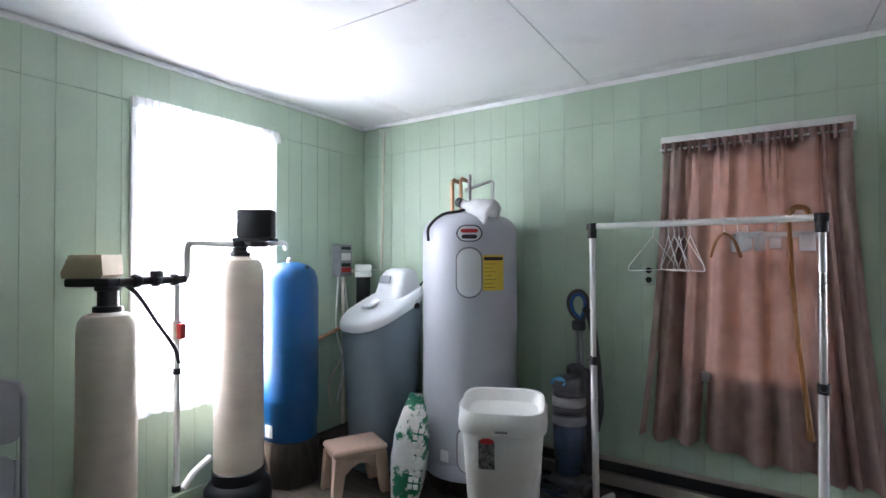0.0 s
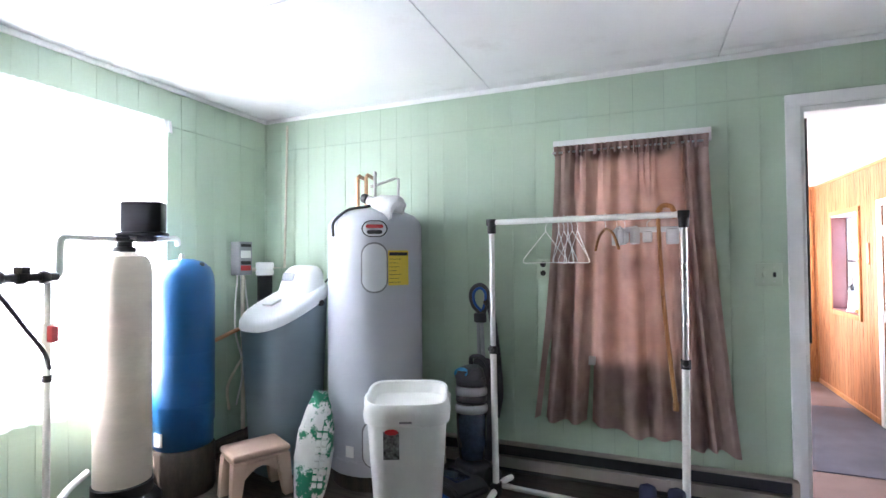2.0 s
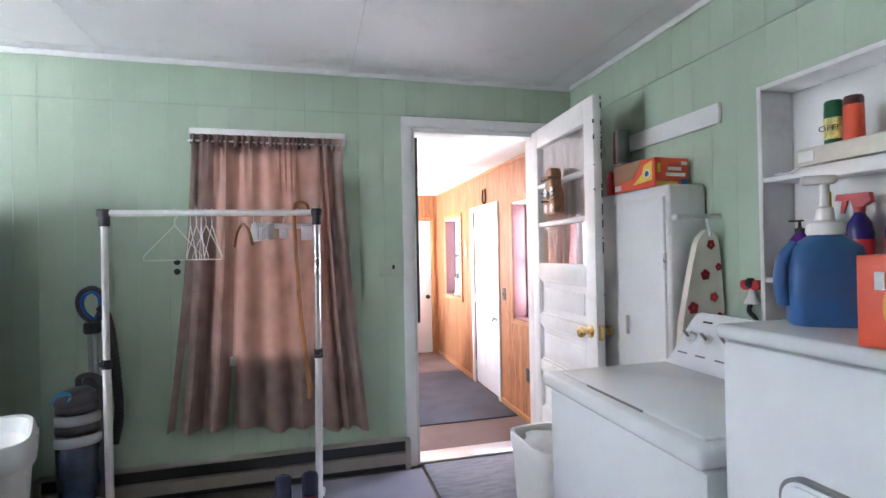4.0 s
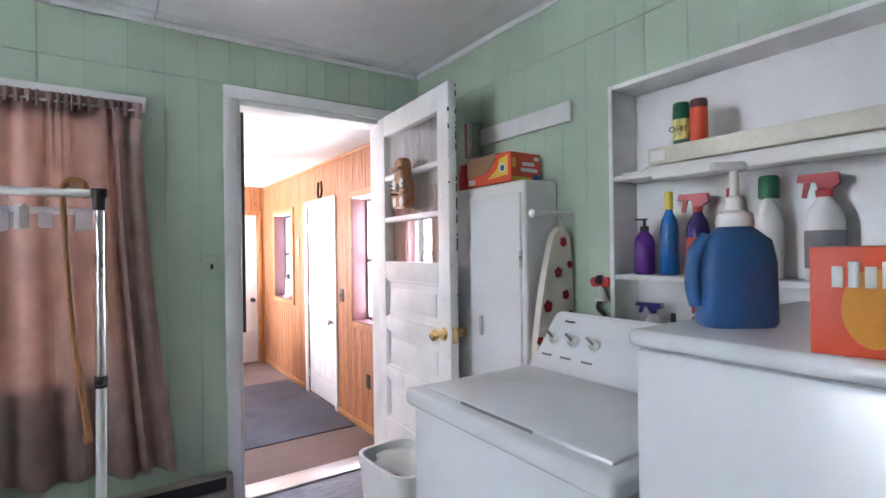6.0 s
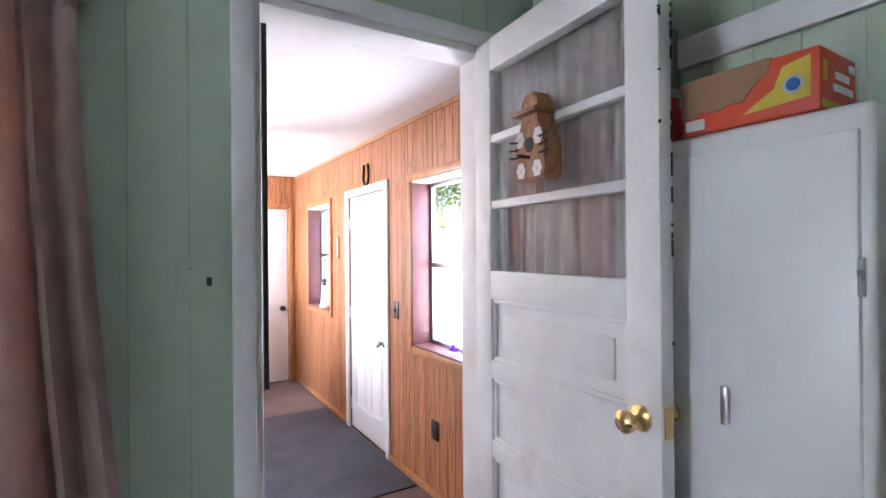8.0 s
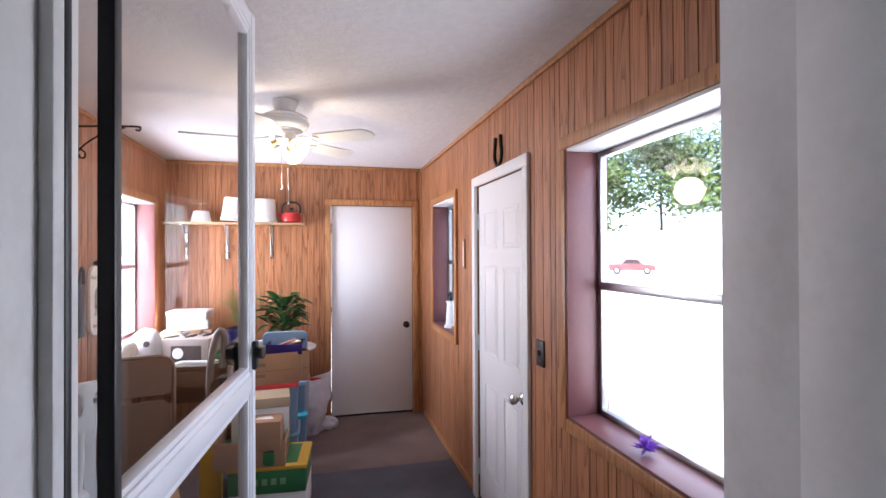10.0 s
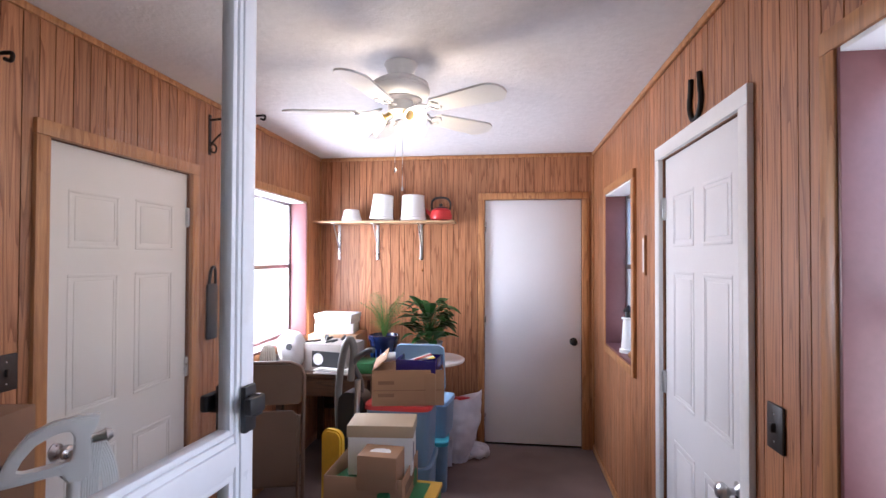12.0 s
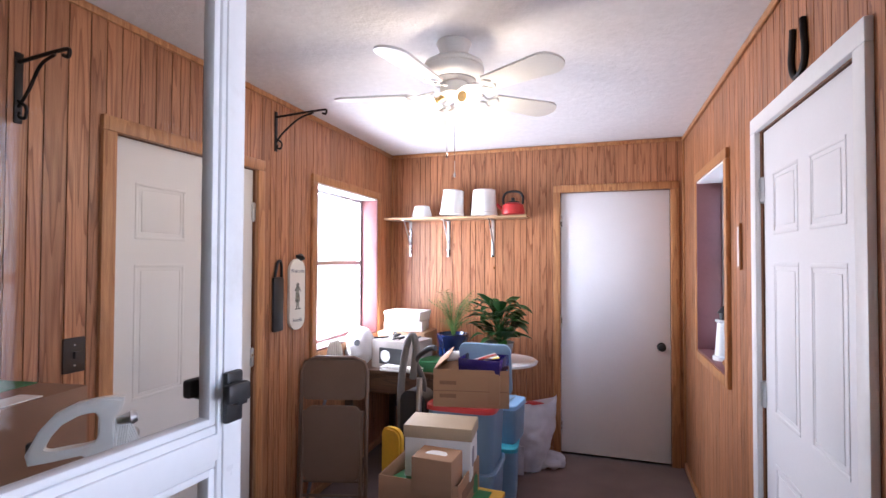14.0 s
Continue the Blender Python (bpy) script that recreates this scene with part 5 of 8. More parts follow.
# shoes under the rack, standing on their heels
def shoe(side):
    bm = bmesh.new()
    def sole(z, k, dy=0.0):
        out = []
        for i in range(28):
            a = 2 * math.pi * i / 28
            y = math.sin(a) * 0.13
            w = 0.04 * (1 + 0.22 * math.sin(a) - 0.1 * math.cos(2 * a)) * k
            out.append((math.cos(a) * w, y * (0.9 + 0.1 * k), z))
        return out
    return sole
sole = shoe(1)
for dx in (-0.058, 0.058):
    sh_ = thing("slip_on_shoe", "navy slip-on shoe with a white sole and pink lining", "shoe", pose(0.375 + dx, 2.88, F + 0.0, 0, 0, 0) @ pose(0, 0, 0.115, 58, 0, 0), "pair of shoes")
    bm = bmesh.new()
    loft(bm, [sole(-0.01, 0.95), sole(-0.005, 1.02), sole(0.015, 1.02), sole(0.018, 0.98)])
    part("sole", bm, M_PVC, sh_, "white rubber sole")
    bm = bmesh.new()
    loft(bm, [sole(0.018, 0.98), sole(0.04, 0.96), sole(0.06, 0.86), sole(0.066, 0.74), sole(0.06, 0.7), sole(0.03, 0.7)])
    part("upper", bm, mat("navy_canvas", (0.02, 0.025, 0.06), 0.8, vary=0.2, fine=300, bump=0.3), sh_)
    bm = bmesh.new()
    loft(bm, [sole(0.03, 0.72), sole(0.034, 0.72)])
    part("insole", bm, mat("pink_lining", (0.5, 0.07, 0.12), 0.8), sh_, "pink insole")
    bm = bmesh.new()
    rect(bm, -0.036, 0.036, 0.02, 0.125, 0.03, 0.07, 0.02, seg=4)
    part("toe_box", bm, MATS["navy_canvas"], sh_)

# baseboard heater under the curtain
bh = thing("baseboard_heater", "long beige electric baseboard heater on the wall", "heater", pose(0, YB - 0.008, 0))
bm = bmesh.new()
slab(bm, [(-0.85, F + 0.04), (0.985, F + 0.04), (0.985, F + 0.1), (-0.85, F + 0.1)], 0.055, pose(0, -0.06, 0))
rect(bm, -0.85, 0.985, -0.004, 0.0, F + 0.01, F + 0.175, 0.001)
rect(bm, -0.85, 0.985, -0.055, 0.0, F + 0.168, F + 0.176, 0.002)
part("cover", bm, mat("beige_enamel", (0.33, 0.29, 0.25), 0.4, vary=0.05), bh)
for k in range(3):
    boxpart("grille_slat", (-0.84, 0.97, -0.05 + k * 0.014, -0.044 + k * 0.014, F + 0.11, F + 0.165), M_BLACK, bh)
boxpart("lower_slot", (-0.84, 0.97, -0.045, -0.005, F + 0.012, F + 0.038), M_BLACK, bh)
for x in (-0.85, 0.955):
    boxpart("end_cap", (x, x + 0.03, -0.063, 0.0, F + 0.005, F + 0.176), MATS["beige_enamel"], bh, 0.003)


M_SAGE = mat("pale_sage_plastic", (0.43, 0.52, 0.41), 0.4, vary=0.05)


def plate(name, label, m, kind, material, w=0.075, h=0.115):
    e = thing(name, label, "wall plate", m)
    boxpart("cover", (-w / 2, w / 2, -0.009, 0, -h / 2, h / 2), material, e, 0.003)
    if kind == "switch":
        for x in ((-0.023, 0.023) if w > 0.1 else (0,)):
            boxpart("toggle", (x - 0.006, x + 0.006, -0.02, -0.004, -0.012, 0.012), M_INK if material is M_SAGE and x > 0 else material, e, 0.002)
            for z in (-0.035, 0.035):
                lathepart("screw", [(0.003, 0), (0.003, 0.001)], M_STEEL, e, pose(x, -0.009, z, 90), seg=8)
    else:
        for z in (0.025, -0.025):
            lathepart("socket", [(0.016, 0), (0.016, 0.003)], M_INK if material is M_SAGE else material, e, pose(0, -0.008, z, 90), seg=14)
    return e


plate("wall_outlet", "pale green wall outlet with dark sockets", pose(-0.222, YB - 0.008, 1.535), "outlet", M_SAGE, 0.07, 0.11)
plate("light_switch", "pale green double switch plate by the door", pose(0.888, YB - 0.008, 1.505), "switch", M_SAGE, 0.115, 0.11)

# folding chair at the window wall
def folding_chair(name, label, m, material, pad, h=0.95, w=0.46, group="folding chairs"):
    """A folded metal chair, upright, its back to the wall; it faces -y."""
    e = thing(name, label, "chair", m, group)
    fr = [(-w / 2, 0, 0), (-w / 2, 0, h - 0.08), (-w / 2 + 0.02, 0, h - 0.025), (-w / 2 + 0.08, 0, h), (w / 2 - 0.08, 0, h), (w / 2 - 0.02, 0, h - 0.025), (w / 2, 0, h - 0.08), (w / 2, 0, 0)]
    tubepart("back_frame", fr, 0.012, material, e, seg=10)
    bm = bmesh.new()
    capsule(bm, -w / 2 + 0.012, w / 2 - 0.012, h - 0.24, h - 0.012, -0.01, 0.006, 0.03)
    part("backrest", bm, pad, e)
    bm = bmesh.new()
    capsule(bm, -w / 2 + 0.03, w / 2 - 0.03, h - 0.69, h - 0.27, -0.035, -0.012, 0.05)
    bmesh.ops.bevel(bm, geom=[ed for ed in bm.edges if abs(ed.verts[0].co.y - ed.verts[1].co.y) < 1e-6], offset=0.004, segments=2, affect="EDGES")
    part("seat", bm, pad, e)
    for s in (-1, 1):
        tubepart("rear_leg", [(s * (w / 2 - 0.025), -0.02, h - 0.3), (s * (w / 2 - 0.025), -0.04, 0.0)], 0.01, material, e)
        for k, x in enumerate((s * w / 2, s * (w / 2 - 0.025))):
            lathepart("rubber_foot", [(0.015, 0), (0.015, 0.025)], M_BLACK, e, pose(x, -0.04 * k, 0), seg=12)
    for z in (0.12, 0.2):
        tubepart("cross_bar", [(-w / 2, 0, z), (w / 2, 0, z)], 0.008, material, e)
    return e


M_CHAIRG = mat("grey_enamel_chair", (0.3, 0.3, 0.31), 0.4, vary=0.05)
folding_chair("folding_chair", "grey metal folding chair folded against the green wall", pose(XA + 0.16, 1.065, F, -4, 0, 78), M_CHAIRG, M_CHAIRG, 0.84, 0.44)

# rugs
tagged(boxpart("doormat", (1.062, 1.78, 2.7, YB - 0.04, F, F + 0.012), M_GREYRUG, None, 0.004), "grey woven doormat in front of the doorway", "rug")
tagged(boxpart("floor_mat", (0.28, 1.045, 2.5, YB - 0.075, F, F + 0.008), M_LAVMAT, None, 0.003), "pale lavender floor mat by the heater", "rug")
lb = thing("lint_bin", "small white plastic bin with a lid beside the washer", "bin", pose(1.40, 2.42, F, 0, 0, 4))
bm = bmesh.new()
loft(bm, [rrect(0, 0.1, 0.13), rrect(0.42, 0.125, 0.16), rrect(0.43, 0.13, 0.165), rrect(0.47, 0.13, 0.165), rrect(0.47, 0.118, 0.15), rrect(0.36, 0.11, 0.14)])
part("tub", bm, M_PVC, lb)
bm = bmesh.new()
bmesh.ops.create_icosphere(bm, subdivisions=3, radius=1)
for v in bm.verts:
    k = 1 + 0.3 * noise.noise(v.co * 2.5)
    v.co = Vector((v.co.x * 0.1 * k, v.co.y * 0.125 * k, 0.43 + v.co.z * 0.05 * k))
part("liner", bm, mat_cloth("bin_liner", (0.8, 0.8, 0.78), 0.2), lb, "crumpled white liner")

# washer
WX, WY = 1.178, 1.655     # front and middle of the washer
wm = thing("washing_machine", "white top-loading washing machine with a raised control console", "washing machine", pose(0, 0, 0))
boxpart("cabinet", (WX + 0.01, WX + 0.66, WY - 0.315, WY + 0.335, F + 0.02, F + 0.805), M_APPL, wm, 0.012)
bm = bmesh.new()
rect(bm, WX - 0.012, WX + 0.68, WY - 0.322, WY + 0.345, F + 0.81, F + 0.855, 0.014, seg=3)
part("top", bm, M_APPL, wm)
boxpart("lid", (WX + 0.03, WX + 0.415, WY - 0.29, WY + 0.29, F + 0.852, F + 0.864), M_APPL, wm, 0.006)
boxpart("lid_gap", (WX + 0.026, WX + 0.034, WY - 0.1, WY + 0.14, F + 0.849, F + 0.86), M_GREYP, wm)
boxpart("foot_strip", (WX + 0.03, WX + 0.6, WY - 0.3, WY + 0.3, F, F + 0.022), M_BLACK, wm)
bm = bmesh.new()
# console profile in depth and height
prof = [(0.43, 0.852), (0.45, 0.86), (0.56, 1.0), (0.578, 1.014), (0.62, 1.01), (0.64, 0.852)]
slab(bm, prof, 0.655, pose(WX, WY + 0.34, F, 0, 0, 0) @ Matrix.Diagonal((1, -1, 1, 1)))
bmesh.ops.bevel(bm, geom=bm.edges[:], offset=0.008, segments=2, affect="EDGES")
part("console", bm, M_APPL, wm)
slope = math.degrees(math.atan2(0.14, 0.11))
def on_console(y, k):
    return pose(WX + 0.45 + 0.11 * k, y, F + 0.86 + 0.14 * k) @ pose(0, 0, 0, 0, -(slope), 0)
for y, r in ((WY + 0.29, 0.017), (WY + 0.213, 0.017), (WY + 0.133, 0.017), (WY - 0.16, 0.042)):
    lathepart("dial", [(r * 1.25, 0), (r * 1.25, 0.003), (r, 0.004), (r * 0.9, 0.02), (r * 0.8, 0.022)], M_PVC, wm, on_console(y, 0.55) @ pose(0, 0, 0), seg=20)
    boxpart("dial_grip", (-r * 0.9, r * 0.9, -0.004, 0.004, 0.02, 0.034), M_GREYP if r < 0.03 else M_PVC, wm, 0.002, m=on_console(y, 0.55) @ pose(0, 0, 0, 0, 0, 60))
    boxpart("dial_legend", (-0.003, 0.003, -0.02, 0.02, 0, 0.0012), M_GREYP, wm, m=on_console(y, 0.22))
boxpart("dial_legend", (-0.003, 0.003, -0.02, 0.02, 0, 0.0012), M_INK, wm, m=on_console(WY + 0.26, 0.92))
rnd = random.Random(2)
for k in range(9):
    boxpart("dial_legend", (-0.0015, 0.0015, -0.012, 0.012, 0, 0.0012), M_GREYP, wm, m=on_console(WY - 0.11 - 0.02 * (k % 2), 0.25 + 0.08 * k))

# dryer, standing higher
DYT = 1.44
dr = thing("dryer", "white clothes dryer with a square front door", "dryer", pose(0, 0, 0))
boxpart("cabinet", (1.21, 1.845, 0.55, 1.322, F + 0.02, DYT - 0.03), M_APPL, dr, 0.012)
boxpart("top", (1.20, 1.855, 0.54, 1.33, DYT - 0.028, DYT), M_APPL, dr, 0.012, seg=3)
bm = bmesh.new()
capsule(bm, -0.27, 0.27, F + 0.25, DYT - 0.22, -0.012, 0.004, 0.04)
bmesh.ops.transform(bm, matrix=pose(1.208, 0.925, 0, 0, 0, -90), verts=bm.verts)
part("door_seam", bm, M_GREYP, dr)
bm = bmesh.new()
capsule(bm, -0.264, 0.264, F + 0.256, DYT - 0.226, -0.02, 0.002, 0.036)
bmesh.ops.bevel(bm, geom=[ed for ed in bm.edges if abs(ed.verts[0].co.y - ed.verts[1].co.y) < 1e-6], offset=0.006, segments=2, affect="EDGES")
bmesh.ops.transform(bm, matrix=pose(1.208, 0.925, 0, 0, 0, -90), verts=bm.verts)
part("door", bm, M_APPL, dr)
boxpart("foot_strip", (1.235, 1.80, 0.58, 1.24, F, F + 0.022), M_BLACK, dr)

# tall metal cabinet in the corner
CX, CY0, CY1, CT = 1.868, 2.275, 2.88, 1.85
tc = thing("metal_cabinet", "tall white metal utility cabinet behind the open door", "cabinet", pose(0, 0, 0))
boxpart("carcass", (CX + 0.012, XC - 0.012, CY0, CY1, F + 0.04, CT), M_WHITE, tc, 0.014, seg=3)
boxpart("door", (CX, CX + 0.018, CY0 + 0.02, CY1 - 0.02, F + 0.08, CT - 0.05), M_WHITE, tc, 0.005)
boxpart("door_handle", (CX - 0.02, CX - 0.006, CY0 + 0.25, CY0 + 0.265, F + 0.85, F + 0.935), M_STEEL, tc, 0.004, "steel pull handle")
boxpart("toe_kick", (CX + 0.04, XC - 0.012, CY0 + 0.01, CY1 - 0.01, F, F + 0.045), M_BLACK, tc)
boxpart("hinge", (CX - 0.004, CX + 0.006, CY0 + 0.012, CY0 + 0.022, F + 1.15, F + 1.22), M_STEEL, tc)

# ironing board hung on the cabinet's side
ib = thing("ironing_board", "ironing board with a white cover of red flowers, hung upright", "ironing board", pose(1.955, CY0 - 0.055, F - 0.03, 0, 0, 0))
left_, right_ = [], []
for k in range(29):
    v = k / 28
    w = 0.11 if v < 0.35 else 0.11 * (1 - 0.62 * ((v - 0.35) / 0.65) ** 1.5)
    if v > 0.93:
        w *= math.sqrt(max(0.05, 1 - ((v - 0.93) / 0.07) ** 2))
    lean = 0.045 * v * v
    left_.append((lean - w, 0.55 + 0.79 * v))
    right_.append((lean + w, 0.55 + 0.79 * v))
bm = bmesh.new()
slab(bm, left_ + right_[::-1], 0.03, pose(0, -0.03, 0))
part("padded_cover", bm, mat("ivory_cotton", (0.72, 0.66, 0.58), 0.9, vary=0.05, fine=300, bump=0.3), ib)
M_FLOWER = mat("red_flower_print", (0.45, 0.03, 0.04), 0.85)
for x, z, r in ((0.05, 1.28, 1), (0.02, 1.16, 1.1), (0.085, 1.19, 0.8), (0.06, 1.07, 1), (-0.04, 1.03, 1.25), (0.085, 0.99, 0.9), (0.01, 0.96, 1.1), (-0.085, 0.9, 0.9), (0.06, 0.86, 1), (-0.02, 0.83, 1), (-0.085, 0.70, 1.1), (0.03, 0.72, 1)):
    bm = bmesh.new()
    for k in range(5):
        a = 2 * math.pi * k / 5 + x * 20
        lathe(bm, [(0.0095 * r, 0), (0.0095 * r, 0.0012)], 10, pose(x + 0.011 * r * math.cos(a), -0.0302, z + 0.011 * r * math.sin(a), 90))
    part("flower_print", bm, M_FLOWER, ib, smooth=False)
tubepart("hanger_bar", [(-0.1, -0.02, 1.39), (0.105, -0.02, 1.395)], 0.010, M_PVC, ib)
tubepart("hook", [(0.04, -0.02, 1.39), (0.04, -0.03, 1.36), (0.045, -0.034, 1.31)], 0.006, M_STEEL, ib)
lathepart("end_knob", [(0.012, 0), (0.017, 0.01), (0.01, 0.018)], M_PVC, ib, pose(-0.1, -0.02, 1.39, 0, -90), seg=16)

# boxes and books on the cabinet
cb = thing("detergent_sheet_box", "torn red and yellow cardboard box on the cabinet", "box", pose(1.965, 2.50, CT, 0, 0, 2))
boxpart("carton", (-0.09, 0.09, -0.14, 0.14, 0, 0.125), M_ORANGE, cb, 0.004)
bm = bmesh.new()
slab(bm, [(0.139, 0.124), (-0.055, 0.124), (-0.05, 0.1), (-0.02, 0.075), (0.0, 0.048), (0.03, 0.05), (0.055, 0.04), (0.09, 0.046), (0.11, 0.034), (0.139, 0.04)], 0.003, pose(-0.0905, 0, 0, 0, 0, 90))
part("flap", bm, M_CARD, cb, "torn brown flap", smooth=False)
boxpart("inner_flap", (0.0, 0.07, -0.05, 0.135, 0.0, 0.004), M_CARD, cb, 0.001, m=pose(-0.09, 0, 0.124, 0, -10))
bm = bmesh.new()
slab(bm, [(-0.125, 0.03), (0.0, 0.02), (-0.02, 0.035), (-0.06, 0.06), (-0.075, 0.1), (-0.125, 0.112)], 0.0012, pose(-0.0902, 0, 0, 0, 0, 90))
part("print_band", bm, M_YEL, cb, smooth=False)
lathepart("print_disc", [(0.013, 0), (0.013, 0.002)], M_BLUEP, cb, pose(-0.091, -0.095, 0.06, 0, -90), seg=18)
lathepart("print_ring", [(0.019, 0), (0.019, 0.0014)], M_PAPER, cb, pose(-0.091, -0.095, 0.06, 0, -90), seg=18)
boxpart("print_patch", (-0.0915, -0.09, 0.085, 0.13, 0.008, 0.032), M_PAPER, cb)
for x0, x1, z0, z1, m in ((-0.075, -0.06, 0.06, 0.1, M_YEL), (-0.02, 0.05, 0.07, 0.085, M_PAPER), (-0.03, 0.07, 0.045, 0.06, M_PAPER), (-0.08, 0.03, 0.006, 0.022, M_YEL), (0.045, 0.085, 0.006, 0.035, M_BLUEP), (0.05, 0.08, 0.095, 0.11, M_PAPER)):
    boxpart("print_line", (x0, x1, -0.1412, -0.1395, z0, z1), m, cb)
rj = thing("red_jar", "dark red plastic jar on the cabinet", "jar", pose(1.94, 2.73, CT))
lathepart("jar", [(0.04, 0), (0.043, 0.005), (0.043, 0.09), (0.036, 0.1), (0.036, 0.12)], M_RED, rj, seg=20)
bk = thing("wall_rack", "small rack of books held on the wall above the cabinet", "rack", pose(XC - 0.008, 2.82, 2.03))
for k, c in enumerate(((0.3, 0.33, 0.3), (0.55, 0.5, 0.48), (0.4, 0.12, 0.12))):
    boxpart("book", (-0.075, -0.01, -0.05 + 0.02 * k, -0.033 + 0.02 * k, 0, 0.17), mat("book_cover", c, 0.5), bk, 0.002)
boxpart("ledge", (-0.06, 0.0, -0.055, 0.02, -0.008, -0.001), M_WORN, bk, 0.002)
tubepart("wire_hook", [(-0.1, 0.05, 0.02), (-0.12, 0.06, 0.08), (-0.08, 0.08, 0.1), (-0.05, 0.12, 0.06)], 0.003, M_STEEL, bk, smooth_n=5)
tagged(boxpart("wall_board", (XC - 0.026, XC - 0.008, 2.19, 2.77, 2.086, 2.168), M_WORN, None, 0.003), "white painted board fixed along the green wall", "board")

# recessed shelf unit
su = thing("wall_shelf_unit", "white painted shelf unit set on the wall above the machines", "shelves", pose(0, 0, 0))
SX0, SX1 = XC - 0.05, XC + 0.095
sy0, sy1, sz0, sz1 = 0.62, 1.99, 1.12, 2.16
boxpart("back_board", (SX1, SX1 + 0.012, sy0, sy1, sz0, sz1), M_WHITE, su)
for y0, y1 in ((sy0, sy0 + 0.018), (sy1 - 0.018, sy1)):
    boxpart("side_board", (SX0, SX1, y0, y1, sz0, sz1), M_WORN, su, 0.003)
boxpart("top_board", (SX0, SX1, sy0 + 0.018, sy1 - 0.018, sz1 - 0.018, sz1), M_WORN, su, 0.003)
for z in (1.81, 1.455, 1.185):
    boxpart("shelf", (SX0 + 0.003, SX1, sy0 + 0.018, sy1 - 0.018, z, z + 0.018), M_WORN, su, 0.003)
tl_ = thing("strip_light", "long unlit fluorescent strip light hung across the shelves", "light fixture", pose(0, 0, 0))
boxpart("housing", (SX0 - 0.085, SX0 - 0.002, 0.68, 1.775, 1.832, 1.885), mat("ivory_enamel", (0.66, 0.63, 0.54), 0.4), tl_, 0.004)
boxpart("diffuser", (SX0 - 0.08, SX0 - 0.002, 0.69, 1.77, 1.785, 1.83), M_PVC, tl_, 0.01, "white ribbed diffuser")
boxpart("outlet", (SX0 - 0.087, SX0 - 0.07, 1.715, 1.765, 1.842, 1.875), M_PVC, tl_, 0.002)
tubepart("cord", [(SX0 - 0.04, 1.775, 1.85), (SX0 - 0.03, 1.825, 1.832), (SX0 + 0.03, 1.895, 1.836), (SX0 + 0.05, 1.965, 1.84)], 0.004, M_PVC, tl_, smooth_n=5)


def bottle(label, y, z, r, h, body, cap, kind, x=None, band=None, flat=1.0):
    e = thing("bottle", label, "bottle", pose((SX0 + SX1) / 2 if x is None else x, y, z, 0, 0, -80), "bottles on the shelves")
    body_ = lathepart("body", [(r * 0.9, 0), (r, 0.006), (r, h * 0.55), (r * 0.85, h * 0.66), (r * 0.42, h * 0.76), (r * 0.36, h * 0.8)], body, e, seg=22, sy=flat)
    if band:
        lathepart("wrap_label", [(r * 1.012, h * 0.12), (r * 1.015, h * 0.14), (r * 1.015, h * 0.45), (r * 1.012, h * 0.47)], band, body_, seg=22, sy=flat)
    if kind == "cap":
        lathepart("cap", [(r * 0.45, h * 0.79), (r * 0.46, h * 0.8), (r * 0.42, h), (r * 0.3, h * 1.005)], cap, e, seg=18)
    elif kind == "wide":
        lathepart("cap", [(r * 0.72, h * 0.78), (r * 0.74, h * 0.8), (r * 0.74, h * 0.97), (r * 0.6, h)], cap, e, seg=20)
    elif kind == "pump":
        bm = bmesh.new()
        lathe(bm, [(r * 0.4, h * 0.78), (r * 0.42, h * 0.85), (r * 0.15, h * 0.87), (r * 0.13, h * 0.98)], 16)
        rect(bm, -0.035, 0.012, -0.009, 0.009, h * 0.97, h * 1.0, 0.004)
        part("pump", bm, cap, e)
    else:
        bm = bmesh.new()
        lathe(bm, [(r * 0.42, h * 0.78), (r * 0.45, h * 0.84), (r * 0.3, h * 0.86)], 16)
        slab(bm, [(-0.06, h * 0.93), (-0.055, h), (0.03, h * 1.0), (0.035, h * 0.9), (0.012, h * 0.84), (-0.012, h * 0.84), (-0.018, h * 0.92)], 0.026, pose(0, -0.013, 0, 0, 0, 0))
        slab(bm, [(-0.045, h * 0.925), (-0.03, h * 0.925), (-0.04, h * 0.78), (-0.05, h * 0.78)], 0.01, pose(0, -0.005, 0))
        part("trigger", bm, cap, e)
    return e


M_PURP = mat("purple_liquid", (0.12, 0.03, 0.25), 0.15, vary=0.1, coat=0.4)
M_TEAL = mat("blue_liquid", (0.01, 0.1, 0.32), 0.15, vary=0.1, coat=0.4)
M_NAVY = mat("navy_liquid", (0.03, 0.02, 0.16), 0.2, vary=0.2, coat=0.4)
M_AMBER = mat("amber_liquid", (0.3, 0.12, 0.02), 0.12, vary=0.1, coat=0.4)
M_GRN = mat("green_cap", (0.01, 0.14, 0.06), 0.4)
s2z = 1.455 + 0.018
bottle("purple hand soap bottle with a black pump", 1.895, s2z, 0.036, 0.2, M_PURP, M_BLACK, "pump")
bottle("blue cleaner bottle with a yellow cap", 1.800, s2z, 0.03, 0.285, M_TEAL, M_YEL, "cap")
bottle("blue spray bottle with a red trigger", 1.700, s2z, 0.036, 0.27, M_NAVY, M_RED, "spray", band=M_RED)
bottle("slim blue bottle with a red cap", 1.595, s2z, 0.031, 0.275, M_NAVY, M_RED, "cap", band=M_RED)
bottle("white bottle with a green cap", 1.490, s2z, 0.036, 0.30, M_PVC, M_GRN, "wide")
bottle("white spray bottle with a red and yellow trigger", 1.355, s2z, 0.045, 0.29, M_PVC, M_RED, "spray", band=M_GREYP)
s3z = 1.185 + 0.018
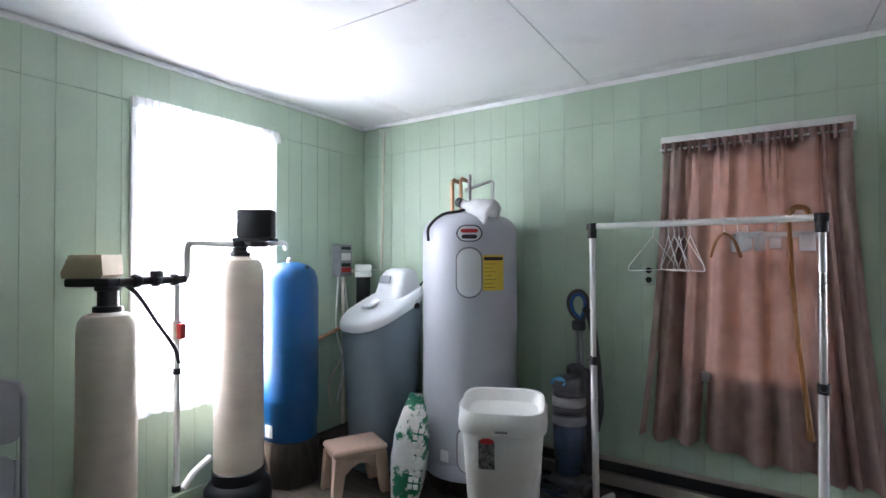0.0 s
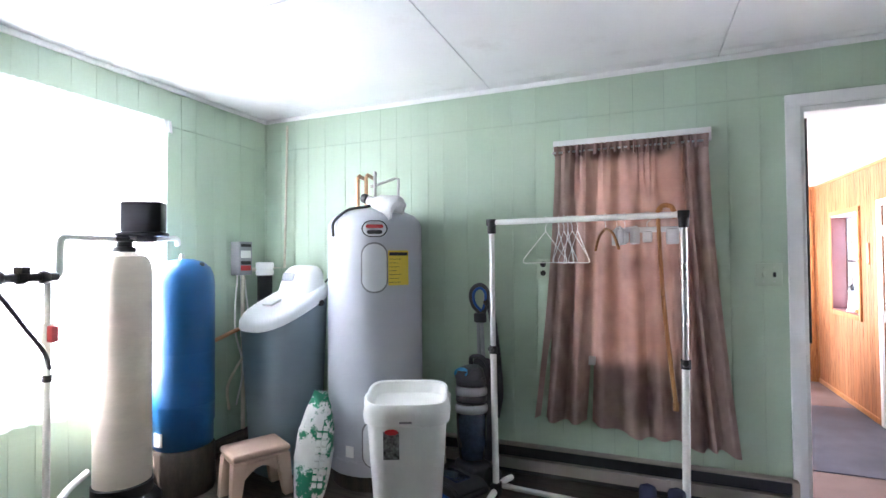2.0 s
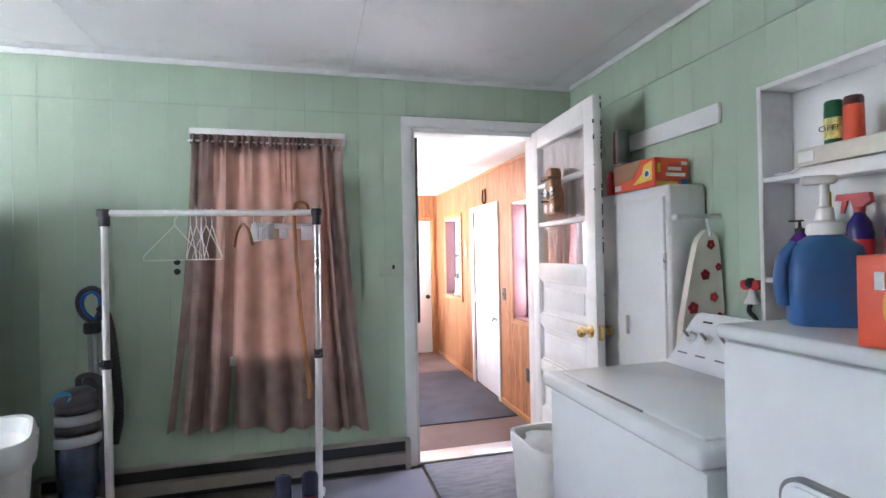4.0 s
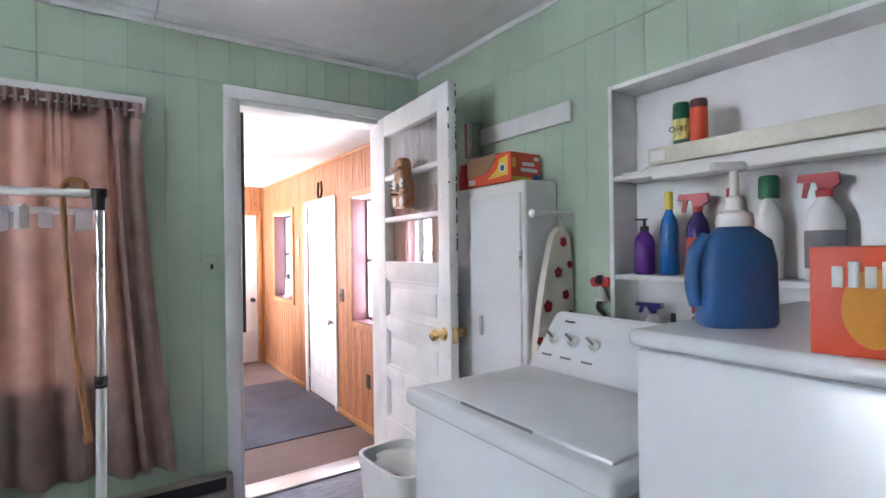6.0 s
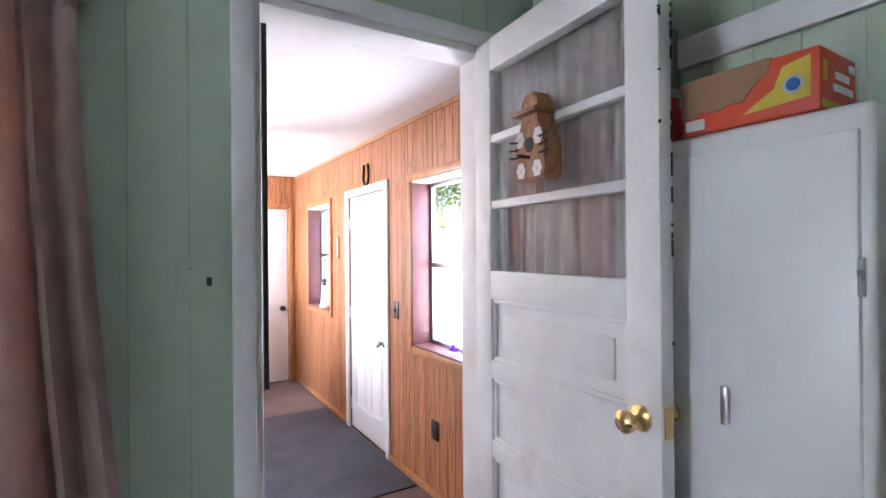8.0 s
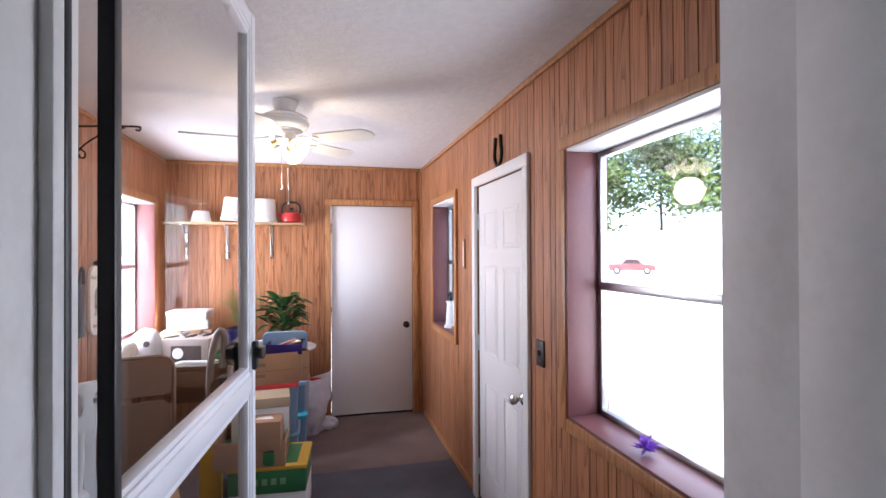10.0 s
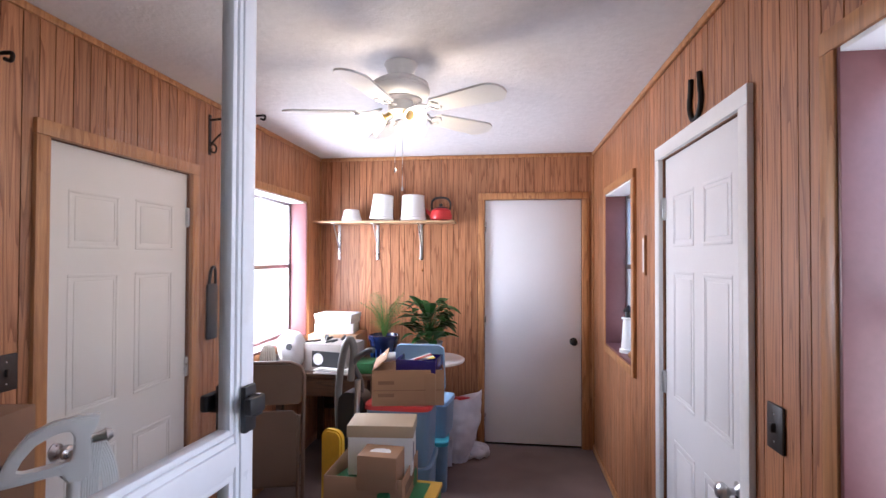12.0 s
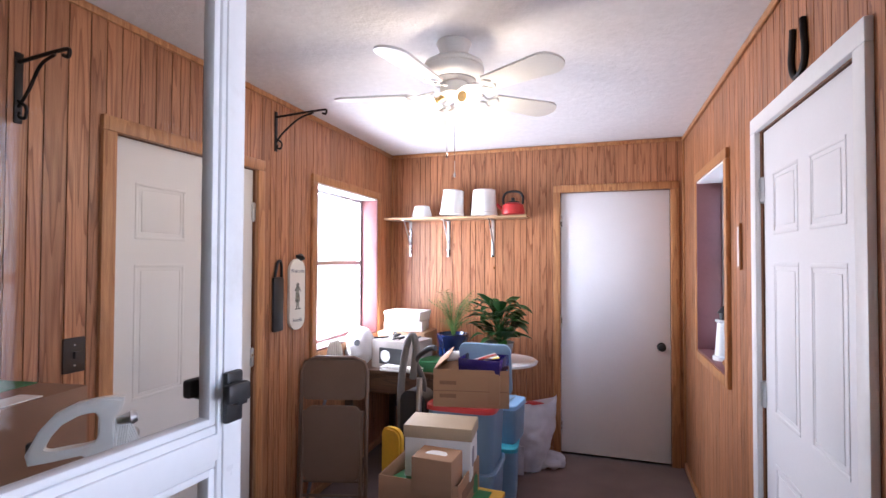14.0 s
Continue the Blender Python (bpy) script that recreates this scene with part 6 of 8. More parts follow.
bottle("small spray bottle with a navy collar", 1.865, s3z, 0.03, 0.17, M_PVC, M_NAVY, "spray")
bottle("small dark dropper bottle", 1.790, s3z, 0.02, 0.14, M_GREYP, M_BLACK, "cap")
bottle("amber bottle with a red cap", 1.700, s3z, 0.03, 0.19, M_AMBER, M_RED, "wide", band=M_PAPER)
bottle("jar with a yellow cap and a dark label", 1.535, s3z, 0.045, 0.2, M_CLEAR, M_YEL, "wide", band=M_INK)
can = thing("spray_can", "green and yellow insect spray can on the upper shelf", "spray can", pose(SX0 - 0.035, 1.69, 1.886) @ Matrix.Diagonal((0.8, 0.8, 0.8, 1)))
lathepart("body", [(0.03, 0), (0.031, 0.004), (0.031, 0.13), (0.027, 0.14)], M_GRN, can, seg=20)
lathepart("cap", [(0.03, 0.13), (0.03, 0.16), (0.026, 0.166)], M_GRN, can, seg=20)
lathepart("wrap_label", [(0.0316, 0.02), (0.0318, 0.09), (0.0316, 0.1)], mat("white_yellow_label", (0.7, 0.62, 0.2), 0.5, vary=0.6, scale=40), can, seg=20)
text("lettering", "OFF!", 0.032, pose(-0.033, -0.004, 0.06, 0, 0, -70), M_INK, can)
ca2 = thing("spray_can", "orange can with a dark cap on the upper shelf", "spray can", pose(SX0 - 0.03, 1.637, 1.886) @ Matrix.Diagonal((0.8, 0.8, 0.8, 1)))
lathepart("body", [(0.03, 0), (0.033, 0.004), (0.031, 0.13), (0.027, 0.14)], M_ORANGE, ca2, seg=20)
lathepart("cap", [(0.03, 0.128), (0.031, 0.155), (0.027, 0.165)], mat("maroon_cap", (0.08, 0.02, 0.02), 0.4), ca2, seg=20)
sp = bottle("white soap bottle with a pink label on the upper shelf", 1.10, 1.886, 0.04, 0.16, M_PVC, M_PVC, "pump", SX0 + 0.05, band=M_RED)

# on the dryer: detergent bottle, dryer sheet box
dt = thing("detergent_bottle", "large blue detergent bottle with a white pump on the dryer", "bottle", pose(1.36, 1.235, DYT, 0, 0, -35) @ Matrix.Diagonal((0.74, 0.64, 0.70, 1)))
bm = bmesh.new()
loft(bm, [rrect(0, 0.075, 0.05, p=0.6), rrect(0.01, 0.082, 0.056, p=0.6), rrect(0.15, 0.08, 0.055, p=0.6), rrect(0.2, 0.072, 0.05, p=0.7), rrect(0.225, 0.045, 0.035, p=0.9), rrect(0.235, 0.03, 0.03, p=1.0)])
M_DET = mat("detergent_blue", (0.03, 0.12, 0.32), 0.4, vary=0.06, fine=60, bump=0.08)
part("bottle_body", bm, M_DET, dt)
tubepart("grip", [(-0.085, 0.0, 0.05), (-0.095, 0.0, 0.1), (-0.088, 0, 0.17), (-0.06, 0, 0.21)], 0.017, M_DET, dt, smooth_n=6)
bm = bmesh.new()
lathe(bm, [(0.038, 0.232), (0.04, 0.24), (0.036, 0.262), (0.02, 0.27), (0.018, 0.30), (0.01, 0.305), (0.01, 0.365)], 20)
rect(bm, -0.05, 0.025, -0.014, 0.014, 0.362, 0.385, 0.008)
part("pump", bm, M_PVC, dt, "white pump dispenser")
bx = thing("dryer_sheet_box", "orange cardboard box of dryer sheets on the dryer", "box", pose(1.29, 1.035, DYT, 0, 0, 12) @ Matrix.Diagonal((0.82, 0.6, 0.92, 1)))
boxpart("carton", (-0.08, 0.22, -0.11, 0.1, 0, 0.14), M_ORANGE, bx, 0.003)
bm = bmesh.new()
lathe(bm, [(0.05, 0), (0.05, 0.001)], 24, pose(-0.081, 0.0, 0.062, 0, -90), sy=1.0)
part("print_sun", bm, mat("amber_print", (0.75, 0.3, 0.03), 0.5), bx, smooth=False)
for k, (y, w) in enumerate(((0.055, 0.022), (0.03, 0.022), (0.005, 0.022), (-0.02, 0.022), (-0.045, 0.022))):
    boxpart("print_mark", (-0.0835, -0.08, y - w / 2 + 0.002, y + w / 2 - 0.002, 0.088, 0.115 + 0.006 * (k % 2)), M_PAPER, bx, 0.001)
lathepart("print_dot", [(0.011, 0), (0.011, 0.0015)], M_BLUEP, bx, pose(-0.081, -0.075, 0.07, 0, -90), seg=16)
# small figure hung beside the shelves
fg = thing("hanging_ornament", "small red and black hanging ornament with a white bell", "ornament", pose(XC - 0.03, 2.045, 1.385) @ Matrix.Diagonal((0.74, 0.74, 0.74, 1)))
lathepart("bell", [(0.038, -0.02), (0.036, -0.012), (0.02, 0.02), (0.012, 0.05), (0.008, 0.055)], M_PVC, fg, seg=16)
bm = bmesh.new()
for y, z in ((-0.03, 0.075), (0.03, 0.075)):
    lathe(bm, [(0.004, -0.022), (0.026, -0.018), (0.026, 0.018), (0.004, 0.022)], 12, pose(0, y, z, 0, 90))
part("bow", bm, M_RED, fg)
lathepart("knot", [(0.012, 0), (0.026, 0.012), (0.028, 0.03), (0.014, 0.05)], M_BLACK, fg, pose(-0.01, 0, 0.06), seg=14)
tubepart("strand", [(0, 0.01, -0.02), (0, 0.02, -0.06), (0, -0.02, -0.1), (0, 0.01, -0.14)], 0.012, M_BLACK, fg, smooth_n=5)

# birdhouse ornament on the door glass
bhs = thing("birdhouse_ornament", "carved wooden birdhouse ornament with painted white flowers", "ornament", pose(DX1 - 0.015, YB - 0.012, F + 0.012, 0, 0, 180 + 86.6) @ pose(0.40, -LT / 2 - 0.003, 1.425) @ Matrix.Diagonal((0.82, 1, 1.0, 1)))
bm = bmesh.new()
slab(bm, [(-0.08, 0), (0.08, 0), (0.09, 0.03), (0.085, 0.1), (0.05, 0.17), (0.05, 0.225), (0.025, 0.25), (-0.025, 0.25), (-0.05, 0.225), (-0.05, 0.17), (-0.085, 0.1), (-0.09, 0.03)], 0.06, pose(0, -0.06, 0))
bmesh.ops.bevel(bm, geom=bm.edges[:], offset=0.006, segments=2, affect="EDGES")
M_BIRD = mat_wood("birdhouse_wood", (0.4, 0.19, 0.09), (0.28, 0.12, 0.05), 0.5, along=(6, 6, 2))
part("house", bm, M_BIRD, bhs)
boxpart("roof_ledge", (-0.065, 0.065, -0.085, -0.01, 0.185, 0.2), M_BIRD, bhs, 0.004)
lathepart("entry_hole", [(0.022, 0), (0.022, 0.002)], M_INK, bhs, pose(0, -0.06, 0.1, 90), seg=18)
tubepart("perch", [(0, -0.06, 0.065), (0, -0.1, 0.065)], 0.005, M_INK, bhs)
for s in (-1, 1):
    for k in range(3):
        tubepart("picket", [(s * 0.06, -0.064, 0.07 + 0.022 * k), (s * 0.105, -0.066, 0.072 + 0.024 * k)], 0.003, M_INK, bhs, seg=6)
    for z, x in ((0.03, 0.045), (0.12, 0.05)):
        bm = bmesh.new()
        for k in range(6):
            a = 2 * math.pi * k / 6
            lathe(bm, [(0.011, 0), (0.011, 0.002)], 10, pose(s * x + 0.014 * math.cos(a), -0.0605, z + 0.014 * math.sin(a), 90))
        part("painted_flower", bm, M_PVC, bhs, "white painted flower")

# ---------------------------------------------------------------- porch things
built = names_now()
M_SHELF = mat_wood("raw_shelf_board", (0.55, 0.36, 0.2), (0.45, 0.27, 0.14), 0.6, along=(0.7, 9, 9))
M_PLATE = mat("dark_bronze_plate", (0.03, 0.022, 0.02), 0.45, vary=0.15)
M_LEAF1 = mat("fern_leaf", (0.07, 0.16, 0.02), 0.5, vary=0.3, scale=20, per_piece=0.2)
M_LEAF2 = mat("dark_leaf", (0.022, 0.085, 0.018), 0.4, vary=0.3, scale=20, per_piece=0.2)
M_SOIL = mat("potting_soil", (0.03, 0.02, 0.014), 0.95, vary=0.4, fine=120, bump=1.0)
M_GLAZE = mat("navy_glaze", (0.008, 0.015, 0.06), 0.2, vary=0.2, coat=0.4)
M_BROWNCHAIR = mat("bronze_enamel", (0.16, 0.105, 0.075), 0.45, vary=0.06)

# ceiling fan with lights
fan = thing("ceiling_fan", "white five-blade ceiling fan with a lit glass shade cluster", "ceiling fan", pose(1.027, 5.686, ZP) @ Matrix.Diagonal((0.94, 0.94, 0.99, 1)))
lathepart("canopy", [(0.075, 0.0), (0.078, -0.006), (0.066, -0.03), (0.055, -0.062), (0.03, -0.07)], M_PVC, fan, seg=32)
lathepart("motor", [(0.05, -0.065), (0.1, -0.075), (0.128, -0.09), (0.132, -0.1), (0.128, -0.108), (0.135, -0.115), (0.135, -0.13), (0.125, -0.145), (0.1, -0.16), (0.07, -0.168)], M_PVC, fan, seg=40)
lathepart("motor_vents", [(0.1, -0.161), (0.1, -0.164), (0.075, -0.172), (0.07, -0.172)], M_GREYP, fan, seg=24)
lathepart("switch_housing", [(0.058, -0.168), (0.06, -0.172), (0.06, -0.215), (0.045, -0.225), (0.03, -0.235)], M_PVC, fan, seg=28)
for k in range(5):
    a = -28 + 72 * k
    bm = bmesh.new()
    pts = []
    for i in range(9):
        t = i / 8
        pts.append((0.2 + 0.28 * t, 0.052 + 0.018 * t))
    cap_ = [(0.48 + 0.07 * math.sin(radians(q)), 0.07 * math.cos(radians(q))) for q in range(15, 166, 15)]
    outl = [(x, w) for x, w in pts] + cap_ + [(x, -w) for x, w in reversed(pts)]
    outl += [(0.185, -0.03), (0.185, 0.03)]
    va = [bm.verts.new((x, y, 0.004)) for x, y in outl]
    vb = [bm.verts.new((x, y, -0.004)) for x, y in outl]
    bm.faces.new(va), bm.faces.new(list(reversed(vb)))
    for i in range(len(va)):
        j = (i + 1) % len(va)
        bm.faces.new((va[i], vb[i], vb[j], va[j]))
    bmesh.ops.transform(bm, matrix=pose(0, 0, -0.214, 0, 0, a) @ pose(0, 0, 0, -11), verts=bm.verts)
    bl = part("blade", bm, M_PVC, fan)
    bm = bmesh.new()
    for s in (-1, 1):
        tube(bm, curve_pts([(0.09, 0.0, 0.012), (0.13, s * 0.03, 0.0), (0.165, s * 0.012, -0.004), (0.2, s * 0.035, -0.006), (0.225, s * 0.012, -0.006)], 5), 0.005, 8)
    bmesh.ops.transform(bm, matrix=pose(0, 0, -0.214, 0, 0, a) @ pose(0, 0, 0, -11), verts=bm.verts)
    part("blade_iron", bm, M_STEEL, bl, "scrolled blade bracket")
M_LIT = mat_glow("lit_frosted_glass", (1.0, 0.88, 0.72), 0.8)
for a in (70, 190, 310):
    mm = pose(0, 0, -0.225, 0, 0, a) @ pose(0.045, 0, 0, 0, 118, 0)
    lathepart("lamp_arm", [(0.014, -0.02), (0.014, 0.03), (0.024, 0.035), (0.024, 0.05)], M_BRASS, fan, mm, seg=14)
    sh3 = lathepart("shade", [(0.024, 0.04), (0.032, 0.052), (0.042, 0.075), (0.05, 0.1), (0.056, 0.11), (0.052, 0.109), (0.036, 0.075), (0.02, 0.045)], M_LIT, fan, mm, "lit frosted glass shade", seg=24)
for x, l in ((-0.015, 0.24), (0.02, 0.32)):
    tubepart("pull_chain", [(x, -0.05, -0.23), (x, -0.05, -0.23 - l)], 0.0016, M_STEEL, fan, seg=6)
    lathepart("chain_fob", [(0.003, -0.02), (0.006, -0.012), (0.003, 0)], M_STEEL, fan, pose(x, -0.05, -0.23 - l), seg=8)
lamp("fan_bulbs", "POINT", 2.0, pose(1.027, 5.686, ZP - 0.42), (1.0, 0.78, 0.52), radius=0.09)

# shelf on the end wall with pots and a kettle
shelf = thing("wall_shelf", "raw pine shelf on steel brackets along the end wall", "shelf", pose(0, YE - 0.006, 1.80))
boxpart("board", (XL + 0.02, 1.07, -0.2, 0.0, 0, 0.018), M_SHELF, shelf, 0.003)
for x in (0.06, 0.40, 0.775):
    bm = bmesh.new()
    rect(bm, x - 0.012, x + 0.012, -0.008, 0.0, -0.30, 0.0, 0.002)
    rect(bm, x - 0.012, x + 0.012, -0.18, -0.008, -0.008, 0.0, 0.002)
    tube(bm, [(x, -0.15, -0.006), (x, -0.006, -0.2)], 0.006, 8)
    part("bracket", bm, M_STEEL, shelf, "galvanised shelf bracket")
sz = 1.818
bw = tagged(lathepart("mixing_bowl", [(0.06, 0), (0.062, 0.004), (0.085, 0.09), (0.09, 0.095), (0.084, 0.094), (0.058, 0.01)][::1], M_PVC, None, pose(0.2, YE - 0.11, sz + 0.0955, 180), seg=28), "upturned white bowl on the shelf", "bowl")
for x, ry, r in ((0.455, 5, 0.098), (0.725, 0, 0.105)):
    p_ = tagged(lathepart("plastic_bucket", [(r, 0), (r * 1.02, 0.01), (r * 1.02, 0.022), (r * 0.97, 0.026), (r * 0.85, 0.2), (r * 0.8, 0.205)], M_PVC, None, pose(x, YE - 0.11, sz + 0.004 + (0.008 if ry else 0), 0, ry), seg=32), "upturned white plastic bucket on the shelf", "bucket", "buckets on the shelf")
ke = thing("kettle", "red enamel kettle with a dark lid on the shelf", "kettle", pose(0.955, YE - 0.11, sz))
lathepart("pot", [(0.07, 0), (0.088, 0.012), (0.092, 0.04), (0.078, 0.085), (0.055, 0.1)], M_RED, ke, seg=28)
lathepart("lid", [(0.055, 0.1), (0.05, 0.108), (0.02, 0.116), (0.012, 0.12), (0.016, 0.135), (0.008, 0.14)], M_BLACK, ke, seg=20)
tubepart("handle", [(-0.075, 0, 0.09), (-0.075, 0, 0.15), (-0.04, 0, 0.185), (0.04, 0, 0.185), (0.075, 0, 0.15), (0.075, 0, 0.09)], 0.009, M_BLACK, ke, smooth_n=5)
tubepart("spout", [(-0.08, 0, 0.05), (-0.11, 0, 0.075), (-0.125, 0, 0.095)], 0.016, M_RED, ke, r1=0.01)
hk = tagged(tubepart("wall_hook", [(0.79, YE - 0.006, 1.42), (0.79, YE - 0.03, 1.41), (0.79, YE - 0.035, 1.42)], 0.006, M_BRASS), "small brass wall hook", "hook")

# wrought iron brackets on the west wall
def scroll_bracket(label, y, z, L=0.26):
    e = thing("plant_bracket", label, "bracket", pose(XL + 0.006, y, z, 0, 0, 90), "plant brackets")
    boxpart("back_plate", (-0.012, 0.012, -0.006, 0, -0.2, 0.02), M_IRON, e, 0.002)
    tubepart("arm", [(0, -0.004, -0.01), (0, -L * 0.6, 0.0), (0, -L, 0.005), (0, -L - 0.02, 0.0), (0, -L - 0.015, -0.018), (0, -L + 0.005, -0.012)], 0.006, M_IRON, e, smooth_n=5)
    tubepart("scroll", [(0, -0.006, -0.15), (0, -0.05, -0.1), (0, -L * 0.5, -0.03), (0, -L * 0.8, -0.005)], 0.005, M_IRON, e, smooth_n=5)
    tubepart("scroll", [(0, -0.006, -0.13), (0, -0.04, -0.155), (0, -0.035, -0.185), (0, -0.012, -0.18), (0, -0.014, -0.165)], 0.005, M_IRON, e, smooth_n=5)
    return e
scroll_bracket("black wrought iron plant bracket with scrolls", 6.05, 2.27, 0.3)
scroll_bracket("heavy black iron plant hook on the panelling", 4.787, 2.09, 0.2)


def wplate(name, label, x, y, z, side, kind):
    return plate(name, label, pose(x, y, z, 0, 0, 90 * side), kind, M_PLATE, 0.075, 0.118)
wplate("light_switch", "dark bronze switch plate on the panelling", XR - 0.006, 4.947, 1.092, -1, "switch")
wplate("wall_outlet", "dark bronze outlet plate low on the panelling", XR - 0.006, 4.416, 0.417, -1, "outlet")
wplate("light_switch", "dark bronze switch plate beside the cream door", XL + 0.006, 4.97, 1.149, 1, "switch")
tm = thing("thermometer", "slim wooden wall thermometer between window and door", "thermometer", pose(XR - 0.006, 6.154, 1.537, 0, 0, -90))
boxpart("back", (-0.018, 0.018, -0.012, 0, -0.1, 0.1), M_TRIM, tm, 0.003)
boxpart("scale", (-0.01, 0.01, -0.0135, -0.011, -0.085, 0.085), M_PAPER, tm)
hsx = thing("horseshoe", "rusty iron horseshoe nailed above the white door", "horseshoe", pose(XR - 0.006, 5.474, 2.114, 0, 0, -90))
pts = [(0.055 * math.cos(radians(q)), -0.008, 0.065 * math.sin(radians(q)) - 0.02) for q in range(150, 391, 12)]
tubepart("shoe", [(-0.04, -0.008, 0.075)] + pts + [(0.04, -0.008, 0.075)], 0.0095, M_IRON, hsx)

# ornaments: hanging plaque and dark wind chime by the cream door
pq = thing("wooden_plaque", "white oval wooden welcome plaque hung on the wall", "plaque", pose(XL + 0.012, 6.241, 1.278, 0, 0, 90))
bm = bmesh.new()
capsule(bm, -0.075, 0.075, -0.21, 0.2, -0.016, 0.0, 0.07)
part("board", bm, mat("ivory_board", (0.72, 0.68, 0.6), 0.6, vary=0.05), pq)
mat("grey_green_print", (0.2, 0.2, 0.16), 0.7, vary=0.6, scale=40)
bm = bmesh.new()
slab(bm, [(-0.012, 0.04), (-0.03, 0.02), (-0.026, 0.012), (-0.013, 0.022), (-0.024, -0.05), (-0.012, -0.05), (-0.014, -0.085), (-0.004, -0.085), (0.0, -0.05), (0.006, -0.085), (0.015, -0.085), (0.012, -0.05), (0.024, -0.05), (0.013, 0.022), (0.03, 0.008), (0.033, 0.016), (0.012, 0.04)], 0.002, pose(0, -0.0175, 0))
part("painted_figure", bm, MATS["grey_green_print"], pq, smooth=False)
lathepart("painted_figure", [(0.013, 0), (0.013, 0.002)], MATS["grey_green_print"], pq, pose(0, -0.016, 0.05, 90), seg=14)
boxpart("painted_figure", (-0.024, 0.03, -0.0175, -0.015, -0.094, -0.086), MATS["grey_green_print"], pq)
text("lettering", "Welcome", 0.035, pose(0, -0.0165, 0.13), M_GREYP, pq)
text("lettering", "Friends", 0.03, pose(0, -0.0165, -0.155), M_GREYP, pq)
lathepart("bow", [(0.01, -0.02), (0.03, 0), (0.01, 0.02)], M_BLACK, pq, pose(0.03, -0.012, 0.21, 0, 30), seg=12)
pq2 = thing("hanging_slate", "dark narrow slate hung with a ribbon beside the plaque", "plaque", pose(XL + 0.008, 6.07, 1.278, 0, 0, 90))
boxpart("slate", (-0.045, 0.045, -0.02, 0, -0.2, 0.1), M_BLACK, pq2, 0.01)
tubepart("ribbon", [(-0.03, -0.012, 0.1), (-0.01, -0.014, 0.18), (0.02, -0.014, 0.18), (0.03, -0.012, 0.1)], 0.008, M_BLACK, pq2, smooth_n=5)

# rug
tagged(boxpart("area_rug", (0.75, XR - 0.03, 4.62, 6.46, 0.0, 0.01), M_BLUERUG, None, 0.003), "slate blue ribbed rug on the porch carpet", "rug")

# lighthouse figure on the far window sill
lh = thing("lighthouse_figurine", "small white lighthouse figurine with a dark cap on the sill", "figurine", pose(XR + 0.05, 6.62 + PY, 0.943))
lathepart("tower", [(0.055, 0), (0.055, 0.02), (0.045, 0.025), (0.032, 0.2), (0.042, 0.205), (0.042, 0.215)], M_PVC, lh, seg=20)
lathepart("lantern", [(0.022, 0.215), (0.022, 0.25), (0.034, 0.252), (0.004, 0.29)], M_BLACK, lh, seg=16)
sh4 = thing("seashell", "brown seashell on the window sill", "shell", pose(XR + 0.03, 6.42 + PY, 0.943))
bm = bmesh.new()
bmesh.ops.create_icosphere(bm, subdivisions=3, radius=1)
for v in bm.verts:
    v.co = Vector((v.co.x * 0.03, v.co.y * 0.045, 0.02 + v.co.z * 0.022 * (1 + 0.2 * math.sin(14 * v.co.y))))
part("shell", bm, M_TANW, sh4)
# purple silk flower on the near sill
fl = thing("silk_flower", "purple silk flower lying on the window sill", "flower", pose(XR + 0.045, 4.15 + PY, 0.897))
M_PETAL = mat_cloth("purple_petal", (0.3, 0.12, 0.55), 0.4)
rnd = random.Random(8)
for k in range(46):
    bm = bmesh.new()
    L, W = rnd.uniform(0.035, 0.06), rnd.uniform(0.012, 0.02)
    el_, az_ = rnd.uniform(5, 75), rnd.uniform(0, 360)
    vs = [(0, 0, 0), (L * 0.5, W / 2, 0.004), (L, 0, -0.004), (L * 0.5, -W / 2, 0.004), (L * 0.5, 0, 0)]
    a, b, c, d, m_ = [bm.verts.new(v) for v in vs]
    for f in ((a, m_, b), (b, m_, c), (c, m_, d), (d, m_, a)):
        bm.faces.new(f)
    bmesh.ops.transform(bm, matrix=pose(0, 0, 0.012, 0, 0, az_) @ pose(0, 0, 0, 0, -el_, 0), verts=bm.verts)
    part("petal", bm, M_PETAL, fl)


def carton(name, label, cx, cy, z, w, d, h, rz, material, group="", lid=None, cat="box", open_top=False):
    e = thing(name, label, cat, pose(cx, cy, z, 0, 0, rz), group)
    t = 0.005
    if open_top:
        bm = bmesh.new()
        rect(bm, -w / 2, w / 2, -d / 2, d / 2, 0, t)
        rect(bm, -w / 2, w / 2, -d / 2, -d / 2 + t, t, h, 0.001)
        rect(bm, -w / 2, w / 2, d / 2 - t, d / 2, t, h, 0.001)
        rect(bm, -w / 2, -w / 2 + t, -d / 2 + t, d / 2 - t, t, h, 0.001)
        rect(bm, w / 2 - t, w / 2, -d / 2 + t, d / 2 - t, t, h, 0.001)
        part("tray", bm, material, e)
    else:
        boxpart("carton", (-w / 2, w / 2, -d / 2, d / 2, 0, h), material, e, 0.004)
    if lid:
        boxpart("lid", (-w / 2 - 0.006, w / 2 + 0.006, -d / 2 - 0.006, d / 2 + 0.006, h - lid[1], h + 0.004), lid[0], e, 0.004)
    return e


